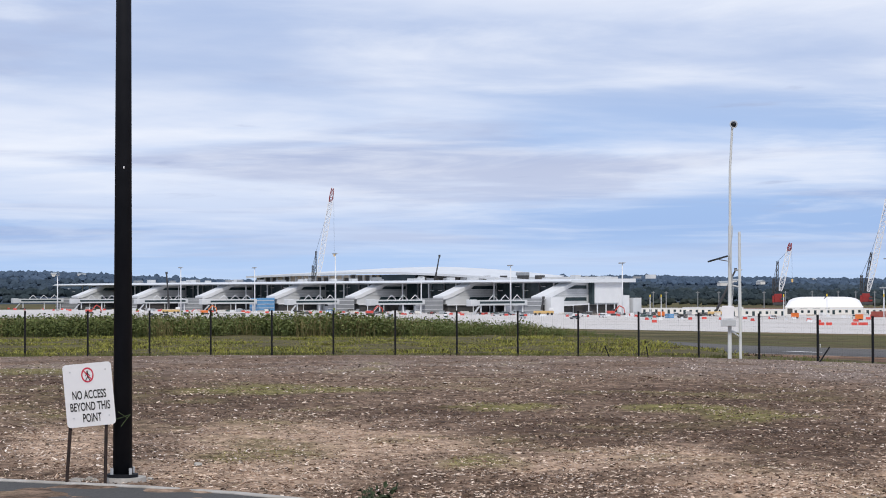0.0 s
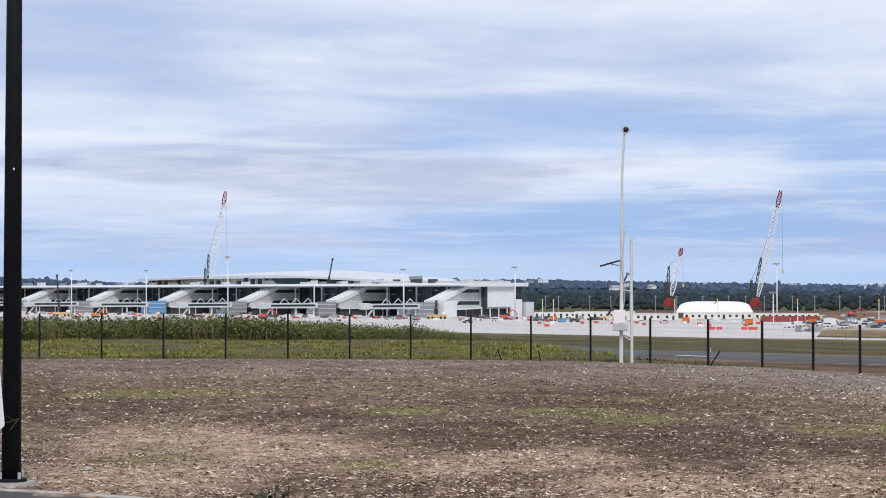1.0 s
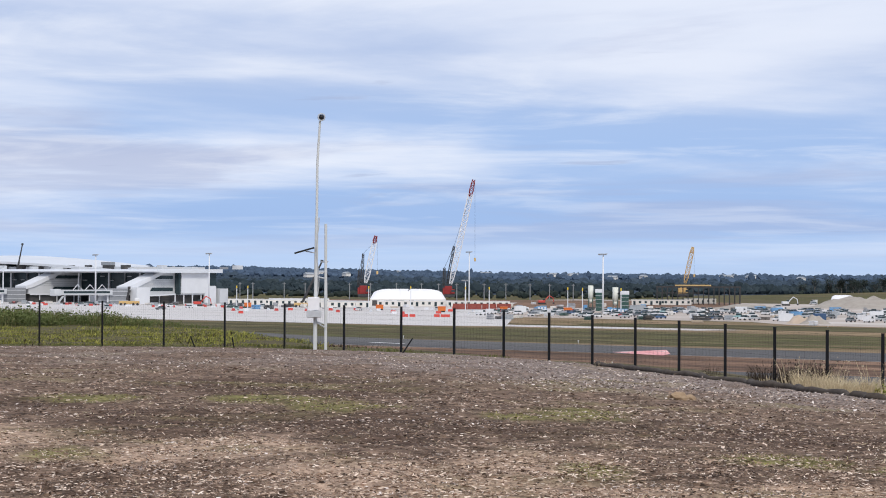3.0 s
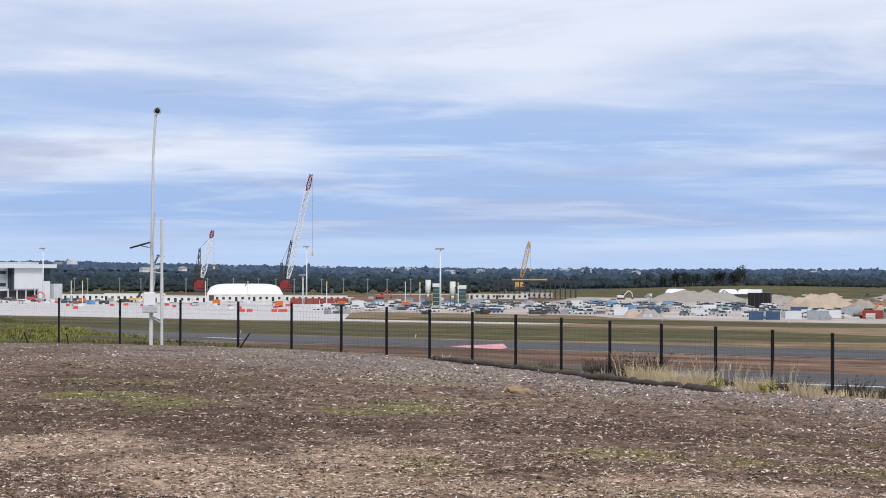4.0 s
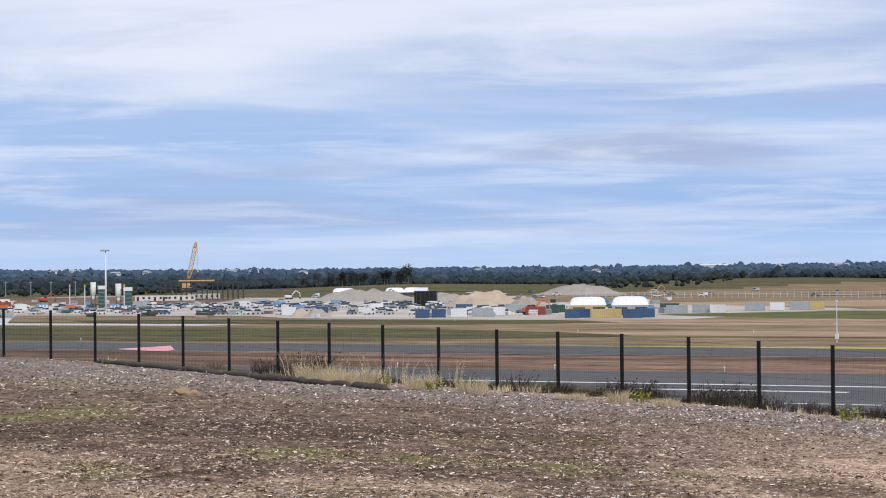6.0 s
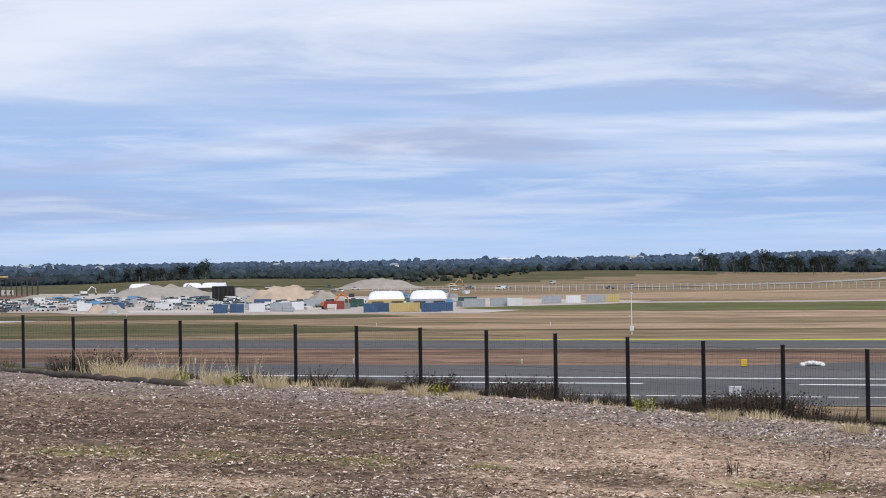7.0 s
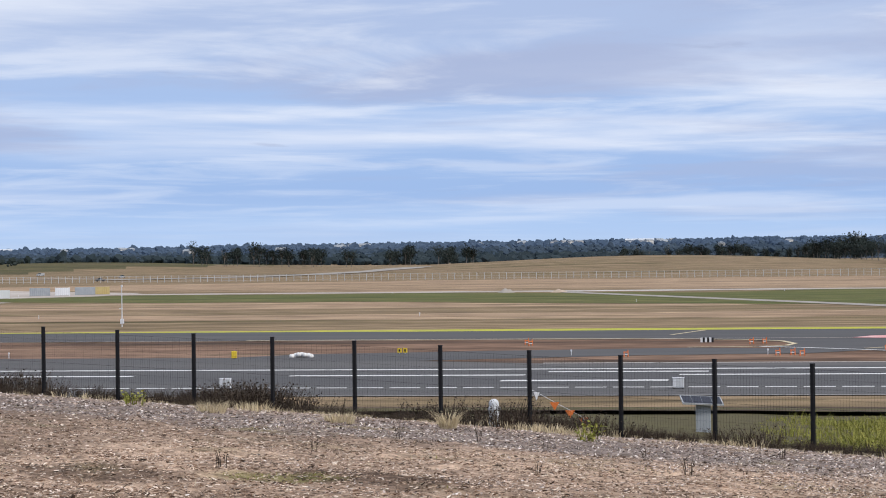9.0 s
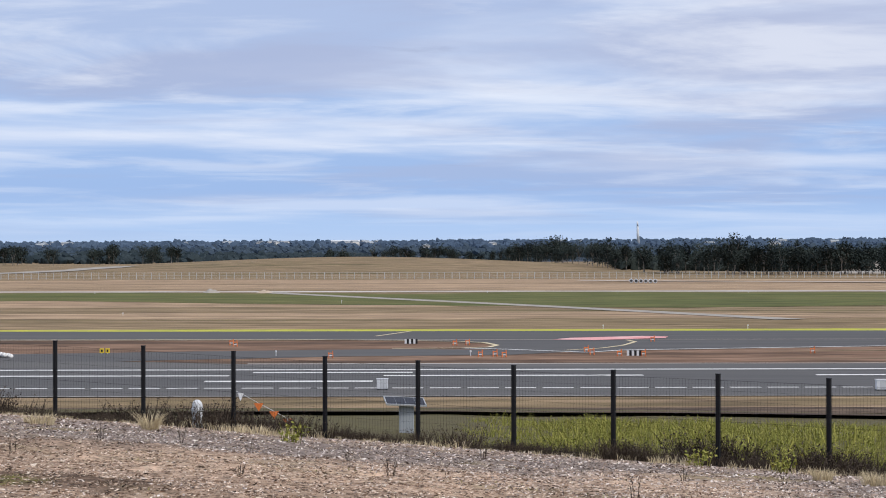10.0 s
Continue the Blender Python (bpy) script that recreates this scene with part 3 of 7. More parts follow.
M["dryweed"] = mat("brown_dead_weed", (0.035, 0.026, 0.021), (0.10, 0.078, 0.06), None, island=True, spec=0.1)
M["bankleaf"] = mat("rank_green_leaf", (0.065, 0.09, 0.03), (0.17, 0.20, 0.075), None, island=True, spec=0.1)
M["seed"] = mat("olive_seed_grass", (0.13, 0.12, 0.045), (0.30, 0.26, 0.13), None, island=True, spec=0.1)
M["fresh"] = mat("bright_green_grass", (0.15, 0.17, 0.035), (0.36, 0.34, 0.09), None, island=True, spec=0.15)
M["steel"] = mat("galvanised_steel", (0.48, 0.50, 0.52), (0.58, 0.60, 0.62), None, s1=3.0, rough=0.45, metal=0.35)
M["rust"] = mat("dark_stained_steel_post", (0.014, 0.012, 0.012), (0.04, 0.024, 0.02), None, s1=9.0, rough=0.75)
M["signwhite"] = mat("white_sign_sheet", (0.80, 0.80, 0.82), (0.76, 0.76, 0.79), None, s1=6.0, rough=0.4)
M["ink"] = mat("black_sign_ink", (0.012, 0.012, 0.014), rough=0.5)
M["signred"] = mat("red_sign_ink", (0.55, 0.03, 0.07), rough=0.5)
M["rock"] = mat("tan_sandstone", (0.26, 0.18, 0.11), (0.38, 0.28, 0.18), None, s1=6.0, bump=0.02)
M["sock"] = mat("dark_erosion_sock", (0.045, 0.036, 0.03), (0.085, 0.07, 0.058), None, s1=6.0, bump=0.02)
M["panel"] = mat("dark_solar_cells", (0.012, 0.015, 0.028), (0.018, 0.022, 0.036), None, s1=2.0, rough=0.45, spec=0.25)
M["plantdark"] = mat("dark_shrub_leaf", (0.028, 0.042, 0.022), (0.06, 0.08, 0.04), None, island=True, spec=0.2)


def polar(az, d, dz=0.0):
    a = radians(az)
    x, y = d * math.sin(a), d * math.cos(a)
    return Vector((x, y, ground_z(x, y) + dz))


ROAD_EDGE = [(-14.0, 23.6), (-9.5, 22.3), (-5.4, 20.75), (-4.28, 20.12), (-2.8, 19.36), (-1.9, 18.75), (0.4, 16.6), (3.0, 13.6), (6.0, 9.5), (8.0, 5.0)]


def build_road():
    edge = ROAD_EDGE
    verts, faces = [], []
    for x, y in edge:
        verts += [(x, y, 0.022), (x - 4.5 - max(0, x) * 1.2, y - 9.0, 0.022)]
    n = len(edge)
    for i in range(n - 1):
        faces.append((2 * i, 2 * i + 1, 2 * i + 3, 2 * i + 2))
    ob = raw("road", verts, faces, M["road"])
    tagged(ob, "dark asphalt road edge beside the verge", "road", kind="structure")
    bm = bmesh.new()
    prof = [(0.0, -0.1), (0.0, 0.03), (0.01, 0.04), (0.09, 0.04), (0.1, 0.03), (0.1, -0.1)]
    ring = []
    for i, (x, y) in enumerate(edge):
        a, b = edge[max(i - 1, 0)], edge[min(i + 1, n - 1)]
        t = Vector((b[0] - a[0], b[1] - a[1], 0)).normalized()
        s = Vector((-t.y, t.x, 0))
        ring.append([bm.verts.new(Vector((x, y, 0)) + s * o + Vector((0, 0, h))) for o, h in prof])
    for r, q in zip(ring, ring[1:]):
        for k in range(len(prof) - 1):
            bm.faces.new((r[k], q[k], q[k + 1], r[k + 1]))
    bmesh.ops.recalc_face_normals(bm, faces=bm.faces[:])
    solo("kerb", bm, M["kerb"], "pale concrete kerb edging along the asphalt", "kerb", kind="structure")


build_road()


def build_light_pole():
    p = polar(-8.72, 20.35)
    t = thing("light_pole", "tall black street light pole on a concrete footing", "light pole", Matrix.Translation((p.x, p.y, 0)))
    bm = bmesh.new()
    bm_rod(bm, (0, 0, 0.09), (0.03, 0, 9.5), 0.094, 0.052, 24)
    shaft = part("shaft", bm, M["black"], t, smooth=True)
    bm = bmesh.new()
    bm_rod(bm, (0, 0, 0.06), (0, 0, 0.09), 0.15, 0.15, 24)
    part("base_plate", bm, M["black"], t)
    bm = bmesh.new()
    r = bmesh.ops.create_cone(bm, cap_ends=True, segments=20, radius1=0.22, radius2=0.2, depth=0.2, matrix=Matrix.Translation((0.02, 0, -0.04)))
    for v in r["verts"]:
        v.co += Vector((1, 1, 0.4)) * 0.012 * noise.noise(v.co * 9)
    part("footing", bm, M["kerb"], t, "pale crumbling concrete footing")
    for k in range(4):
        a = radians(45 + 90 * k)
        part("bolt", rod((0.125 * math.cos(a), 0.125 * math.sin(a), 0.09), (0.125 * math.cos(a), 0.125 * math.sin(a), 0.15), 0.016, 0.016, 6), M["steel"], t, "grey anchor bolt")
    part("rivet", box(0.02, 0.034, -0.088, -0.075, 3.02, 3.04), M["signwhite"], t, "small white tag")
    bm = bmesh.new()
    bm_rod(bm, (-0.04, -0.1, 0.62), (0.085, -0.075, 0.66), 0.005, 0.005, 5)
    bm_rod(bm, (0.0, -0.1, 0.55), (0.085, -0.075, 0.665), 0.005, 0.005, 5)
    bm_rod(bm, (-0.03, -0.1, 0.69), (0.06, -0.085, 0.63), 0.004, 0.004, 5)
    part("cable_tie", bm, M["plantdark"], t, "loose green cable ties")
    # curved outreach and lamp, above the view
    bm = bmesh.new()
    bm_rod(bm, (0.03, 0, 9.4), (0.03, -1.6, 9.8), 0.04, 0.035, 10)
    part("arm", bm, M["black"], t)
    part("lamp_head", box(-0.12, 0.18, -2.2, -1.5, 9.74, 9.86, bevel=0.02), M["black"], t)


build_light_pole()


def letters(text, size, m, parent):
    cu = bpy.data.curves.new("lettering", "FONT")
    cu.body, cu.size, cu.align_x, cu.align_y, cu.extrude = text, size, "CENTER", "CENTER", 0.0015
    cu.offset = size * 0.014
    tmp = new("lettering", cu)
    bpy.context.view_layer.update()
    me = bpy.data.meshes.new_from_object(tmp.evaluated_get(bpy.context.evaluated_depsgraph_get()))
    bpy.data.objects.remove(tmp)
    me.materials.clear()
    me.materials.append(M["ink"])
    ob = new("lettering", me)
    ob.parent = parent
    ob.matrix_local = m
    return ob


def build_sign():
    p = polar(-9.62, 20.1)
    base = thing("warning_sign", "leaning white no-access sign on two dark posts", "sign", Matrix.Translation((p.x, p.y, 0)) @ pose(0, 0, 0, 0, 0, 9.6))
    w, h = 0.455, 0.6
    bm = bmesh.new()
    c = 0.035
    pts = []
    for sx, sz, a0 in ((1, 1, 0), (-1, 1, 90), (-1, -1, 180), (1, -1, 270)):
        for k in range(5):
            a = radians(a0 + 22.5 * k)
            pts.append((sx * (w / 2 - c) + c * math.cos(a), sz * (h / 2 - c) + c * math.sin(a)))
    f = bm.faces.new([bm.verts.new((x, 0, z)) for x, z in pts])
    ext = bmesh.ops.extrude_face_region(bm, geom=[f])
    bmesh.ops.translate(bm, verts=[v for v in ext["geom"] if isinstance(v, bmesh.types.BMVert)], vec=(0, 0.004, 0))
    bmesh.ops.recalc_face_normals(bm, faces=bm.faces[:])
    plate = part("sign_plate", bm, M["signwhite"], base)
    plate.matrix_local = pose(0.003, -0.03, 0.865, 5, -5, 0)
    up = pose(0, -0.003, 0, 90, 0, 0)
    for text, z in (("NO ACCESS", 0.0), ("BEYOND THIS", -0.112), ("POINT", -0.222)):
        letters(text, 0.112, pose(0.0 if z > -0.2 else 0.01, -0.002, z, 90, 0, 0) @ Matrix.Diagonal((0.53, 1.0, 1, 1)), plate)
    ring = bmesh.new()
    n = 28
    vs = [[ring.verts.new((r * math.cos(2 * math.pi * k / n), -0.003, 0.19 + 1.25 * r * math.sin(2 * math.pi * k / n))) for k in range(n)] for r in (0.058, 0.046)]
    for k in range(n):
        ring.faces.new((vs[0][k], vs[0][(k + 1) % n], vs[1][(k + 1) % n], vs[1][k]))
    bm_box(ring, -0.005, 0.005, -0.0042, -0.003, -0.065, 0.065, pose(0, 0, 0.19, 0, -38, 0))
    part("prohibition_ring", ring, M["signred"], plate, "red prohibition ring with slash")
    g = bmesh.new()
    bm_box(g, -0.006, 0.006, -0.0036, -0.0025, 0.215, 0.23)
    bm_box(g, -0.007, 0.007, -0.0036, -0.0025, -0.024, 0.024, pose(0.002, 0, 0.19, 0, -6, 0))
    for x, a in ((0.011, 28), (-0.011, -30)):
        bm_box(g, -0.004, 0.004, -0.0036, -0.0025, -0.02, 0.02, pose(x, 0, 0.155, 0, a * -1, 0))
        bm_box(g, -0.003, 0.003, -0.0036, -0.0025, -0.016, 0.016, pose(x * 1.2, 0, 0.193, 0, a * -1.3, 0))
    part("pictogram", g, M["ink"], plate, "small black pictogram bars")
    for x, z in ((-0.16, 0.23), (0.17, 0.23), (-0.16, -0.21), (0.17, -0.21)):
        part("screw", rod((x, -0.006, z), (x, 0.01, z), 0.007, 0.007, 8), M["steel"], plate)
    part("signpost", bm_rod(bmesh.new(), (-0.215, 0.05, -0.1), (-0.165, 0.035, 0.66), 0.017, 0.017, 8), M["rust"], base)
    part("signpost", bm_rod(bmesh.new(), (0.15, 0.0, -0.1), (0.165, 0.035, 0.66), 0.017, 0.017, 8), M["rust"], base)


build_sign()


def stones(name, spots, label, material):
    for i, (az, d, r) in enumerate(spots):
        bm = bm_blob(bmesh.new(), (0, 0, 0), (r, r * 0.7, r * 0.5), 2, 0.5, i)
        p = polar(az, d)
        solo(name, bm, material, label, "stone", Matrix.Translation(p + Vector((0, 0, r * 0.18))) @ pose(0, 0, 0, 0, 0, 40 * i), group=name)


stones("stone", [(-9.95, 20.5, 0.07), (-9.8, 20.55, 0.055), (-9.6, 20.6, 0.06), (-9.45, 20.5, 0.05), (-8.0, 20.6, 0.045), (-6.7, 22.5, 0.05)], "grey stone lying by the sign posts", M["kerb"])
stones("rock", [(17.75, 43.5, 0.23), (18.05, 44.0, 0.15)], "tan sandstone rock on the mulch", M["rock"])


def blades(n, spread, h, w, lean, seed, leafy=0.0):
    """A tuft: n bent blades from one root area, as raw vertices and faces."""
    r = random.Random(seed)
    V, F = [], []
    for _ in range(n):
        a = r.uniform(0, 6.283)
        q = spread * math.sqrt(r.random())
        x, y = q * math.cos(a), q * math.sin(a)
        hh = h * r.uniform(0.45, 1.0)
        b = a + r.uniform(-0.8, 0.8)
        l = lean * r.uniform(0.2, 1.0) * hh
        dx, dy = math.cos(b) * l, math.sin(b) * l
        s = r.uniform(0, 3.14)
        wx, wy = math.cos(s) * w / 2, math.sin(s) * w / 2
        k = len(V)
        V += [(x - wx, y - wy, -0.03), (x + wx, y + wy, -0.03), (x + dx * 0.4 + wx, y + dy * 0.4 + wy, hh * 0.6), (x + dx * 0.4 - wx, y + dy * 0.4 - wy, hh * 0.6), (x + dx + wx * 0.2, y + dy + wy * 0.2, hh), (x + dx - wx * 0.2, y + dy - wy * 0.2, hh)]
        F += [(k, k + 1, k + 2, k + 3), (k + 3, k + 2, k + 4, k + 5)]
        if leafy:
            for _j in range(3):
                t = r.uniform(0.25, 1.0)
                c = Vector((x + dx * t, y + dy * t, hh * t))
                u = Vector((r.uniform(-1, 1), r.uniform(-1, 1), r.uniform(-0.5, 0.7))).normalized() * leafy
                v = u.cross(Vector((r.uniform(-1, 1), r.uniform(-1, 1), 1))).normalized() * leafy * 0.4
                k = len(V)
                V += [tuple(c), tuple(c + u * 0.5 + v), tuple(c + u), tuple(c + u * 0.5 - v)]
                F += [(k, k + 1, k + 2, k + 3)]
    return V, F


def quad_mesh(name, V, F, material):
    """A mesh of quads from arrays of vertices and corner numbers."""
    V, F = np.asarray(V, dtype=np.float32), np.asarray(F, dtype=np.int32)
    n = len(F)
    me = bpy.data.meshes.new(name)
    me.vertices.add(len(V))
    me.vertices.foreach_set("co", V.reshape(-1))
    me.loops.add(4 * n)
    me.loops.foreach_set("vertex_index", F.reshape(-1))
    me.polygons.add(n)
    me.polygons.foreach_set("loop_start", np.arange(0, 4 * n, 4, dtype=np.int32))
    me.polygons.foreach_set("loop_total", np.full(n, 4, dtype=np.int32))
    me.update(calc_edges=True)
    me.materials.append(material)
    return new(name, me)


class Sward:
    """Many tufts joined into one mesh, from a few tufts turned and scaled."""

    def __init__(self, count, spread, h, w, lean, leafy):
        self.kinds = [[np.array(q) for q in blades(count, spread, h, w, lean, k, leafy)] for k in range(14)]
        self.V, self.F, self.n = [], [], 0

    def add(self, p, s, r):
        v, f = self.kinds[r.randrange(14)]
        a = r.uniform(0, 6.283)
        c, d = math.cos(a) * s, math.sin(a) * s
        self.V.append(np.stack([v[:, 0] * c - v[:, 1] * d + p[0], v[:, 0] * d + v[:, 1] * c + p[1], v[:, 2] * s + p[2]], 1))
        self.F.append(f + self.n)
        self.n += len(v)

    def done(self, name, material):
        return quad_mesh(name, np.concatenate(self.V), np.concatenate(self.F), material)


def tuft(name, spot_, n, spread, h, w, lean, seed, material, label, leafy=0.0, group=""):
    V, F = blades(n, spread, h, w, lean, seed, leafy)
    ob = raw(name, V, F, material)
    ob.matrix_world = Matrix.Translation(spot_)
    return tagged(ob, label, "grass" if "grass" in name else "plant", group)


for k, (az, d, s, h) in enumerate([(21.4, 63, 1.2, 0.95), (22.0, 60.5, 0.9, 0.75), (22.6, 61.5, 1.0, 0.8), (25.6, 57, 0.7, 0.7), (24.2, 60, 0.8, 0.7), (29.6, 54, 0.45, 0.55), (30.9, 52, 0.6, 0.4), (28.3, 53.5, 0.7, 0.35), (37.9, 46, 0.55, 0.45), (44.35, 44.2, 0.33, 0.62), (41.4, 43.5, 0.6, 0.35), (62.6, 35.5, 0.3, 0.38), (64.0, 34, 0.35, 0.4)]):
    tuft("grass_tuft", polar(az, min(d, fence_d(az) - 0.8)), int(420 * s + 90), s * 0.5, h * 0.66, 0.009, 1.0, 50 + k, M["straw"], "bleached dry grass tuft by the fence", group="dry grass tufts")
for k, (az, d) in enumerate([(23.0, 62), (23.5, 61), (20.9, 66), (21.8, 63.5), (24.9, 60)]):
    tuft("tall_weed", polar(az, d), 20, 0.5, 1.05, 0.012, 0.45, 80 + k, M["straw"], "tall seeding grass stalks at the fence", leafy=0.05, group="tall weeds")
for k, (az, d) in enumerate([(23.2, 61.2), (24.6, 58.8), (35.8, 50), (30.2, 56), (48.2, 41.5), (59.3, 41), (61.5, 39.5)]):
    tuft("green_weed", polar(az, min(d, fence_d(az) - 0.6)), 26, 0.22, 0.42, 0.016, 0.5, 95 + k, M["fresh"], "bright green weed at the fence foot", leafy=0.08, group="green weeds")
tuft("shrub", polar(-1.78, 17.2), 40, 0.1, 0.24, 0.008, 0.5, 7, M["plantdark"], "small dark green shrub on bare soil", leafy=0.06)
for k, (az, d, h) in enumerate([(47.0, 34, 0.5), (49.8, 31, 0.42), (50.9, 26.5, 0.3), (45.2, 36, 0.5), (58.9, 31, 0.4), (57.6, 24, 0.45), (43.0, 34, 0.4), (53.4, 36, 0.4), (61.6, 32, 0.45), (40.7, 27, 0.3), (64.9, 30, 0.4), (38.2, 21, 0.2), (46.8, 23.5, 0.3)]):
    tuft("dead_weed", polar(az, d), 6 + k % 4, 0.05, h * (0.7 + 0.1 * (k % 4)), 0.008, 0.45, 130 + k, M["dryweed"], "dead brown weed stalk in the gravel", leafy=0.028, group="dead weeds")


def build_scatter():
    """Loose chips, clods, stubble and low grass: nobody could count them."""
    r = np.random.RandomState(3)
    ex, ey = [e[0] for e in ROAD_EDGE], [e[1] for e in ROAD_EDGE]

    def field_points(n, keep):
        az = r.uniform(-13.5, 66, n)
        d = 1 / r.uniform(1 / (np.interp(az, F_AZ, F_D) - 0.2), 1 / 13.5)
        x, y = d * np.sin(np.radians(az)), d * np.cos(np.radians(az))
        ok = y > np.interp(x, ex, ey) + 0.13
        x, y = x[ok], y[ok]
        ok = keep(x, y, *cover(x, y)) > r.uniform(0, 1, len(x))
        return x[ok], y[ok]

    def chips(name, P, lo, hi, thin, tilt, material, label, grow=1.6):
        x, y = P
        n = len(x)
        L = (lo + (hi - lo) * r.uniform(0, 1, n) ** 1.8) * np.clip(np.hypot(x, y) / 26, 1.0, grow)
        W = L * r.uniform(thin * 0.6, thin * 1.4, n)
        a = r.uniform(0, 2 * np.pi, n)
        t = np.abs(r.normal(0, tilt, n))
        U = np.stack([np.cos(a) * np.cos(t), np.sin(a) * np.cos(t), np.sin(t)], 1) * L[:, None]
        side = np.stack([-np.sin(a), np.cos(a), r.normal(0, 0.7, n)], 1)
        side *= (W / np.linalg.norm(side, axis=1))[:, None]
        c = np.stack([x, y, lie(x, y) + relief(x, y) + 0.008], 1)
        V = np.stack([c - side / 2, c + side / 2, c + U + side / 3, c + U - side / 3], 1).reshape(-1, 3)
        ob = quad_mesh(name, V, np.arange(4 * n).reshape(n, 4), material)
        tagged(ob, label, "mulch", kind="stuff")

    def clods(name, P, lo, hi, material, label):
        """Low uneven lumps: a roof of four faces over a skewed base."""
        x, y = P
        n = len(x)
        R = lo + (hi - lo) * r.uniform(0, 1, n) ** 2
        H = R * r.uniform(0.25, 0.6, n)
        z = lie(x, y) + relief(x, y) - 0.006
        a = r.uniform(0, 2 * np.pi, n)
        base, top = [], []
        for k in range(4):
            b = a + np.pi / 2 * k + r.uniform(-0.4, 0.4, n)
            q = R * r.uniform(0.7, 1.3, n)
            base.append(np.stack([x + q * np.cos(b), y + q * np.sin(b), z], 1))
            top.append(np.stack([x + 0.5 * q * np.cos(b + 0.3), y + 0.5 * q * np.sin(b + 0.3), z + H * r.uniform(0.7, 1.2, n)], 1))
        V = np.stack(base + top, 1).reshape(-1, 3)
        F = np.array([(0, 1, 5, 4), (1, 2, 6, 5), (2, 3, 7, 6), (3, 0, 4, 7), (4, 5, 6, 7)])
        ob = quad_mesh(name, V, (F[None] + 8 * np.arange(n)[:, None, None]).reshape(-1, 4), material)
        tagged(ob, label, "soil", kind="stuff")

    drift = lambda x, y, k: 0.6 * lumps(x * 0.5, y * 0.35, k) + 0.5 * lumps(x * 1.6, y * 1.1, k + 1)
    chips("bark_mulch", field_points(540000, lambda x, y, b, k, g, s: 0.66 + 0.45 * drift(x, y, 11) - 0.35 * b - 0.25 * s - 0.2 * k), 0.013, 0.052, 0.3, 0.2, M["chip"], "scattered bark and straw chips on the soil", 2.0)
    chips("dark_mulch", field_points(150000, lambda x, y, b, k, g, s: 0.16 + 0.55 * drift(x, y, 21) + 0.45 * k), 0.014, 0.05, 0.3, 0.2, M["dryweed"], "dark bark and dead stems on the soil", 1.3)
    clods("soil_clod", field_points(30000, lambda x, y, b, k, g, s: 0.2 + 0.6 * drift(x, y, 31) + 0.3 * k - 0.15 * s), 0.012, 0.05, M["clod"], "dark crumbled clods of soil")
    chips("sparse_grass", field_points(190000, lambda x, y, b, k, g, s: 1.0 * g - 0.2 + 0.3 * drift(x, y, 41)), 0.014, 0.045, 0.16, 1.0, M["fresh"], "sparse low green grass in patches", 1.3)
    chips("loose_gravel", field_points(400000, lambda x, y, b, k, g, s: 0.9 * s - 0.05 + 0.5 * drift(x, y, 51)), 0.012, 0.042, 0.55, 0.28, M["gravel"], "pale grey gravel spread over the soil", 1.9)
    chips("dry_thatch", field_points(460000, lambda x, y, b, k, g, s: 1.1 * b + 0.35 * drift(x, y, 61) + 0.25 * (1 - soft(np.hypot(x, y), 20, 36))), 0.012, 0.055, 0.24, 0.18, M["thatch"], "pale dry thatch and straw litter on bare soil", 1.25)
    chips("straw_stubble", field_points(36000, lambda x, y, b, k, g, s: 0.5 + 0.6 * drift(x, y, 71)), 0.02, 0.08, 0.07, 0.35, M["straw"], "pale dry straw stubble")


build_scatter()


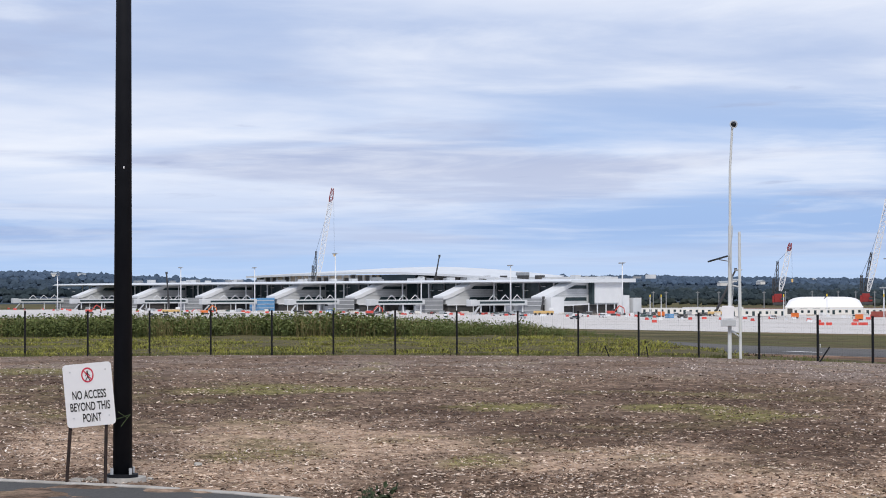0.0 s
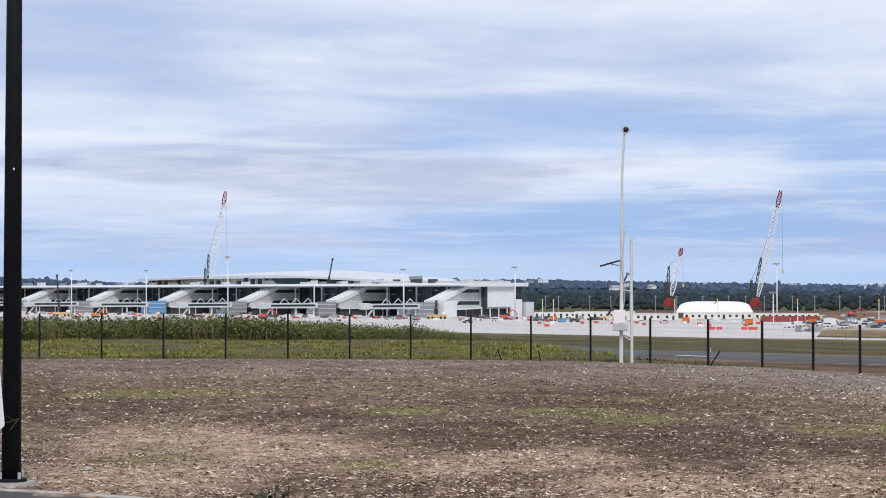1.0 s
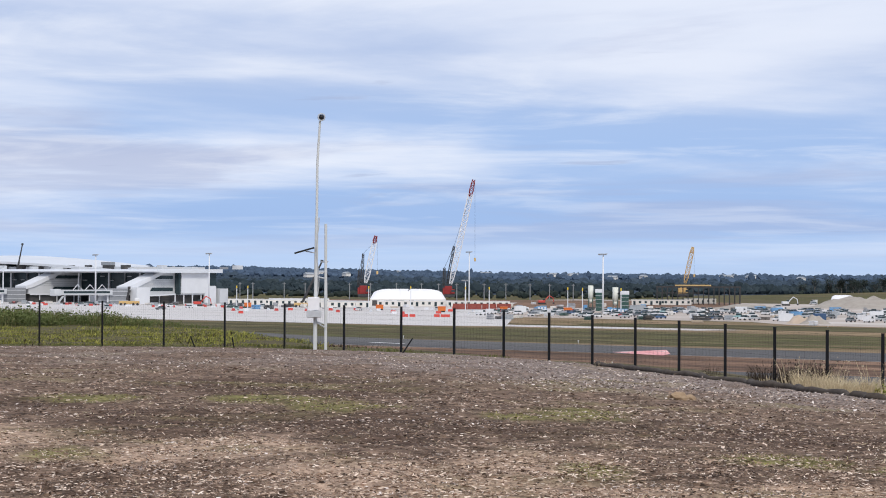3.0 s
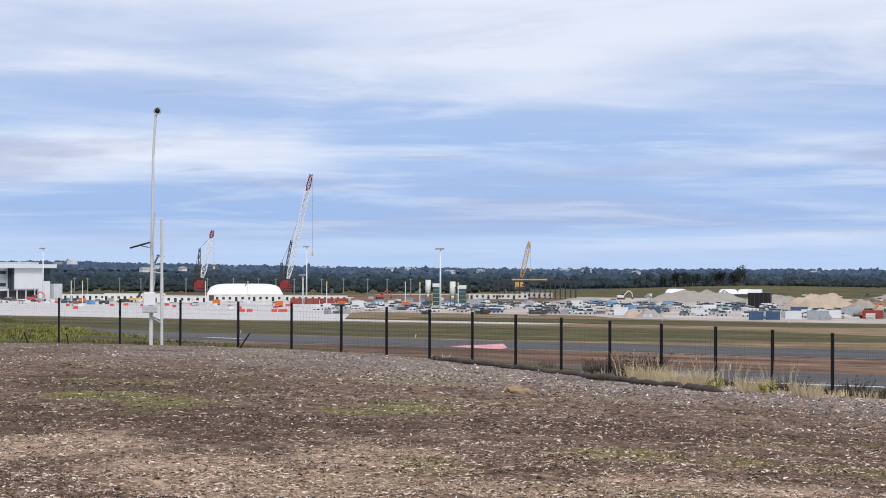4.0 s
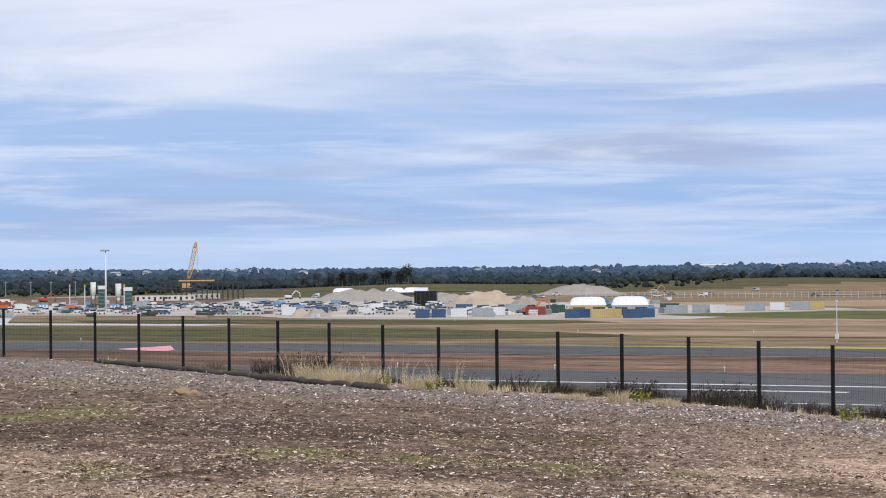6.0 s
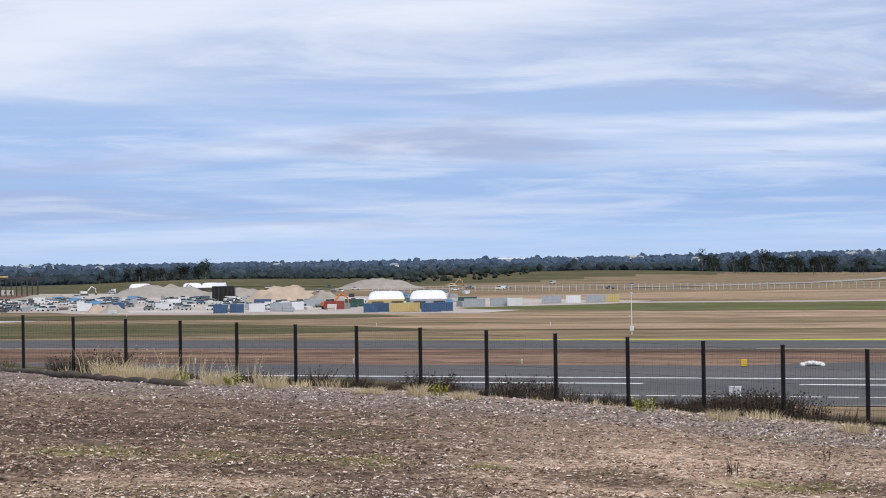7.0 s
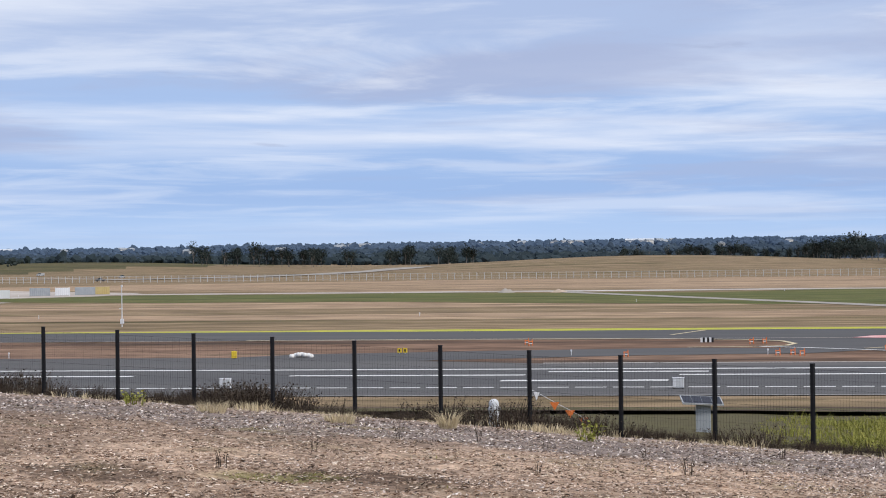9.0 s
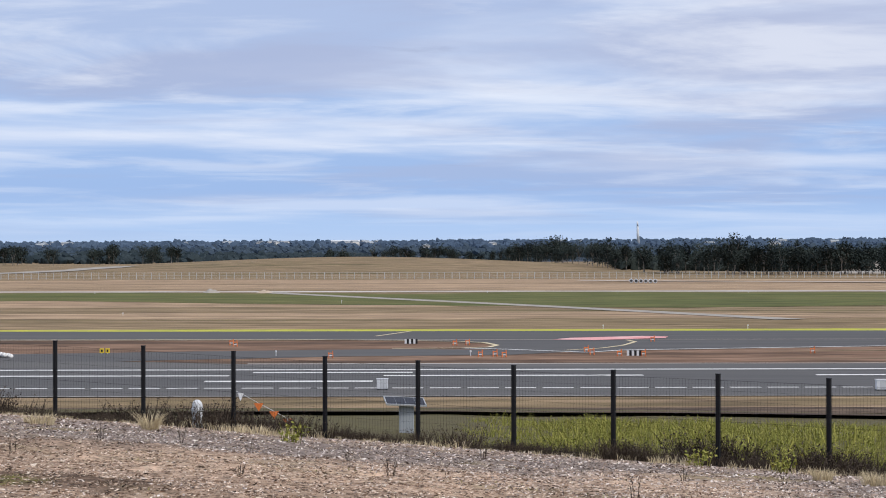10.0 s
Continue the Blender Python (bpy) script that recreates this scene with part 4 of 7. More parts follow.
def build_fence_weeds():
    """Dead weeds, dry and green grass in a band along the fence, and the green bank behind it."""
    r = random.Random(12)

    def band(name, n, az0, az1, off0, off1, h, w, lean, count, material, label, leafy=0.0, keep=None, spread=0.3, wave=None):
        sw = Sward(count, spread, h, w, lean, leafy)
        for k in range(n):
            az = r.uniform(az0, az1)
            d = fence_d(az) + r.uniform(off0, off1)
            if keep and keep(az) < r.random():
                continue
            a = radians(az)
            x, y = d * math.sin(a), d * math.cos(a)
            sw.add((x, y, ground_z(x, y)), 0.42 + 1.5 * max(0.0, 0.1 + noise.noise(Vector((x * 0.42, y * 0.42, 8)))), r)
        tagged(sw.done(name, material), label, "grass", kind="stuff")

    right = lambda az: smooth01((az - 17) / 7)
    band("dead_undergrowth", 1100, 15, 68, -0.5, 2.4, 0.6, 0.013, 0.75, 34, M["dryweed"], "dark dead undergrowth along the fence foot", 0.05, right, 0.4)
    band("dry_grass_band", 260, 14, 68, -2.4, 0.4, 0.22, 0.012, 0.8, 26, M["straw"], "bleached dry grass along the fence foot", 0.0, lambda az: 0.25 + 0.75 * smooth01((az - 18) / 5), 0.3)
    band("fence_grass", 260, -13.5, 14, -0.6, 0.8, 0.16, 0.02, 0.8, 20, M["weed"], "low grass along the fence foot", 0.0, None, 0.4)
    band("slope_grass", 2000, 51, 68, 3.0, 70.0, 0.42, 0.022, 0.9, 16, M["fresh"], "tall green grass on the slope behind the fence", 0.05, lambda az: smooth01((az - 52) / 5), 0.7)
    band("green_verge", 3000, -13.5, 9.0, 0.8, 42.0, 0.12, 0.04, 1.5, 14, M["fresh"], "short green grass behind the fence", 0.0, lambda az: 1 - smooth01((az - 4) / 5), 0.8)
    band("dry_verge", 900, -13.5, 12.0, 0.3, 30.0, 0.12, 0.03, 1.4, 12, M["dryweed"], "brown dead grass behind the fence", 0.0, lambda az: 1 - smooth01((az - 6) / 5), 0.8)
    band("olive_verge", 1300, -13.5, 12.0, 0.5, 40.0, 0.12, 0.04, 1.4, 12, M["weed"], "olive tufted grass behind the fence", 0.0, lambda az: 1 - smooth01((az - 6) / 5), 0.8)

    # the tall weed bank on the edge of the shelf
    for name, n, material, label in (("weed_bank", 760, M["bankleaf"], "tall rank green weeds on the bank"), ("seed_heads", 380, M["seed"], "olive seeding grass on the bank")):
        sw = Sward(26, 0.9, 1.25, 0.03, 0.75, 0.18) if name == "weed_bank" else Sward(28, 0.9, 1.3, 0.025, 0.6, 0.07)
        for k in range(n):
            az = r.uniform(-13.8, 5.2)
            d = r.uniform(128, 141)
            x, y = d * math.sin(radians(az)), d * math.cos(radians(az))
            s = 0.95 - 0.7 * smooth01((az + 1.5) / 6) + 0.5 * noise.noise(Vector((x * 0.12, y * 0.12, 1))) + 0.25 * noise.noise(Vector((x * 0.5, y * 0.5, 1)))
            if s > 0.15:
                sw.add((x, y, ground_z(x, y)), s, r)
        tagged(sw.done(name, material), label, "weeds", kind="stuff")


build_fence_weeds()


def build_berm():
    pts = [(0, 15.4, 77.0), (1, 16.6, 73.0), (2, 18.0, 68.5), (3, 19.4, 64.5), (4, 20.8, 60.5), (5, 22.2, 57.0), (6, 23.3, 55.5)]
    rings, bm = [], bmesh.new()
    for i in range(61):
        k = i / 10
        az, d = curve_at(pts, k)
        p = polar(az, d)
        q = polar(*curve_at(pts, min(k + 0.05, 6)))
        o = polar(*curve_at(pts, max(k - 0.05, 0)))
        t = (q - o).normalized()
        s = Vector((-t.y, t.x, 0)).normalized()
        r = 0.09 * (1 + 0.7 * noise.noise(Vector((k * 6, 0, 0))) + 0.45 * noise.noise(Vector((k * 17, 3, 0))))
        if i in (0, 60):
            r *= 0.3
        wob = s * 0.35 * noise.noise(Vector((k * 2.2, 7, 0)))
        rings.append([bm.verts.new(p + wob + s * r * 1.4 * math.cos(a) + Vector((0, 0, r * (0.75 + math.sin(a))))) for a in [2 * math.pi * j / 10 for j in range(10)]])
    for a, b in zip(rings, rings[1:]):
        for j in range(10):
            bm.faces.new((a[j], b[j], b[(j + 1) % 10], a[(j + 1) % 10]))
    bm.faces.new(rings[0])
    bm.faces.new(rings[-1][::-1])
    bmesh.ops.recalc_face_normals(bm, faces=bm.faces[:])
    solo("erosion_sock", bm, M["sock"], "long dark erosion sock lying on the mulch", "erosion sock", smooth=True)


build_berm()


M["mastgrey"] = mat("pale_grey_mast_paint", (0.56, 0.58, 0.58), (0.64, 0.66, 0.66), None, s1=2.0, rough=0.6)


def build_cctv():
    p = polar(7.79, 85.5)
    t = thing("camera_mast", "leaning white camera mast with solar panel at the fence", "mast", Matrix.Translation(p) @ pose(0, 0, 0, 0, 0, -7.8))
    part("lower_tube", rod((0, 0, -0.3), (0.05, 0, 5.4), 0.082, 0.07, 14), M["mastgrey"], t)
    bm = rod((0.05, 0, 5.4), (0.06, 0, 7.6), 0.055, 0.05, 12)
    bm_rod(bm, (0.06, 0, 7.6), (0.16, 0, 9.35), 0.05, 0.045, 12)
    part("upper_tube", bm, M["mastgrey"], t)
    head = bmesh.new()
    bmesh.ops.create_uvsphere(head, u_segments=14, v_segments=10, radius=0.11, matrix=Matrix.Translation((0.22, -0.05, 9.5)))
    h = part("camera_dome", head, M["ink"], t, "dark camera dome in a pale ring", smooth=True)
    bm = bmesh.new()
    for k in range(18):
        a, b = radians(20 * k), radians(20 * (k + 1))
        bm_rod(bm, (0.22 + 0.14 * math.cos(a), -0.12, 9.5 + 0.14 * math.sin(a)), (0.22 + 0.14 * math.cos(b), -0.12, 9.5 + 0.14 * math.sin(b)), 0.025, 0.025, 6)
    part("ring", bm, M["steel"], t)
    part("control_box", box(-0.3, 0.18, -0.32, -0.08, 1.62, 2.15, bevel=0.02), M["signwhite"], t, "white control box")
    part("battery_box", box(-0.34, 0.26, -0.42, -0.1, 1.32, 1.6, bevel=0.02), M["steel"], t, "grey battery box")
    part("solar_panel", box(-0.42, 0.42, -0.25, 0.25, -0.015, 0.015, pose(-0.45, -0.1, 4.05, -4, -16, 0)), M["panel"], t)
    part("panel_bracket", rod((0, 0, 3.95), (-0.4, -0.1, 4.02), 0.02), M["steel"], t)
    bm = rod((0.44, 0.1, -0.3), (0.42, 0.1, 5.15), 0.062, 0.055, 12)
    part("side_pole", bm, M["mastgrey"], t)
    for z in (1.15, 3.0):
        part("clamp", rod((0, 0, z), (0.44, 0.1, z - 0.1), 0.03), M["steel"], t)
    bm = bmesh.new()
    for k in range(8):
        bm_rod(bm, (0.1 + 0.06 * math.sin(k), -0.1, 2.2 + 0.4 * k), (0.1 + 0.06 * math.sin(k + 1), -0.1, 2.2 + 0.4 * (k + 1)), 0.016, 0.016, 5)
    part("cable", rod((0.1, -0.1, 1.1), (0.42, -0.05, 0.9), 0.03, 0.03, 6), M["steel"], t)
    part("cable", bm, M["steel"], t)


build_cctv()


def leaning_stake(az, d, h, lean, label="black stake leaning by the fence"):
    p = polar(az, d)
    solo("stake", rod((0, 0, -0.1), (h * math.sin(radians(lean)), 0, h * math.cos(radians(lean))), 0.03, 0.03, 6), M["postblack"], label, "stake", Matrix.Translation(p), group="stakes")


leaning_stake(10.15, 83.2, 0.75, 38)
leaning_stake(4.55, 86.5, 0.5, -25)
leaning_stake(5.6, 86.5, 0.45, -12)
leaning_stake(8.1, 86.5, 1.2, 0)

# ---- terminal ----
M["band"] = mat("pale_grey_cladding", (0.50, 0.52, 0.54), (0.58, 0.60, 0.62), None, s1=0.15, rough=0.5)
M["midgrey"] = mat("mid_grey_cladding", (0.22, 0.235, 0.25), (0.28, 0.29, 0.31), None, s1=0.15, rough=0.55)
# dark tone painted in for shade below floors and in openings, also for dark parts
M["shade"] = mat("dark_grey_and_shade", (0.045, 0.047, 0.05), (0.075, 0.075, 0.078), (0.11, 0.10, 0.09), s1=0.3, s2=0.08)
M["timber"] = mat("unclad_tan_wall", (0.42, 0.35, 0.27), (0.52, 0.44, 0.35), None, s1=0.1)
M["blue"] = mat("blue_sheeting", (0.10, 0.26, 0.48), (0.14, 0.32, 0.55), None, s1=0.4, rough=0.6)
M["roof"] = mat("white_metal_roof", (0.68, 0.71, 0.75), (0.60, 0.64, 0.68), None, s1=0.05, rough=0.45)
M["cranered"] = mat("red_crane_paint", (0.2, 0.018, 0.018), (0.26, 0.03, 0.028), None, s1=0.6, rough=0.5)
M["cranewhite"] = mat("white_crane_lattice", (0.74, 0.75, 0.77), (0.66, 0.67, 0.69), None, s1=0.8, rough=0.5)
M["craneyellow"] = mat("yellow_crane_paint", (0.52, 0.34, 0.13), (0.62, 0.43, 0.2), None, s1=0.6, rough=0.5)
M["cranedark"] = mat("dark_crane_steel", (0.035, 0.035, 0.04), (0.06, 0.06, 0.06), None, s1=0.6, rough=0.5)
M["orange"] = mat("orange_plastic", (0.72, 0.16, 0.03), (0.65, 0.2, 0.06), None, s1=0.8, rough=0.5)
M["fabric"] = mat("white_tensioned_fabric", (0.82, 0.82, 0.84), (0.76, 0.76, 0.79), None, s1=0.12, rough=0.7)

BAY, U0 = 84.5, -832.0


def build_terminal():
    t = thing("terminal_building", "white airport terminal pier with sloped gate fins", "terminal", AF)
    far = U0 - 6 * BAY - 40
    # roof slab with a crisp fascia
    bm = bmesh.new()
    bm_prism(bm, [(731, 16.9), (733, 17.6), (760, 18.3), (779, 18.4), (779, 16.4), (736, 16.2)], far - 12, U0 + 13)
    part("pier_roof", bm, M["roof"], t, "long white pier roof")
    # set-back glass wall, floor bands and columns
    for k in range(7):
        a, b = U0 - BAY * k + 5.2, U0 - BAY * (k + 1) + 0.2
        if k == 6:
            b = far
        part("glass_wall", box(b, a - 14 if k else a - 5, 757, 759, 5.2, 16.3), M["glass"], t)
        part("floor_band", box(b, a - 14 if k else a - 5, 754, 757, 4.3, 5.6), M["band"], t)
        # dark sheet stands for the shade under the pier floor
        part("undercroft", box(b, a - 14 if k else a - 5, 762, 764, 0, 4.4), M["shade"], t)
        for j in range(6):
            u = b + (a - 14 - b) * (j + 0.5) / 6
            part("mullion", box(u - 0.2, u + 0.2, 756.2, 757, 5.6, 16.3), M["midgrey"], t)
            if j % 2:
                part("column", rod((u, 745, 0), (u, 745, 16.4), 0.45, 0.45, 8), M["white"], t)
    # gate fins
    for k in range(7):
        a = U0 + 6.5 - (BAY - 0.6) * k
        b = a - 9
        last = 16.4
        fin = part("gate_fin", prism([(718, 7.2), (718, 9.0), (722, 10.2), (741, 17.2), (757, 17.9), (757, 16.6), (742, 15.6), (724, 8.6)], b, a + 0.6), M["white"], t)
        part("fin_body", prism([(720, 4.6), (720, 8.2), (742, last), (757, last), (757, 4.6)], b + 0.5, a), M["band"], t)
        # solid dark block in place of the shaded space under the fin
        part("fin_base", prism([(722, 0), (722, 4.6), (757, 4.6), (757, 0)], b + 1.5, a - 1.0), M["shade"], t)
        w0, w1 = (734, 749) if k == 0 else (737, 756)
        part("window_band", prism([(w0 + 1, 13.0), (w0 + 3, 14.8), (w1, 14.8), (w1, 13.0)], a - 0.2, a + 0.12), M["glass"], t)
        part("window_band", prism([(w0 - 1, 6.6), (w0 + 0.5, 8.5), (w1, 8.5), (w1, 6.6)], a - 0.2, a + 0.12), M["glass"], t)
        for j in range(4):
            z = 9.3 + 1.0 * j
            part("louvre", box(a - 0.1, a + 0.1, 727 + 2.2 * j, w1, z, z + 0.12), M["midgrey"], t)
        part("sill_band", box(a - 0.2, a + 0.3, 721, 756, 4.0, 4.7), M["white"], t)
        part("stair_tower", box(b + 1, a + 1, 705, 717.5, 0, 8.0, bevel=0.1), M["midgrey"] if k != 3 else M["blue"], t)
        for j in range(3):
            part("tower_rail", box(b + 0.7, a + 1.25, 704.8, 717, 1.8 + 2.3 * j, 2.15 + 2.3 * j), M["band"], t)
        for n in (728, 740, 752):
            part("strut", rod((a - 0.4, n, 0), (a - 0.4, n, 4.6), 0.3, 0.3, 6), M["white"], t)
    # end wall: a plain white panel beside a dark glazed slot
    e1 = U0 + 10
    part("end_body", box(U0 + 0.6, e1 - 0.6, 751, 777, 4.6, 16.6), M["band"], t)
    # dark block painted as the shade below the end wall
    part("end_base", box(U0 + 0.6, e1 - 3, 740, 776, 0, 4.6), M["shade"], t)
    part("slot_glazing", box(e1 - 3.2, e1 - 0.1, 750.2, 751.6, 4.8, 16.4), M["glass"], t)
    part("end_panel", box(e1 - 0.6, e1 + 0.5, 751.6, 771, 5.4, 17.9), M["white"], t, "plain white end panel")
    part("end_glazing", box(e1 - 0.6, e1 + 0.2, 771.3, 777, 9.5, 17.4), M["glass"], t)
    part("end_pier", box(e1 - 0.6, e1 + 0.6, 768.5, 776.5, 0, 9.4), M["white"], t)
    part("annexe", box(e1 - 8, e1 + 2, 778, 784, 0, 8.0), M["band"], t)
    for j in range(4):
        part("end_column", rod((e1 - 0.6, 748 + 6.2 * j, 0), (e1 - 0.6, 748 + 6.2 * j, 5.4), 0.35, 0.35, 8), M["white"], t)
    part("ramp", prism([(722, 4.2), (748, 5.2), (748, 4.6), (722, 3.6)], e1 - 2, e1), M["white"], t)
    part("porch", box(e1 - 4, e1 + 1, 720, 729, 0, 8.6), M["white"], t)
    # glimpses of frames, ducts and scaffold below the roofs
    rr = random.Random(3)
    for k in range(7):
        a = U0 - BAY * k
        for j in range(9):
            u = a - 12 - 7.4 * j
            z = rr.choice([6.2, 9.0, 12.0, 14.2])
            part("frame_rail", box(u - 3.2, u, 755.4, 755.9, z, z + 0.35), M["band"] if rr.random() < 0.6 else M["white"], t)
            if rr.random() < 0.5:
                part("scaffold_post", box(u - 0.15, u + 0.15, 752, 752.4, 0, rr.uniform(4, 9)), M["steel"], t)
            if rr.random() < 0.45:
                part("service_bay", box(u - 2.4, u + 1.5, 748, 751, 0, rr.uniform(2.2, 4.0)), rr.choice([M["midgrey"], M["band"], M["white"], M["shade"]]), t)
    # tall hall behind, with a long shallow arched roof
    n0 = 850
    L0, L1 = -1299, -965
    segs = 28
    bm = bmesh.new()
    up, lo = [], []
    for i in range(segs + 1):
        f = i / segs
        u = L0 - 8 + (L1 - L0 + 8) * f
        z = 25.2 + 2.4 * math.sin(math.pi * min(f * 0.95 + 0.08, 1.0)) - 13.0 * max(0, f - 0.45) ** 1.6
        up.append((u, z))
        lo.append((u, z - 1.5))
    for n in ((n0 - 4, n0 + 80),):
        ring = [[bm.verts.new((u if not back else L0 - 8 + (u - L0 + 8) * 0.76, nn, z + rise)) for u, z in up + lo[::-1]] for nn, rise, back in zip(n, (-2.6, 1.6), (0, 1))]
        q = len(ring[0])
        bm.faces.new(ring[0])
        bm.faces.new(ring[1][::-1])
        for i in range(q):
            bm.faces.new((ring[0][i], ring[1][i], ring[1][(i + 1) % q], ring[0][(i + 1) % q]))
    bmesh.ops.recalc_face_normals(bm, faces=bm.faces[:])
    part("hall_roof", bm, M["roof"], t, "long arched white hall roof")
    part("hall_wall", box(L0, L0 + 150, n0, n0 + 60, 0, 23.0), M["timber"], t, "unclad tan hall wall")
    part("hall_glass", box(L0 + 150, L0 + 190, n0 + 2, n0 + 60, 0, 23.0), M["glass"], t)
    part("hall_wall", box(L0 + 190, L1 - 8, n0 + 1, n0 + 60, 0, 20.5), M["band"], t)
    rnd = random.Random(8)
    for j in range(18):
        u = L0 + 4 + 8.2 * j
        part("pier_post", box(u - 0.5, u + 0.5, n0 - 1.2, n0, 17, 23.0), M["band"], t)
        if rnd.random() < 0.4:
            # no hole is cut: a dark box stands for the shaded gap
            part("opening", box(u + 1.5, u + 6.0, n0 - 0.3, n0 + 0.5, 18.6, 21 + rnd.random() * 2.4), M["shade"], t)
    for j in range(8):
        u = L0 + 196 + 17 * j
        # more dark boxes for shaded gaps in the grey wall
        part("opening", box(u, u + rnd.uniform(5, 10), n0 - 0.2, n0 + 1.5, 19, 21.5), M["shade"], t)
    for j in range(34):
        u = rnd.uniform(far, U0 + 40)
        w = rnd.uniform(2, 7)
        n = rnd.uniform(762, 774)
        part("roof_plant", box(u, u + w, n, n + 4, 18.3, 19.2 + rnd.random() * 1.4), M["midgrey"] if rnd.random() < 0.4 else M["band"], t)
    for u, w, z in ((-1038, 9, 22.6),):
        part("plant_room", box(u, u + w, 880, 884, 17, z + 1.2), M["midgrey"], t)


build_terminal()


def build_jet_bridge():
    t = thing("jet_bridge", "grey passenger boarding bridge on steel legs", "jet bridge", field(0, 0), group="boarding bridges")
    part("tunnel", box(-1.6, 1.6, -34, 0, 4.6, 7.4, bevel=0.15), M["band"], t)
    part("window_strip", box(1.58, 1.66, -32, -2, 5.6, 6.7), M["glass"], t)
    part("cab", box(-2.2, 2.2, -38, -34, 4.3, 7.7, bevel=0.3), M["band"], t)
    for y in (-30, -14, -2):
        part("leg", rod((0, y, 0), (0, y, 4.6), 0.4, 0.4, 8), M["white"], t)
    part("bogie", box(-1.8, 1.8, -31.5, -28.5, 0, 1.1, bevel=0.1), M["shade"], t)
    part("stair", prism([(-38, 0), (-34, 4.2), (-33.4, 4.2), (-37.4, 0)], 2.6, 3.8), M["steel"], t)
    for y in (-26, -18, -10):
        part("brace", rod((1.5, y, 7.4), (1.5, y + 3, 10.0), 0.2, 0.2, 6), M["white"], t)
        part("brace", rod((1.5, y + 6, 7.4), (1.5, y + 3, 10.0), 0.2, 0.2, 6), M["white"], t)
    return t


bridge = build_jet_bridge()
bridge.matrix_world = field(U0 + 7, 706)
bpy.context.view_layer.update()
for k in range(1, 7):
    copy_thing(bridge, field(U0 + 7 - (BAY - 0.6) * k, 706 - (k % 2) * 2, 0, (k % 3 - 1) * 4))


def mast(name, m, h, label, head=True, material=None):
    t = thing(name, label, "light mast", m, group="apron light masts")
    part("shaft", rod((0, 0, 0), (0, 0, h), 0.42, 0.24, 10), material or M["white"], t, smooth=True)
    part("foot", box(-0.8, 0.8, -0.8, 0.8, 0, 0.5, bevel=0.05), M["kerb"], t)
    if head:
        part("head_frame", box(-1.9, 1.9, -0.5, 0.5, h, h + 0.25), M["steel"], t)
        for x in (-1.6, -0.55, 0.55, 1.6):
            part("floodlight", box(x - 0.35, x + 0.35, -0.75, -0.3, h - 0.4, h + 0.1, bevel=0.05), M["midgrey"], t)


for az, d, h in ((-10.45, 1370, 23), (-7.15, 1300, 27), (-5.15, 1225, 26), (-2.95, 1105, 32), (-0.6, 1150, 20), (1.85, 1060, 25), (4.9, 1020, 25.5), (8.05, 930, 21), (15.66, 813, 23.4), (11.9, 990, 13), (12.0, 1100, 28)):
    mast("light_mast", spot(az, d), h, "white apron floodlight mast")


# ---- cranes ----
def lattice(bm, p, q, w0, w1, bays, r, seg=4):
    p, q = Vector(p), Vector(q)
    d = (q - p).normalized()
    s = d.cross(Vector((0, 1, 0)))
    s = s.normalized() if s.length > 0.1 else Vector((1, 0, 0))
    o = d.cross(s).normalized()
    rows = []
    for i in range(bays + 1):
        f = i / bays
        w = (w0 + (w1 - w0) * f) * min(1.0, 0.45 + 3.3 * f) / 2
        c = p.lerp(q, f)
        rows.append([c + s * w * a + o * w * b for a, b in ((1, 1), (-1, 1), (-1, -1), (1, -1))])
    for a, b in zip(rows, rows[1:]):
        for j in range(4):
            bm_rod(bm, a[j], b[j], r, r, seg)
            bm_rod(bm, a[j], b[(j + 1) % 4], r * 0.6, r * 0.6, seg)
            bm_rod(bm, a[j], a[(j + 1) % 4], r * 0.6, r * 0.6, seg)
    return bm


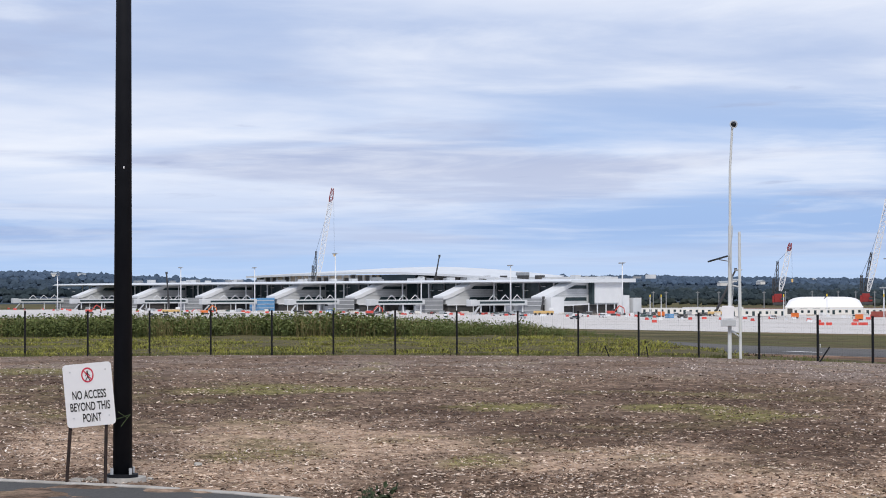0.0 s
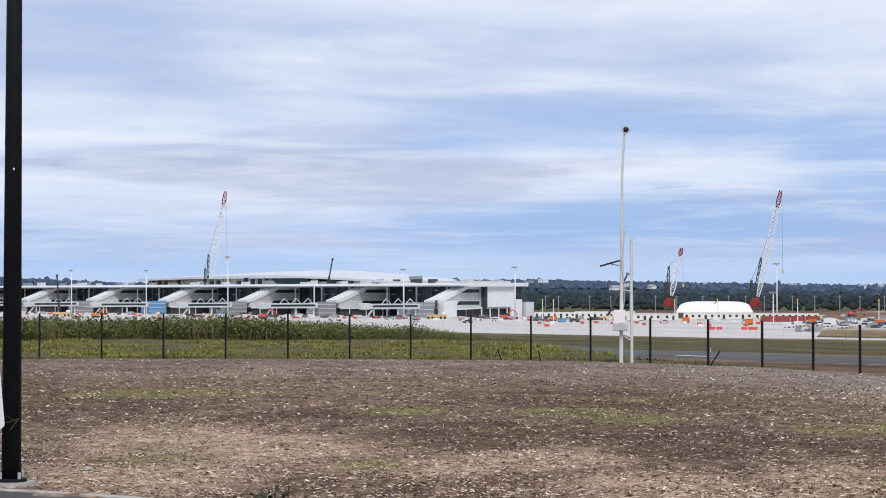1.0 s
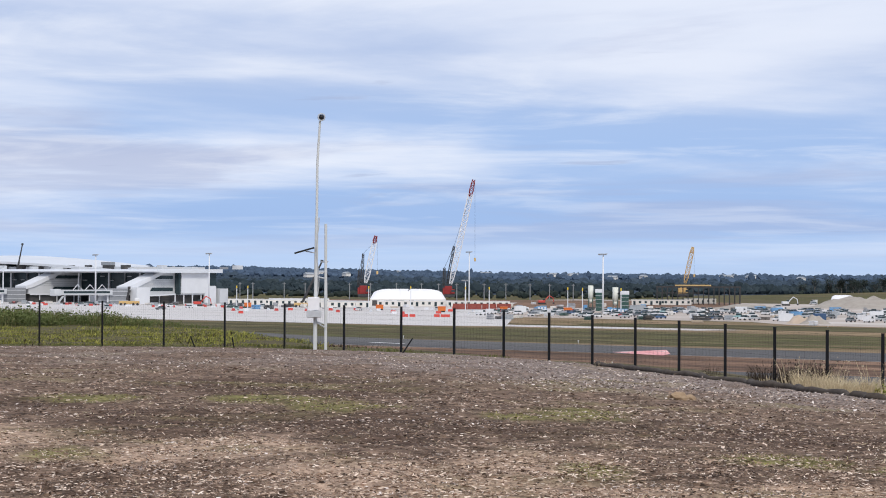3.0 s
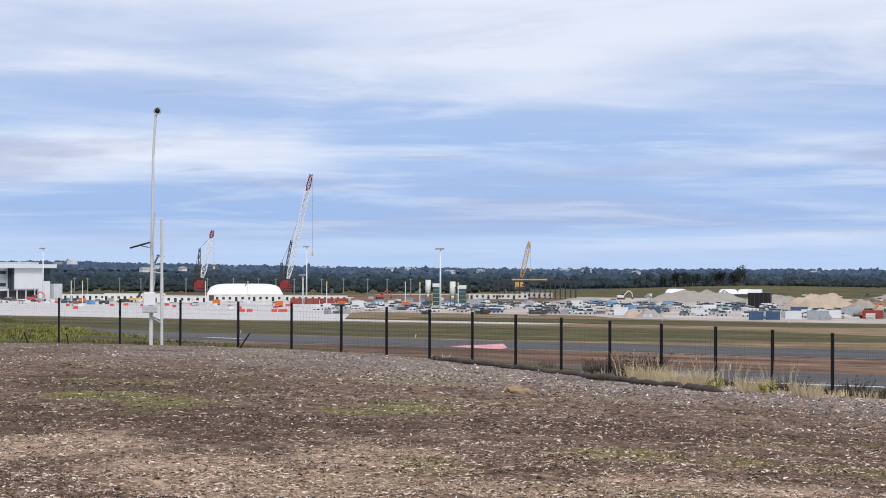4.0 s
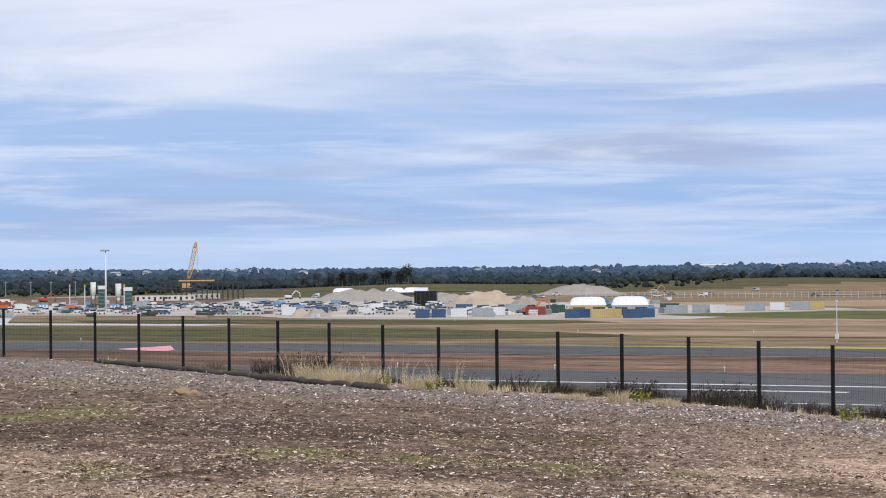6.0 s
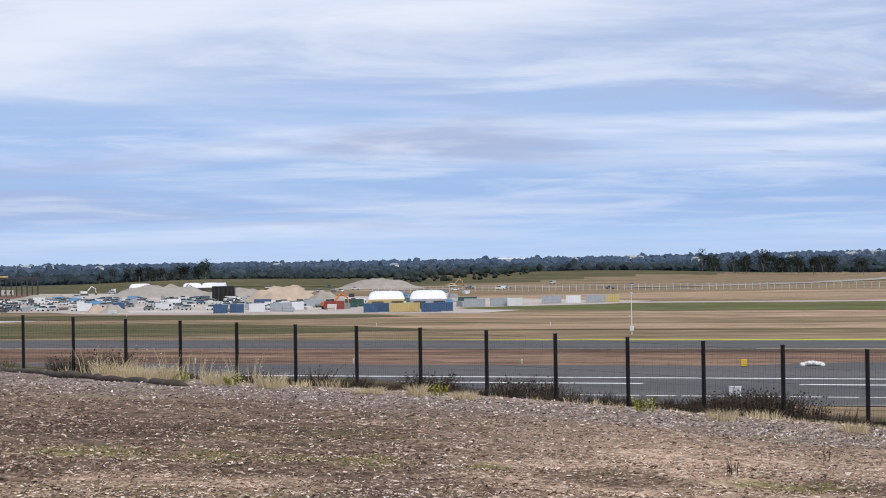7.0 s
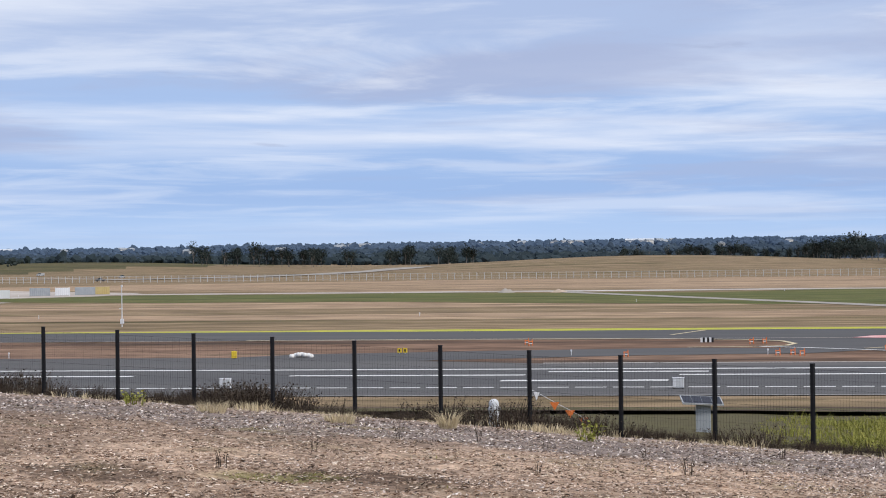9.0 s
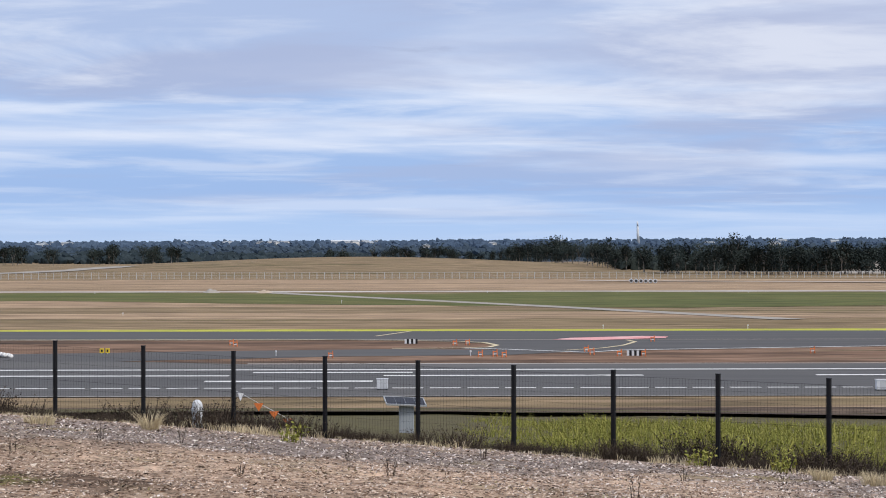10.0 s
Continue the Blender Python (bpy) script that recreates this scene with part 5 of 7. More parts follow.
def crawler_crane(az, d, lean, rise, foot, wide, colour, body, label, lift=0.0, mastline=None, flip=1):
    """lean and rise: how far the boom's tip stands aside of and above its foot."""
    t = thing("crawler_crane", label, "crane", spot(az, d, FLOOR + lift, -az), group="crawler cranes")
    p, q = Vector((0.8 * flip, 0, foot)), Vector((0.8 * flip + lean, 0, foot + rise))
    cut = p.lerp(q, 0.86)
    part("boom", lattice(bmesh.new(), p, cut, wide, wide * 0.9, max(6, int(rise / 3.2)), 0.24), colour, t)
    part("boom_tip", lattice(bmesh.new(), cut + (p - q) * 0.02, q, wide * 0.9, wide * 0.45, 3, 0.26), M["cranered"] if colour != M["craneyellow"] else colour, t, "red boom tip" if colour != M["craneyellow"] else "")
    part("track", box(-3.2, 3.2, -3.2, -2.2, 0, 1.4, bevel=0.3), M["cranedark"], t)
    part("track", box(-3.2, 3.2, 2.2, 3.2, 0, 1.4, bevel=0.3), M["cranedark"], t)
    part("house", box(-2.4, 1.6, -1.8, 1.8, 1.5, 6.0, bevel=0.2), body, t)
    part("cab", box(1.0, 3.0, -2.8, -1.4, 1.8, 4.2, bevel=0.2), body, t)
    part("cab_window", box(1.2, 3.06, -2.9, -1.5, 2.8, 3.9), M["glass"], t)
    part("counterweight", box(-3.4, -2.4, -2.0, 2.0, 1.4, 5.0, bevel=0.1), body, t)
    if mastline:
        mx, mz = mastline
        tip = Vector((mx * flip, 0, foot + mz))
        part("mast", lattice(bmesh.new(), (-1.0 * flip, 0, foot), tip, 1.4, 0.9, max(4, int(mz / 3)), 0.22), M["cranedark"], t)
        part("gantry", lattice(bmesh.new(), (-2.8 * flip, 0, 6.0), (-2.6 * flip, 0, foot + mz * 0.42), 1.4, 1.0, 4, 0.22), M["cranedark"], t)
        bm = rod(tip, cut, 0.07, 0.07, 4)
        bm_rod(bm, (-2.6 * flip, 0, foot + mz * 0.42), tip, 0.1, 0.1, 4)
        bm_rod(bm, (-2.6 * flip, 0, foot + mz * 0.42), (-3.6 * flip, 0, 6.0), 0.1, 0.1, 4)
        part("pendant_line", bm, M["cranedark"], t)
    hook = Vector((q.x + 0.8, 0, max(foot + rise * 0.25, 6)))
    part("hoist_rope", rod(q + Vector((0.6, 0, -0.4)), hook, 0.05, 0.05, 4), M["cranedark"], t)
    part("hook_block", box(hook.x - 0.5, hook.x + 0.5, -0.4, 0.4, hook.z - 1.8, hook.z, bevel=0.1), M["craneyellow"], t)


# foot heights follow the machines' decks
crawler_crane(9.12, 1110, 5.4, 25, 7.5, 2.6, M["cranewhite"], M["cranered"], "red crawler crane with white lattice boom", 4.0, (-0.5, 15.5))
crawler_crane(11.45, 1120, 12.2, 56, 7.0, 2.8, M["cranewhite"], M["cranered"], "tall red and white crawler crane", 4.0, (2.6, 20.5))
crawler_crane(-3.45, 1330, 9.3, 55.5, 10.0, 3.0, M["cranewhite"], M["cranered"], "white lattice crane rising behind the terminal", 12.0, (-0.5, 15.5))
crawler_crane(17.85, 1250, 4.6, 21.5, 8.0, 2.4, M["craneyellow"], M["craneyellow"], "yellow crawler crane beside the steel frame", 4.0, None)


def mobile_crane(az, d, lean, rise, label, lift=0.0, colour=None):
    t = thing("mobile_crane", label, "crane", spot(az, d, FLOOR + lift, -az), group="mobile cranes")
    c = colour or M["cranedark"]
    part("carrier", box(-5, 5, -1.4, 1.4, 0.8, 2.2, bevel=0.15), M["craneyellow"], t)
    part("cab", box(2.6, 5, -1.4, 1.4, 2.2, 3.6, bevel=0.2), M["cranewhite"], t)
    for x in (-4, -2, 2, 4):
        for y in (-1.4, 1.4):
            part("wheel", rod((x, y - 0.2, 0.65), (x, y + 0.2, 0.65), 0.65, 0.65, 12), M["cranedark"], t)
    f = Vector((-1, 0, 2.6))
    e = f + Vector((lean, 0, rise))
    part("boom_section", rod(f, f.lerp(e, 0.4), 0.62, 0.6, 4), M["cranewhite"] if colour else c, t)
    part("boom_section", rod(f.lerp(e, 0.4), e, 0.46, 0.4, 4), c, t)
    part("boom_head", box(-0.7, 0.7, -0.5, 0.5, -0.5, 0.7, Matrix.Translation(e)), c, t)


mobile_crane(-7.42, 1180, -1.4, 20, "mobile crane with dark raised boom by the terminal")
mobile_crane(-0.2, 1350, 3.4, 18, "mobile crane boom rising behind the hall roof", 14.0)
mobile_crane(7.5, 980, 9.0, 19, "dark angled crane boom behind the site huts")
mobile_crane(2.75, 1030, 0.9, 6, "small lift with red boom at the gates")

# ---- construction yard ----
M["hut"] = mat("cream_site_hut", (0.66, 0.64, 0.60), (0.72, 0.70, 0.67), None, s1=0.5, rough=0.6)
M["brick"] = mat("dark_red_stack", (0.22, 0.05, 0.045), (0.3, 0.09, 0.07), None, s1=0.8)
M["contblue"] = mat("blue_container_paint", (0.04, 0.085, 0.17), (0.06, 0.11, 0.21), None, s1=0.7, rough=0.5)
M["contgrey"] = mat("grey_container_paint", (0.30, 0.33, 0.36), (0.36, 0.39, 0.42), None, s1=0.7, rough=0.5)
M["contyellow"] = mat("tan_container_paint", (0.46, 0.36, 0.15), (0.52, 0.42, 0.2), None, s1=0.7, rough=0.5)
M["contgreen"] = mat("dark_green_steel", (0.03, 0.075, 0.065), (0.05, 0.1, 0.09), None, s1=0.7, rough=0.5)
M["silo"] = mat("pale_cream_silo", (0.62, 0.64, 0.58), (0.68, 0.70, 0.64), None, s1=0.4, rough=0.5)
M["tyre"] = mat("tyre_rubber", (0.02, 0.02, 0.021), (0.03, 0.03, 0.03), None, s1=4.0)
M["moundtan"] = mat("tan_spoil_heap", (0.42, 0.33, 0.25), (0.52, 0.42, 0.33), (0.36, 0.30, 0.24), s1=0.25, s2=0.05, bump=0.2)
M["moundgrey"] = mat("grey_spoil_heap", (0.30, 0.27, 0.24), (0.38, 0.35, 0.31), None, s1=0.25, bump=0.2)
M["red"] = mat("red_barrier_plastic", (0.6, 0.06, 0.05), (0.55, 0.1, 0.08), None, s1=1.5, rough=0.5)
M["pink"] = mat("faded_red_marker_sheet", (0.68, 0.25, 0.25), (0.74, 0.4, 0.4), (0.76, 0.62, 0.6), s1=0.35, s2=0.12)
M["yellow"] = mat("yellow_plastic", (0.78, 0.56, 0.04), (0.7, 0.5, 0.06), None, s1=2.0, rough=0.5)
PAINTS = {n: mat("car_paint_" + n, c, tuple(0.92 * v for v in c), None, s1=1.0, rough=0.3, spec=0.5) for n, c in (("white", (0.74, 0.75, 0.77)), ("silver", (0.42, 0.44, 0.46)), ("grey", (0.15, 0.16, 0.175)), ("blue", (0.06, 0.12, 0.24)), ("red", (0.35, 0.05, 0.05)), ("teal", (0.25, 0.42, 0.44)))}


def build_car(kind, paint):
    t = thing({"car": "car", "ute": "pickup_truck", "van": "van"}[kind], "parked %s %s on the dirt yard" % (paint, {"car": "hatchback car", "ute": "tray-back pickup truck", "van": "delivery van"}[kind]), {"car": "car", "ute": "pickup", "van": "van"}[kind], group="vehicles parked in the yard")
    if kind == "car":
        body, cab = [(-2.15, 0.35), (-2.2, 0.85), (-1.2, 0.98), (1.9, 1.0), (2.15, 0.85), (2.15, 0.35)], [(-1.15, 0.98), (-0.5, 1.48), (1.2, 1.48), (1.85, 1.0)]
    elif kind == "ute":
        body, cab = [(-2.6, 0.45), (-2.6, 1.0), (-1.4, 1.1), (0.5, 1.1), (0.55, 1.0), (2.6, 1.0), (2.6, 0.45)], [(-1.45, 1.1), (-0.9, 1.75), (0.35, 1.75), (0.5, 1.1)]
    else:
        body, cab = [(-2.5, 0.4), (-2.55, 1.1), (-1.8, 1.25), (-1.3, 2.05), (2.5, 2.1), (2.5, 0.4)], [(-1.78, 1.3), (-1.36, 1.95), (-0.2, 1.95), (-0.2, 1.3)]
    part("body", prism(body, -0.88, 0.88), PAINTS[paint], t)
    if kind == "van":
        part("window", prism(cab, -0.9, 0.9), M["glass"], t)
    else:
        part("window", prism(cab, -0.76, 0.76), M["glass"], t)
        top = max(z for _, z in cab)
        ys = [y for y, z in cab if z == top]
        part("roof", box(-0.74, 0.74, min(ys), max(ys), top, top + 0.06), PAINTS[paint], t)
    L = 2.6 if kind == "ute" else 2.3
    for x in (-0.82, 0.82):
        for y in (-L * 0.6, L * 0.58):
            part("wheel", rod((x - 0.1, y, 0.34), (x + 0.1, y, 0.34), 0.34, 0.34, 10), M["tyre"], t)
    return t


def build_container(length, colour, label, open_front=False):
    t = thing("shipping_container", label, "container", group="containers in the yard")
    n = int(length / 0.6)
    wave = []
    for i in range(n):
        x, w = -length / 2 + length * i / n, length / n
        wave += [(x, 0.0), (x + 0.3 * w, 0.0), (x + 0.42 * w, 0.05), (x + 0.88 * w, 0.05)]
    wave.append((length / 2, 0.0))
    ring = [(x, -1.2 - o) for x, o in wave] + [(x, 1.2 + o) for x, o in wave[::-1]]
    bm = bmesh.new()
    low, high = [bm.verts.new((x, y, 0.1)) for x, y in ring], [bm.verts.new((x, y, 2.6)) for x, y in ring]
    for i in range(len(ring)):
        j = (i + 1) % len(ring)
        bm.faces.new((low[i], low[j], high[j], high[i]))
    bm.faces.new(high)
    bm.faces.new(low[::-1])
    part("body", bm, colour, t)
    for x in (-length / 2, length / 2):
        for y in (-1.2, 1.2):
            part("corner_post", box(x - 0.09, x + 0.09, y - 0.09, y + 0.09, 0, 2.65), colour, t)
    part("door", box(length / 2, length / 2 + 0.06, -1.1, 1.1, 0.2, 2.5), colour, t)
    return t


def build_hut(length, label):
    t = thing("site_hut", label, "site hut", group="portable site huts")
    part("body", box(-length / 2, length / 2, -1.6, 1.6, 0.3, 3.0, bevel=0.05), M["hut"], t)
    part("roof", box(-length / 2 - 0.15, length / 2 + 0.15, -1.75, 1.75, 3.0, 3.15), M["white"], t)
    k = max(2, int(length / 3))
    for i in range(k):
        x = -length / 2 + length * (i + 0.5) / k
        part("window" if i % 3 else "door", box(x - 0.6, x + 0.6, -1.66, -1.6, 1.2 if i % 3 else 0.35, 2.4), M["glass"], t)
    for x in (-length / 2 + 0.4, length / 2 - 0.4):
        part("pier", box(x - 0.2, x + 0.2, -1.3, 1.3, 0, 0.3), M["kerb"], t)
    return t


def scatter_copies(protos, spots):
    bpy.context.view_layer.update()
    used = set()
    for i, m in spots:
        p = protos[i]
        if i in used:
            copy_thing(p, m)
        else:
            used.add(i)
            p.matrix_world = m
    for i, p in enumerate(protos):
        if i not in used:
            for o in (*p.children_recursive, p):
                bpy.data.objects.remove(o)


def fill_yard():
    r = random.Random(21)
    kinds = [("car", "white"), ("ute", "white"), ("van", "white"), ("car", "silver"), ("ute", "silver"), ("car", "grey"), ("ute", "grey"), ("car", "blue"), ("van", "silver"), ("car", "red"), ("ute", "teal")]
    weight = [7, 6, 2, 4, 3, 4, 3, 2, 1, 0.7, 1.2]
    protos = [build_car(*k) for k in kinds]
    spots = []
    # rows of parked vehicles, square to the runway
    for row in range(9):
        n0 = 600 + 26 * row
        u = -560 + 6 * row
        while u < -235 - 4 * row:
            u += r.choice([2.9, 3.0, 3.2, 3.4, 7.0, 12.0])
            n = n0 + r.uniform(-1, 1)
            x, y = (AF @ Vector((u, n, 0))).xy
            az = math.degrees(math.atan2(x, y))
            if az < 12.2 + 0.25 * row or az > 30.5 - 0.5 * row:
                continue
            if r.random() < 0.62:
                spots.append((r.choices(range(len(kinds)), weight)[0], field(u, n, 0.05, r.choice([0, 180]) + r.uniform(-4, 4))))
    r.shuffle(spots)
    for k in range(46):
        az, d = r.uniform(-9, 12), r.uniform(880, 1120)
        if (AF.inverted() @ spot(az, d).translation).y > 690:
            continue
        spots.append((r.choices(range(len(kinds)), weight)[0], spot(az, d, FLOOR + 0.06, r.uniform(0, 360))))
    for k in range(30):
        az = r.uniform(20, 36)
        d = r.uniform(1050, 1350)
        spots.append((r.choices(range(len(kinds)), weight)[0], spot(az, d, ground_z(d * math.sin(radians(az)), d * math.cos(radians(az))), r.uniform(0, 360))))
    scatter_copies(protos, spots[:330])

    boxes = [build_container(5.4, M["contblue"], "blue shipping container in the yard"), build_container(6.5, M["contgrey"], "grey shipping container in the yard"), build_container(4.6, M["white"], "white site container in the yard"), build_container(6.1, M["contyellow"], "tan shipping container in the yard"), build_container(4.0, M["contblue"], "short blue shipping container"), build_container(6.1, M["brick"], "red shipping container in the yard"), build_container(6.1, M["contgreen"], "dark green shipping container")]
    # bearing, distance, which, turn
    rows = [(24.25, 622, 4, -24), (24.7, 626, 4, -25), (25.25, 630, 2, -25), (25.85, 642, 2, -25), (25.9, 640, 1, -26), (26.3, 652, 2, -20), (27.35, 655, 5, -26), (28.35, 602, 4, -28), (28.75, 606, 0, -29), (29.15, 600, 3, -29), (29.4, 602, 3, -29), (30.0, 596, 0, -30), (30.4, 604, 4, -30), (31.2, 660, 1, -31), (31.9, 668, 1, -32), (32.3, 664, 2, -32), (33.3, 700, 1, -33), (33.9, 700, 2, -33), (34.5, 706, 1, -34), (34.9, 712, 3, -34), (21.5, 700, 4, -20), (13.4, 850, 2, -10), (26.8, 690, 1, -26), (11.75, 930, 5, -12), (12.15, 930, 5, -12), (12.55, 932, 5, -12), (12.95, 934, 5, -12), (20.6, 690, 2, -20), (27.9, 690, 6, -28), (31.0, 700, 6, -31), (16.6, 905, 1, -16), (19.4, 870, 2, -18), (25.4, 720, 0, -20), (23.0, 760, 2, -20)]
    scatter_copies(boxes, [(i, spot(az, d, FLOOR + 0.05, turn)) for az, d, i, turn in rows])

    huts = [build_hut(12, "cream portable site hut with dark windows"), build_hut(18, "long cream portable site hut")]
    rows = [(5.9, 1060, 1), (6.4, 1050, 0), (7.0, 1030, 1), (7.6, 1040, 1), (7.0, 1100, 1), (7.7, 1100, 1), (8.35, 960, 1), (8.95, 965, 0), (10.0, 1000, 1), (11.0, 1010, 1), (11.9, 1005, 1), (12.6, 1000, 1), (16.9, 1120, 1), (17.6, 1120, 1), (18.3, 1200, 1)]
    scatter_copies(huts, [(i, spot(az, d, FLOOR + 0.06, -az)) for az, d, i in rows])


fill_yard()


def dome_tent(az, d, length, width, wall, rise, wallmat, label, turn):
    t = thing("dome_shelter", label, "shelter", spot(az, d, FLOOR + 0.05, turn), group="white arched shelters")
    n, m = 20, 12
    swell = lambda x, y: wall + rise * (1 - abs(2 * x / length) ** 5.5) ** 0.5 * (1 - abs(2 * y / width) ** 2.4) ** 0.5
    bm = bmesh.new()
    grid = [[bm.verts.new((-length / 2 + length * i / n, -width / 2 + width * j / m, swell(-length / 2 + length * i / n, -width / 2 + width * j / m))) for j in range(m + 1)] for i in range(n + 1)]
    for i in range(n):
        for j in range(m):
            bm.faces.new((grid[i][j], grid[i + 1][j], grid[i + 1][j + 1], grid[i][j + 1]))
    part("fabric_roof", bm, M["fabric"], t, smooth=True)
    for k in range(1, 5):
        x = -length / 2 + length * k / 5
        bm = bmesh.new()
        pts = [(x, -width / 2 + width * j / m, swell(x, -width / 2 + width * j / m) + 0.04) for j in range(m + 1)]
        for a, b in zip(pts, pts[1:]):
            bm_rod(bm, a, b, 0.1, 0.1, 5)
        part("rib", bm, M["fabric"], t)
    part("wall", box(-length / 2 + 0.2, length / 2 - 0.2, -width / 2, -width / 2 + 0.6, 0, wall), wallmat, t)
    part("wall", box(-length / 2 + 0.2, length / 2 - 0.2, width / 2 - 0.6, width / 2, 0, wall), wallmat, t)
    for k in range(max(2, int(length / 6))):
        x = -length / 2 + 3 + 6 * k
        part("bay", box(x - 1.8, x + 1.8, -width / 2 - 0.08, -width / 2, 0.3, wall - 0.6), M["shade"], t)


dome_tent(10.32, 1040, 37.5, 24, 3.6, 5.0, M["hut"], "long white arched fabric shelter", -10)
dome_tent(28.78, 640, 11.3, 14, 3.2, 2.5, M["contyellow"], "white fabric dome on tan containers", -29)
dome_tent(29.93, 636, 11.3, 14, 3.2, 2.6, M["contgrey"], "white fabric dome on grey containers", -30)
dome_tent(22.1, 1300, 14, 12, 2.0, 3.0, M["shade"], "small white fabric shelter far off", -22)
dome_tent(23.5, 1290, 12, 12, 2.0, 3.0, M["shade"], "small white fabric shelter far off", -22)
dome_tent(24.0, 1300, 12, 12, 2.0, 3.0, M["shade"], "small white fabric shelter far off", -22)


def heap(az, d, rx, ry, h, material, label, seed, lift=None):
    bm = bmesh.new()
    n, m = 40, 10
    rings = []
    for j in range(m + 1):
        f = j / m
        row = []
        for i in range(n):
            a = 2 * math.pi * i / n
            k = 1 + 0.25 * noise.noise(Vector((math.cos(a) * 1.5, math.sin(a) * 1.5, seed)))
            x, y = rx * k * math.cos(a) * (1 - f), ry * k * math.sin(a) * (1 - f)
            z = h * (smooth01(f * 1.25)) * (0.85 + 0.5 * noise.noise(Vector((x * 3 / rx, y * 0.6, seed + 4)))) if j else -0.3
            row.append(bm.verts.new((x, y, z)))
        rings.append(row)
    for p, q in zip(rings, rings[1:]):
        for i in range(n):
            bm.faces.new((p[i], p[(i + 1) % n], q[(i + 1) % n], q[i]))
    bmesh.ops.remove_doubles(bm, verts=bm.verts[:], dist=1e-4)
    bmesh.ops.recalc_face_normals(bm, faces=bm.faces[:])
    z = ground_z(d * math.sin(radians(az)), d * math.cos(radians(az)))
    solo("soil_mound", bm, material, label, "spoil heap", spot(az, d, z, -az), group="spoil heaps", smooth=True)


heap(26.0, 800, 19, 12, 6.5, M["moundtan"], "long tan heap of spoil", 1)
heap(27.1, 790, 9, 8, 4.0, M["moundgrey"], "grey heap of spoil", 2)
heap(21.0, 660, 5.5, 5, 2.6, M["moundtan"], "small tan heap of soil", 3)
heap(21.35, 655, 5, 4, 2.8, M["moundgrey"], "small grey heap of gravel", 4)
heap(22.6, 1060, 34, 20, 5.5, M["moundgrey"], "broad grey heap of spoil", 5)
heap(19.6, 960, 24, 12, 2.6, M["moundgrey"], "broad grey heap of spoil", 6)
heap(24.6, 940, 22, 12, 4.5, M["moundgrey"], "broad grey heap of spoil", 9)
heap(28.6, 1250, 30, 14, 6.0, M["moundgrey"], "far grey heap of spoil", 7)
heap(45.95, 660, 3.2, 3, 1.3, M["moundgrey"], "small dark heap of dirt on the track", 8)
heap(47.4, 655, 3.0, 3, 0.9, M["moundtan"], "small pale heap of dirt on the track", 12)
heap(64.3, 1230, 34, 20, 7, M["moundgrey"], "bare grey earth mound", 13)


def build_tanks():
    for az, d, h, side in ((15.42, 905, 11, M["contgreen"]), (16.1, 835, 10.5, M["contgreen"])):
        t = thing("batching_plant", "cream silo with dark green plant tower", "silo", spot(az, d, FLOOR + 0.05, -az), group="batching plants")
        part("silo", rod((-1.5, 0, h * 0.45), (-1.5, 0, h), 1.15, 1.15, 16), M["silo"], t, smooth=True)
        part("cone", rod((-1.5, 0, h * 0.3), (-1.5, 0, h * 0.45), 0.3, 1.15, 16), M["silo"], t, smooth=True)
        for x, y in ((-2.4, -0.9), (-0.6, -0.9), (-2.4, 0.9), (-0.6, 0.9)):
            part("leg", box(x - 0.15, x + 0.15, y - 0.15, y + 0.15, 0, h * 0.5), side, t)
        part("tower", box(0.6, 3.8, -1.8, 1.8, 0, h * 0.72, bevel=0.05), side, t)
        for j in range(4):
            part("rail", box(0.5, 3.9, -1.9, -1.8, h * 0.15 * (j + 1), h * 0.15 * (j + 1) + 0.12), M["steel"], t)
        part("tower_head", box(0.4, 4.0, -1.0, 1.0, h * 0.72, h * 0.86), M["white"], t)
        part("hopper", box(-4.6, -2.9, -1.4, 1.4, 0.2, 2.6, bevel=0.1), M["blue"], t)


build_tanks()


def build_steel_frame():
    t = thing("steel_frame", "dark steel frame of an unfinished building", "building frame", spot(18.2, 1180, FLOOR + 3.0, -18.2))
    for i in range(17):
        x = -22 + 46 * i / 16
        for y in (-8, 8):
            part("column", box(x - 0.25, x + 0.25, y - 0.25, y + 0.25, -3.0, 7.0), M["cranedark"], t)
        part("cross_beam", box(x - 0.2, x + 0.2, -8, 8, 6.6, 7.1), M["cranedark"], t)
    for y in (-8, 8):
        part("beam", box(-22.5, 24.5, y - 0.3, y + 0.3, 6.5, 7.3), M["cranedark"], t)
        part("beam", box(-22.5, 2, y - 0.25, y + 0.25, 3.2, 3.7), M["cranedark"], t)
    part("deck", box(-12, 8, -6, 6, 7.32, 8.1, bevel=0.1), M["craneyellow"], t, "yellow formwork deck")


build_steel_frame()


def build_screen_board(az, d, w, h, label):
    t = thing("dark_shed", label, "shed", spot(az, d, FLOOR + 0.05, -az - 6))
    part("body", box(-w / 2, w / 2, -3, 3, 0, h, bevel=0.1), M["ink"], t)
    part("roof", prism([(-3.3, h), (0, h + 1.4), (3.3, h)], -w / 2 - 0.3, w * 0.1), M["white"], t, "white roof sheet")
    for k in range(5):
        x = -w / 2 + w * (k + 0.5) / 5
        part("rib", box(x - 0.1, x + 0.1, -3.1, -3.0, 0.2, h - 0.2), M["shade"], t)


build_screen_board(24.35, 860, 9.0, 6.2, "black corrugated plant shed with white roof")


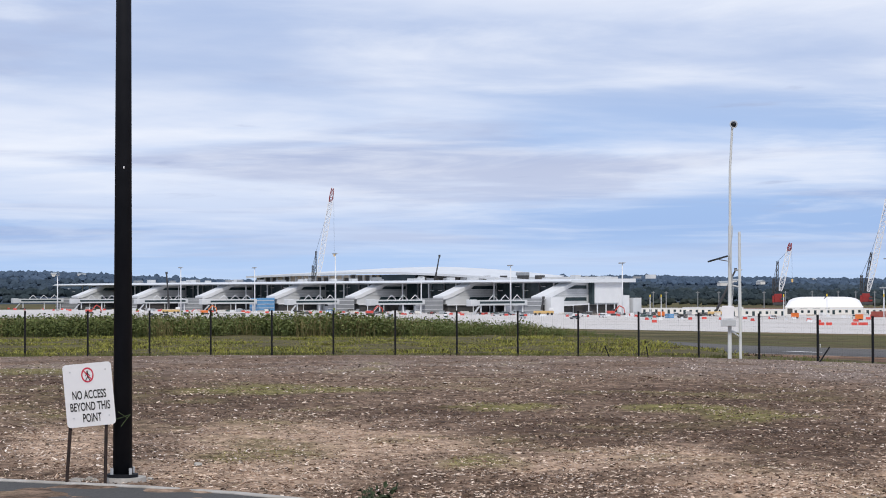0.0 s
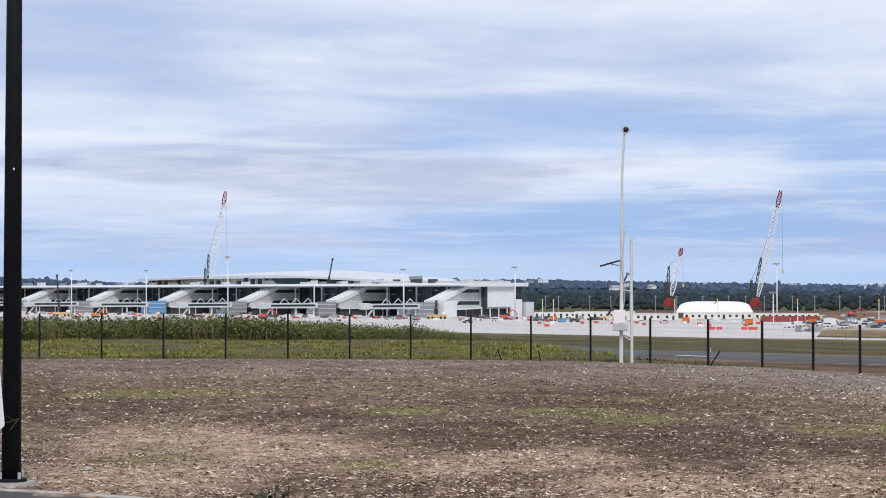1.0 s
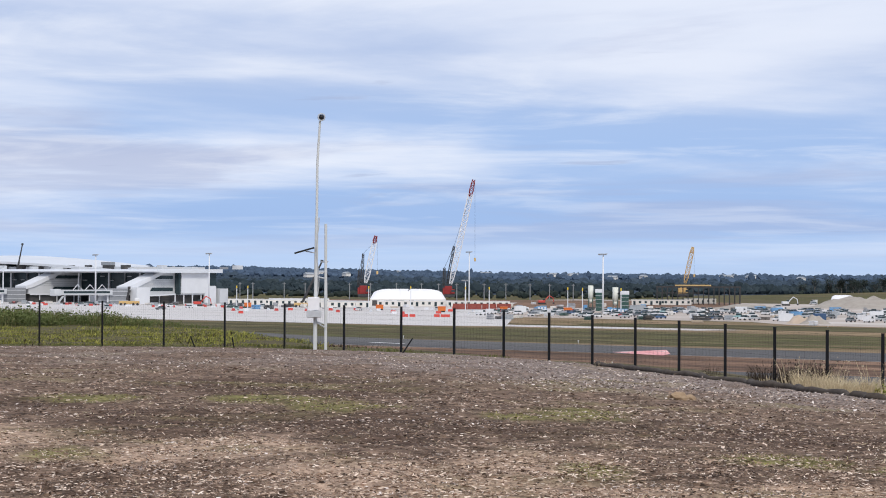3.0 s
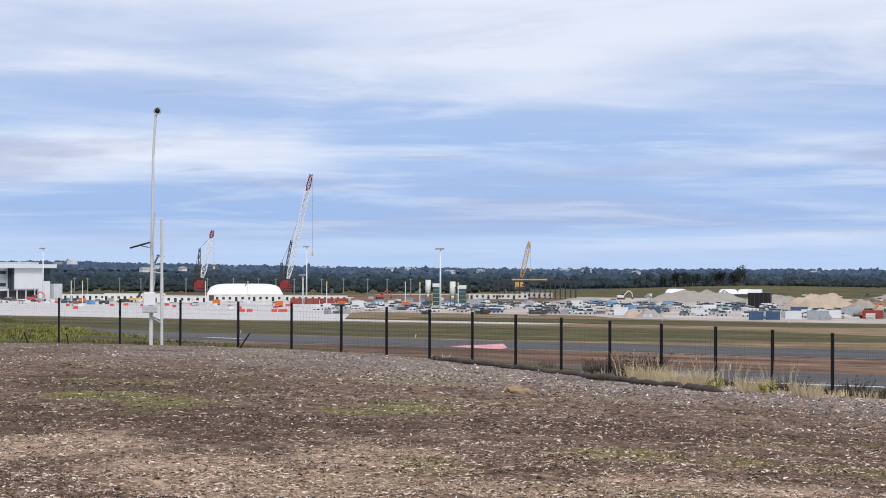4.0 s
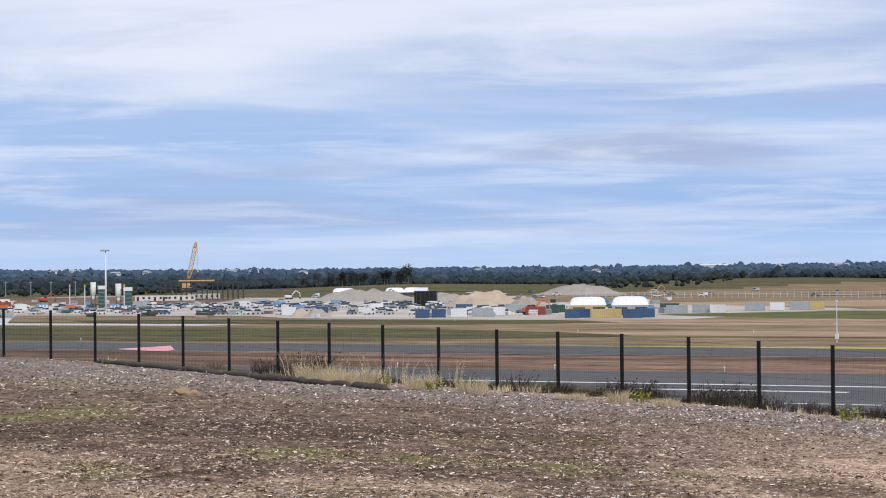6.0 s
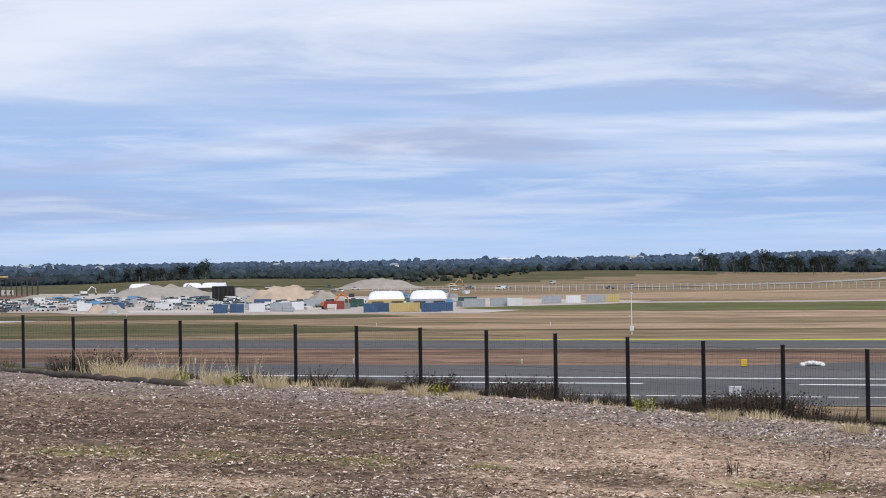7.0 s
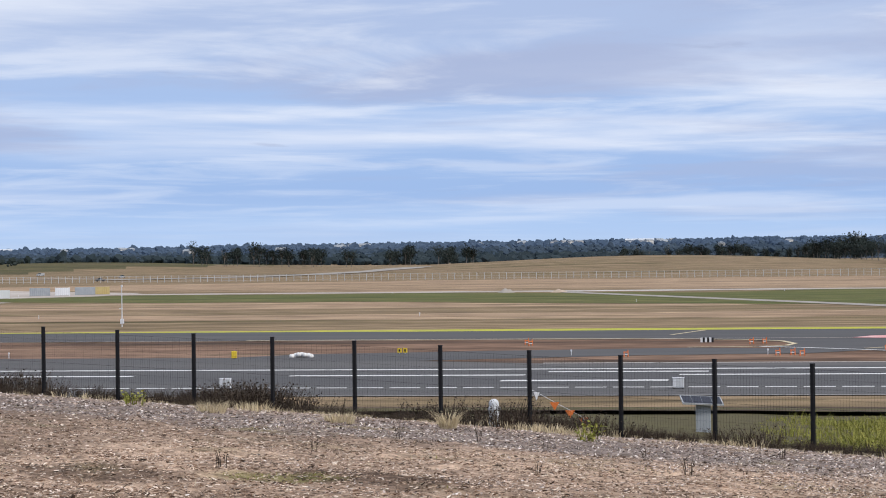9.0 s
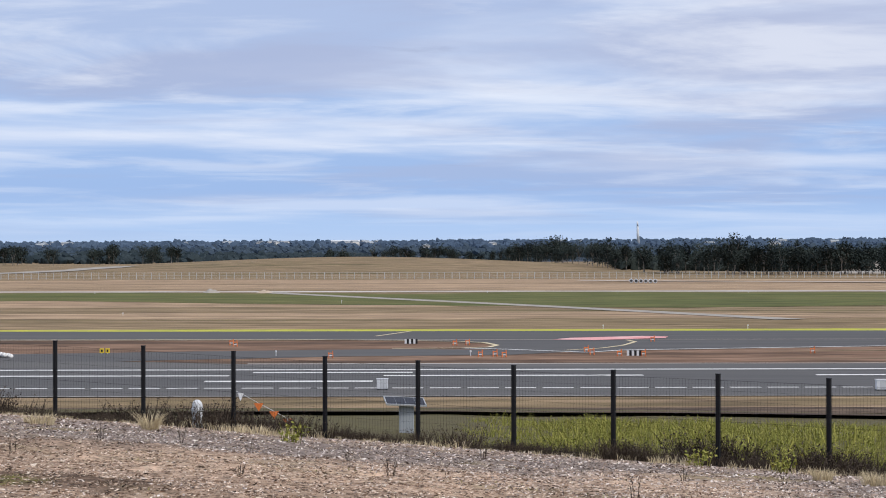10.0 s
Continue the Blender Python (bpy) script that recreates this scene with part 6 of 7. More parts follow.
def build_barriers():
    t = thing("water_barrier", "red water-filled safety barrier on the apron", "barrier", group="safety barriers")
    part("body", prism([(-0.3, 0), (-0.3, 0.25), (-0.12, 0.45), (-0.1, 1.0), (0.1, 1.0), (0.12, 0.45), (0.3, 0.25), (0.3, 0)], -1.0, 1.0), M["red"], t)
    part("cap", box(-0.95, 0.95, -0.1, 0.1, 1.0, 1.06), M["white"], t)
    w = thing("water_barrier", "white water-filled safety barrier on the apron", "barrier", group="safety barriers")
    part("body", prism([(-0.3, 0), (-0.3, 0.25), (-0.12, 0.45), (-0.1, 1.0), (0.1, 1.0), (0.12, 0.45), (0.3, 0.25), (0.3, 0)], -1.0, 1.0), M["white"], w)
    o = thing("skip_bin", "orange steel skip bin on the apron", "skip", group="orange skips")
    part("bin", prism([(-1.2, 0.5), (-1.6, 2.2), (1.6, 2.2), (1.2, 0.5)], -1.6, 1.6), M["orange"], o)
    part("rim", box(-1.7, 1.7, -1.75, 1.75, 2.2, 2.35), M["orange"], o)
    part("skid", box(-1.4, 1.4, -1.0, 1.0, 0, 0.5), M["cranedark"], o)
    b = thing("blue_bin", "blue and white portable toilet block", "toilet block", group="toilet blocks")
    for x in (-1.3, 0, 1.3):
        part("cubicle", box(x - 0.58, x + 0.58, -0.6, 0.6, 0.1, 2.4, bevel=0.05), M["blue"], b)
        part("door", box(x - 0.4, x + 0.4, -0.66, -0.6, 0.2, 2.1), M["white"], b)
    r = random.Random(5)
    spots = []
    for k in range(120):
        az = r.uniform(-11.8, 5.5)
        n = r.uniform(640, 690)
        d = n / math.cos(radians(51.7 - az))
        spots.append((0 if r.random() < 0.62 else 1, spot(az, d, FLOOR + 0.06, r.uniform(0, 180))))
    for az in (10.25, 10.45, 11.12, 11.3, 11.4):
        for j in range(1):
            spots.append((0, spot(az + 0.05 * j, 735, FLOOR + 0.06, -az)))
    for k in range(46):
        az = r.uniform(5.5, 15)
        spots.append((r.choice([0, 1, 1]), spot(az, r.uniform(790, 960), FLOOR + 0.06, r.uniform(0, 180))))
    for az, d in ((5.95, 960), (9.55, 900), (11.25, 850), (12.95, 850), (14.7, 830)):
        spots.append((2, spot(az, d, FLOOR + 0.06, -az)))
    for az, d in ((16.2, 800), (15.9, 815), (14.0, 860), (-3.1, 1090)):
        spots.append((3, spot(az, d, FLOOR + 0.06, -az)))
    scatter_copies([t, w, o, b], spots)


build_barriers()


def build_poles():
    t = thing("marker_pole", "white pole with a yellow lamp head", "pole", group="yellow topped poles")
    part("shaft", rod((0, 0, 0), (0, 0, 9), 0.2, 0.16, 8), M["white"], t)
    part("head", box(-0.22, 0.22, -0.22, 0.22, 9, 10.2, bevel=0.08), M["yellow"], t)
    part("arm", rod((-0.3, 0, 9.2), (-1.4, 0, 7.8), 0.3, 0.1, 6), M["cranedark"], t)
    scatter_copies([t], [(0, spot(az, d, FLOOR + 0.05, -az)) for az, d in ((5.65, 930), (5.95, 925), (9.25, 940), (12.55, 900), (11.9, 905), (14.7, 890), (15.1, 830), (16.15, 815), (10.4, 960))])
    p = thing("power_pole", "grey timber power pole among the scrub", "power pole", group="power poles")
    part("shaft", rod((0, 0, 0), (0, 0, 11), 0.35, 0.28, 8), M["midgrey"], p)
    part("crossarm", box(-1.2, 1.2, -0.15, 0.15, 10.0, 10.3), M["midgrey"], p)
    r = random.Random(2)
    scatter_copies([p], [(0, spot(5.6 + 0.62 * k + r.uniform(-0.15, 0.15), 1420 + r.uniform(-60, 60), FLOOR, 0)) for k in range(16)])


build_poles()


def build_clutter():
    """Low stacks of materials: one thing each."""
    r = random.Random(77)
    mats = [M["hut"], M["white"], M["contgrey"], M["midgrey"], M["shade"], M["timber"], M["blue"], M["contgreen"], M["hut"], M["paledirt"], M["contgrey"], M["white"], M["midgrey"], M["shade"]]
    names = ["white", "white", "grey", "grey", "dark", "timber", "blue", "green", "cream", "tan", "grey", "white", "grey", "dark"]
    protos = []
    for k, m in enumerate(mats):
        t = thing("material_stack", "low %s stack of building materials" % names[k], "material stack", group="stacks of materials")
        L, h = r.uniform(0.8, 3.0), r.uniform(0.6, 1.9)
        for j in range(3):
            part("layer", box(-L + r.uniform(0, 0.4), L - r.uniform(0, 0.4), -1.2, 1.2, h * j / 3 + 0.05, h * (j + 1) / 3 - 0.04), m, t)
        part("bearer", box(-L * 0.8, L * 0.8, -1.0, 1.0, 0, 0.05), M["timber"], t)
        protos.append(t)
    spots = []
    for k in range(205):
        az = r.uniform(12.5, 31)
        d = r.uniform(625, 1000) + (60 if az < 18 else 0)
        spots.append((r.randrange(len(mats)), spot(az, d, FLOOR + 0.05, r.uniform(0, 180))))
    for k in range(60):
        az = r.uniform(-10, 6)
        n = r.uniform(660, 715)
        spots.append((r.randrange(len(mats)), spot(az, n / math.cos(radians(51.7 - az)), FLOOR + 0.06, r.uniform(0, 180))))
    for k in range(40):
        az = r.uniform(5.5, 14)
        spots.append((r.randrange(len(mats)), spot(az, r.uniform(900, 1150), FLOOR + 0.06, r.uniform(0, 180))))
    scatter_copies(protos, spots)


build_clutter()


def excavator(az, d, label, colour, lift=0.0):
    z = ground_z(d * math.sin(radians(az)), d * math.cos(radians(az)))
    t = thing("excavator", label, "excavator", spot(az, d, z + lift, -az + 15), group="excavators")
    for y in (-1.2, 1.2):
        part("track", box(-2, 2, y - 0.3, y + 0.3, 0, 0.9, bevel=0.2), M["cranedark"], t)
    part("house", box(-2.2, 1.4, -1.3, 1.3, 1.0, 2.3, bevel=0.15), colour, t)
    part("cab", box(0.2, 1.5, -1.3, -0.2, 2.3, 3.2, bevel=0.15), M["glass"], t)
    part("boom", bm_rod(rod((1.2, 0, 1.8), (4.0, 0, 4.8), 0.3, 0.25, 4), (4.0, 0, 4.8), (6.2, 0, 3.6), 0.25, 0.2, 4), colour, t)
    part("arm", rod((6.2, 0, 3.6), (6.6, 0, 1.0), 0.22, 0.18, 4), colour, t)
    part("bucket", box(6.0, 7.0, -0.6, 0.6, 0.3, 1.2, bevel=0.2), M["cranedark"], t)


for az, d, c, lab in ((30.6, 1300, M["craneyellow"], "yellow excavator on the far heap"), (26.0, 1020, M["craneyellow"], "yellow excavator behind the heap"), (23.2, 1200, M["contgreen"], "green excavator by the far shelters"), (27.2, 660, M["orange"], "orange excavator among the containers"), (-2.0, 1060, M["red"], "red excavator on the apron"), (-6.5, 1120, M["orange"], "orange excavator on the apron"), (4.6, 1010, M["red"], "red excavator near the gates"), (-9.6, 1200, M["red"], "red excavator on the apron"), (20.6, 1150, M["cranewhite"], "pale excavator on the broad heap"), (14.0, 1150, M["red"], "red excavator in the far yard")):
    excavator(az, d, lab, c)

# ---- runway markings and small airfield things ----
def marking(name, u0, u1, n0, n1, label, material=None, z=0.09):
    return sheet(name, [(u0, n0), (u1, n0), (u1, n1), (u0, n1)], z, material or M["paint"], label, "marking")


marking("edge_line", -620, 380, 227.2, 228.8, "white runway edge line")
for u0, u1 in ((-200, -62), (-45, -20), (-4, 23), (41, 120)):
    marking("runway_stripe", u0, u1, 216.3, 217.9, "white runway stripe")
marking("runway_stripe", -18, -1, 222.0, 223.6, "white runway stripe")
marking("runway_stripe", -21.6, -4.9, 206.8, 208.8, "broad white runway stripe")
for k in range(130):
    u = -230 + 3.55 * k
    marking("dash", u, u + 2.95, 197.0, 197.9, "white runway dash")
marking("joint_line", -600, 380, 186.2, 186.7, "pale runway edge seam", M["kerb"])
marking("joint_line", -330, 400, 304.5, 305.2, "pale taxiway edge seam", M["paledirt"])
marking("joint_line", -20, 400, 239.5, 240.6, "pale runway shoulder seam", M["paledirt"])
M["darkdirt"] = streaks("dark_turned_dirt", [(0.32, (0.05, 0.036, 0.029)), (0.5, (0.095, 0.068, 0.052)), (0.68, (0.16, 0.115, 0.082))], 0.3, 0.05)
sheet("dirt_strip", wavy(-260, 300, 166.5, 173, 1.2, 8, 21), 0.05, M["darkdirt"], "dark turned dirt strip before the runway", "dirt")


def hill_strip(name, pts, half, material, label):
    """A track laid over rising ground; pts are bearings and distances."""
    V, F = [], []
    P = [polar(az, d, 0.35) for az, d in pts]
    fine = []
    for a, b in zip(P, P[1:]):
        for k in range(10):
            fine.append(a.lerp(b, k / 10))
    fine.append(P[-1])
    for i, p in enumerate(fine):
        t = (fine[min(i + 1, len(fine) - 1)] - fine[max(i - 1, 0)]).normalized()
        s = Vector((-t.y, t.x, 0)).normalized() * half * (0.8 + 0.4 * noise.noise(p * 0.02))
        for q in (p + s, p - s):
            V.append((q.x, q.y, ground_z(q.x, q.y) + 0.3))
    for i in range(len(fine) - 1):
        F.append((2 * i, 2 * i + 1, 2 * i + 3, 2 * i + 2))
    tagged(raw(name, V, F, material), label, "track", kind="structure")


hill_strip("hill_track", [(35.0, 1120), (38.0, 1160), (40.5, 1230), (42.5, 1330), (43.5, 1400)], 17, M["moundgrey"], "grey graded track on the hillside")
hill_strip("hill_track", [(28.0, 1150), (31.0, 1200), (35.0, 1210)], 10, M["paledirt"], "pale graded track on the hillside")
hill_strip("dirt_bank", [(38.0, 162), (46.0, 158), (54.0, 156), (60.0, 156), (67.0, 158)], 9, M["darkdirt"], "dark turned dirt bank at the foot of the slope")
hill_strip("bare_slope", [(22.0, 1450), (25.0, 1420), (28.0, 1400)], 16, M["green"], "green slope before the woods")
hill_strip("bare_slope", [(56.0, 900), (60.0, 880), (66.0, 860)], 9, M["paledirt"], "pale dirt bank on the airfield")


def painted_curve(name, pts, half, material, label):
    bm = bmesh.new()
    rows = []
    for i, (u, n) in enumerate(pts):
        a, b = pts[max(i - 1, 0)], pts[min(i + 1, len(pts) - 1)]
        t = Vector((b[0] - a[0], b[1] - a[1], 0)).normalized()
        s = Vector((-t.y, t.x, 0)) * half
        rows.append((bm.verts.new(Vector((u, n, 0.1)) + s), bm.verts.new(Vector((u, n, 0.1)) - s)))
    for p, q in zip(rows, rows[1:]):
        bm.faces.new((p[0], p[1], q[1], q[0]))
    bmesh.ops.recalc_face_normals(bm, faces=bm.faces[:])
    solo(name, bm, material, label, "marking", AF, kind="structure")


M["yellowpaint"] = mat("yellow_line_paint", (0.68, 0.60, 0.42), (0.6, 0.5, 0.32), None, s1=0.8)
painted_curve("taxi_line", [(-70, 306.5), (-18.8, 306.4), (-3.9, 303), (5.5, 298.9), (8.8, 294.9), (10.3, 286.7), (9, 281.1), (5.1, 278.5), (-4, 277.5)], 0.4, M["yellowpaint"], "faded yellow taxiway curve")
painted_curve("taxi_line", [(5.1, 278.5), (11.3, 274.6), (21, 266), (26.2, 272), (41.4, 276.6), (62.8, 282.8), (130, 292), (300, 300)], 0.45, M["paint"], "pale taxiway edge line")
painted_curve("service_road", [(-46, 655), (-43, 642), (-10, 572), (27, 493), (50, 440), (69.5, 393)], 3.6, M["moundgrey"], "narrow grey service road crossing the grass")
painted_curve("taxi_line", [(29.7, 302.5), (30.3, 296.7), (27.5, 285.6), (23.8, 277.5), (18.6, 271.7)], 0.3, M["yellowpaint"], "faded yellow taxiway curve")
painted_curve("taxi_line", [(-7, 318), (-2, 336)], 0.3, M["yellowpaint"], "faded yellow taxiway line")
sheet("closure_marker", [(19, 304), (25, 302), (36, 309), (37, 314), (33, 316), (22, 310)], 0.12, M["pink"], "flat faded red closure sheet on the taxiway", "marker")
sheet("closure_marker", [(-222.4, 308.5), (-214, 304), (-206.4, 301.4), (-210, 309), (-222.7, 326.3), (-222.6, 317)], 0.12, M["pink"], "flat faded red closure sheet on the taxiway", "marker")
sheet("closure_marker", [(-292, 318.6), (-281, 317), (-281, 318.6), (-290, 320.4)], 0.12, M["paint"], "flat white closure sheet on the taxiway", "marker")


def build_small_things():
    t = thing("equipment_cabinet", "white equipment cabinet standing on the runway edge", "cabinet", group="white cabinets")
    part("cabinet_body", box(-0.52, 0.52, -0.3, 0.3, 0.15, 1.05, bevel=0.03), M["white"], t)
    part("lid", box(-0.56, 0.56, -0.34, 0.34, 1.05, 1.1), M["signwhite"], t)
    part("cabinet_door", box(-0.2, 0.45, -0.32, -0.3, 0.25, 0.95), M["band"], t)
    for x in (-0.4, 0.4):
        part("skid", box(x - 0.1, x + 0.1, -0.35, 0.35, 0, 0.15), M["cranedark"], t)
    y = thing("yellow_marker", "yellow plastic airfield marker", "marker", group="yellow markers")
    part("marker_body", box(-0.32, 0.32, -0.2, 0.2, 0.1, 1.0, bevel=0.05), M["yellow"], y)
    part("stem", box(-0.06, 0.06, -0.06, 0.06, 0, 0.1), M["cranedark"], y)
    s = thing("taxi_sign", "small yellow taxiway sign with black bars", "sign")
    for x in (-0.36, 0.36):
        p = part("sign_face", box(x - 0.28, x + 0.28, -0.1, 0.1, 0.2, 0.8, bevel=0.03), M["yellow"], s)
        part("bar", box(x - 0.1, x + 0.1, -0.115, -0.1, 0.35, 0.65), M["ink"], p)
        part("sign_leg", box(x - 0.05, x + 0.05, -0.05, 0.05, 0, 0.25), M["steel"], s)
    b = thing("barricade", "orange and white airfield barricade", "barricade", group="barricades on the dirt")
    for z in (0.3, 0.58):
        part("plank", box(-0.32, 0.32, -0.04, 0.04, z - 0.05, z + 0.05), M["orange"] if z > 0.5 else M["white"], b)
    for x in (-0.26, 0.26):
        part("barricade_leg", prism([(-0.2, 0), (-0.03, 0.68), (0.03, 0.68), (0.2, 0)], x - 0.03, x + 0.03), M["orange"], b)
    part("lamp", box(0.2, 0.3, -0.05, 0.05, 0.68, 0.85), M["orange"], b)
    c = thing("marker_board", "black and white striped marker board", "marker board")
    for k in range(6):
        part("stripe", box(-0.9 + 0.3 * k, -0.6 + 0.3 * k, -0.08, 0.08, 0.1, 0.75), M["ink"] if k % 2 else M["white"], c)
    e = thing("edge_light", "small white airfield edge light on a stem", "edge light", group="edge lights")
    part("stem", rod((0, 0, 0), (0, 0, 0.5), 0.05, 0.05, 6), M["white"], e)
    part("lens", rod((0, 0, 0.5), (0, 0, 0.72), 0.12, 0.09, 8), M["white"], e)
    spots = [(0, field(-47, 196.5)), (0, field(-3.7, 195.5)), (0, field(42.5, 193)), (1, field(-59.6, 254)), (2, field(-40, 264))]
    for az, d in ((52.6, 287), (52.95, 288), (53.3, 256), (53.7, 257), (53.95, 255), (56.2, 268), (56.35, 262), (57.1, 258), (57.75, 258), (46.5, 290), (46.6, 286), (49.2, 254), (62.3, 268), (58.0, 300)):
        spots.append((3, spot(az, d, FLOOR + 0.05, -az + 20)))
    spots += [(4, spot(51.4, 290, FLOOR + 0.06, -51)), (4, spot(57.5, 257, FLOOR + 0.06, -57))]
    r = random.Random(31)
    for k in range(26):
        spots.append((5, field(-330 + 24 * k, r.choice([183, 258, 300, 346]), 0.05)))
    for k in range(14):
        spots.append((5, field(-300 + 40 * k, r.choice([420, 520, 640]), 0.05)))
    scatter_copies([t, y, s, b, c, e], spots)

    heap_ = thing("sandbag_heap", "low heap of pale sandbags by the runway", "sandbags", field(-51.5, 256))
    for k in range(7):
        part("sandbag", bm_blob(bmesh.new(), (-1.2 + 0.4 * k, 0.2 * (k % 2), 0.2 + 0.2 * math.sin(k * 0.52)), (0.38, 0.4, 0.3), 2, 0.3, k), M["paint"], heap_, smooth=True)

    w = thing("wind_mast", "thin white frangible mast on the grass", "mast", spot(35.48, 385, FLOOR))
    part("shaft", rod((0, 0, 0), (0, 0, 7.3), 0.11, 0.07, 8), M["white"], w)
    part("cross_piece", box(-0.5, 0.1, -0.06, 0.06, 3.3, 3.45), M["white"], w)
    part("foot_box", box(-0.3, 0.3, -0.3, 0.3, 0.6, 1.5, bevel=0.04), M["white"], w)
    part("tip", box(-0.15, 0.15, -0.15, 0.15, 7.3, 7.7, bevel=0.04), M["white"], w)


build_small_things()


PANEL = pose(0, -0.02, 1.05, 13, 3, 8)


def build_slope_things():
    p = Vector((50.5 * math.sin(radians(45.6)), 50.5 * math.cos(radians(45.6)), EYE - 4.08))
    h = thing("marker_post", "squat white marker post behind the fence", "marker post", Matrix.Translation(p) @ pose(0, 0, 0, 0, 0, -45))
    part("post_body", rod((0, 0, min(-0.3, ground_z(p.x, p.y) - p.z - 0.1)), (0, 0, 0.40), 0.13, 0.125, 12), M["white"], h)
    part("collar", rod((0, 0, 0.26), (0, 0, 0.31), 0.15, 0.15, 12), M["band"], h)
    bm = bmesh.new()
    bmesh.ops.create_uvsphere(bm, u_segments=12, v_segments=8, radius=0.125, matrix=Matrix.Translation((0, 0, 0.40)))
    part("domed_cap", bm, M["white"], h, smooth=True)
    p = polar(51.25, 70)
    s = thing("solar_unit", "tilted solar panel on a grey cabinet", "solar panel", Matrix.Translation(p) @ pose(0, 0, 0, 0, 0, -51))
    part("cabinet_body", box(-0.2, 0.3, -0.2, 0.25, -0.2, 0.98, bevel=0.02), M["contgrey"], s)
    pan = part("panel", box(-0.66, 0.66, -0.42, 0.42, -0.02, 0.02, PANEL), M["panel"], s)
    fr = bmesh.new()
    for a in ((-0.68, 0.68, -0.45, -0.42), (-0.68, 0.68, 0.42, 0.45), (-0.68, -0.65, -0.42, 0.42), (0.65, 0.68, -0.42, 0.42)):
        bm_box(fr, a[0], a[1], a[2], a[3], -0.025, 0.03, PANEL)
    part("panel_frame", fr, M["steel"], pan)
    for k in range(3):
        x = -0.33 + 0.33 * k
        part("cell_line", box(x - 0.003, x + 0.003, -0.42, 0.42, 0.02, 0.024, PANEL), M["band"], pan)
    f = thing("bunting", "string of orange pennants on thin stakes", "bunting", Matrix.Translation((0, 0, 0)))
    pts = [Vector((56 * math.sin(radians(a)), 56 * math.cos(radians(a)), EYE + h)) for a, h in ((46.55, -3.68), (46.77, -3.78), (47.26, -4.05), (47.68, -4.27), (48.05, -4.47))]
    bm = bmesh.new()
    for a, b in zip(pts, pts[1:]):
        bm_rod(bm, a, b, 0.006, 0.006, 4)
    part("cord", bm, M["white"], f)
    for k, q in enumerate(pts[1:]):
        bm = bmesh.new()
        d = Vector((math.cos(0.85), -math.sin(0.85), 0)) * (0.13 if k else 0.08)
        o = Vector((0.003, 0.003, 0))
        a = [bm.verts.new(v + s) for s in (o, -o) for v in (q - d, q + d, q + Vector((0, 0, -0.22)))]
        bm.faces.new(a[:3])
        bm.faces.new(a[3:][::-1])
        for i in range(3):
            bm.faces.new((a[i], a[3 + i], a[3 + (i + 1) % 3], a[(i + 1) % 3]))
        part("pennant", bm, M["orange"] if k else M["signwhite"], f)
    for q in (pts[0], pts[-1]):
        part("stake", rod((q.x, q.y, ground_z(q.x, q.y) - 0.1), q, 0.012, 0.012, 5), M["white"], f)


build_slope_things()


# ---- far fence, trees, woods ----
def build_far_fence():
    f = thing("far_fence", "pale chain fence across the far airfield", "fence", AF)
    me = finish(rod((0, 0, -1), (0, 0, 3.2), 0.12, 0.12, 6), "post", M["band"])
    pts = []
    for k in range(205):
        u = -420 + 3.5 * k
        n = 975 + 20 * smooth01((u - 60) / 150)
        w = AF @ Vector((u, n, 0))
        z = ground_z(w.x, w.y) - FLOOR
        pts.append((u, n, z))
        ob = new("post", me)
        ob.parent = f
        ob.location = (u, n, z)
    V, F = [], []
    for z0, r in ((0.6, 0.03), (1.8, 0.025), (3.0, 0.04)):
        for a, b in zip(pts, pts[1:]):
            k = len(V)
            V += [(a[0], a[1], a[2] + z0 - r), (a[0], a[1], a[2] + z0 + r), (b[0], b[1], b[2] + z0 + r), (b[0], b[1], b[2] + z0 - r)]
            F.append((k, k + 1, k + 2, k + 3))
    me = bpy.data.meshes.new("rail_wire")
    me.from_pydata(V, [], F)
    me.materials.append(M["band"])
    ob = new("rail_wire", me)
    ob.parent = f


build_far_fence()

M["bark"] = mat("pale_gum_bark", (0.13, 0.115, 0.105), (0.26, 0.235, 0.215), None, s1=0.8)
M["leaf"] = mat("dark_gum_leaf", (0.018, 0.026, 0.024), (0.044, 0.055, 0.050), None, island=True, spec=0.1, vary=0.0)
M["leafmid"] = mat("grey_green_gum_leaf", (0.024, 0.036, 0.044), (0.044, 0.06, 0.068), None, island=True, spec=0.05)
# these two leaf colours carry distance haze, bluer and paler further off
M["leaffar"] = mat("haze_tinted_far_leaf", (0.062, 0.094, 0.145), (0.080, 0.116, 0.172), None, island=True, spec=0.05)
M["leafhaze"] = mat("haze_tinted_gum_leaf", (0.042, 0.063, 0.090), (0.060, 0.084, 0.112), None, island=True, spec=0.05)


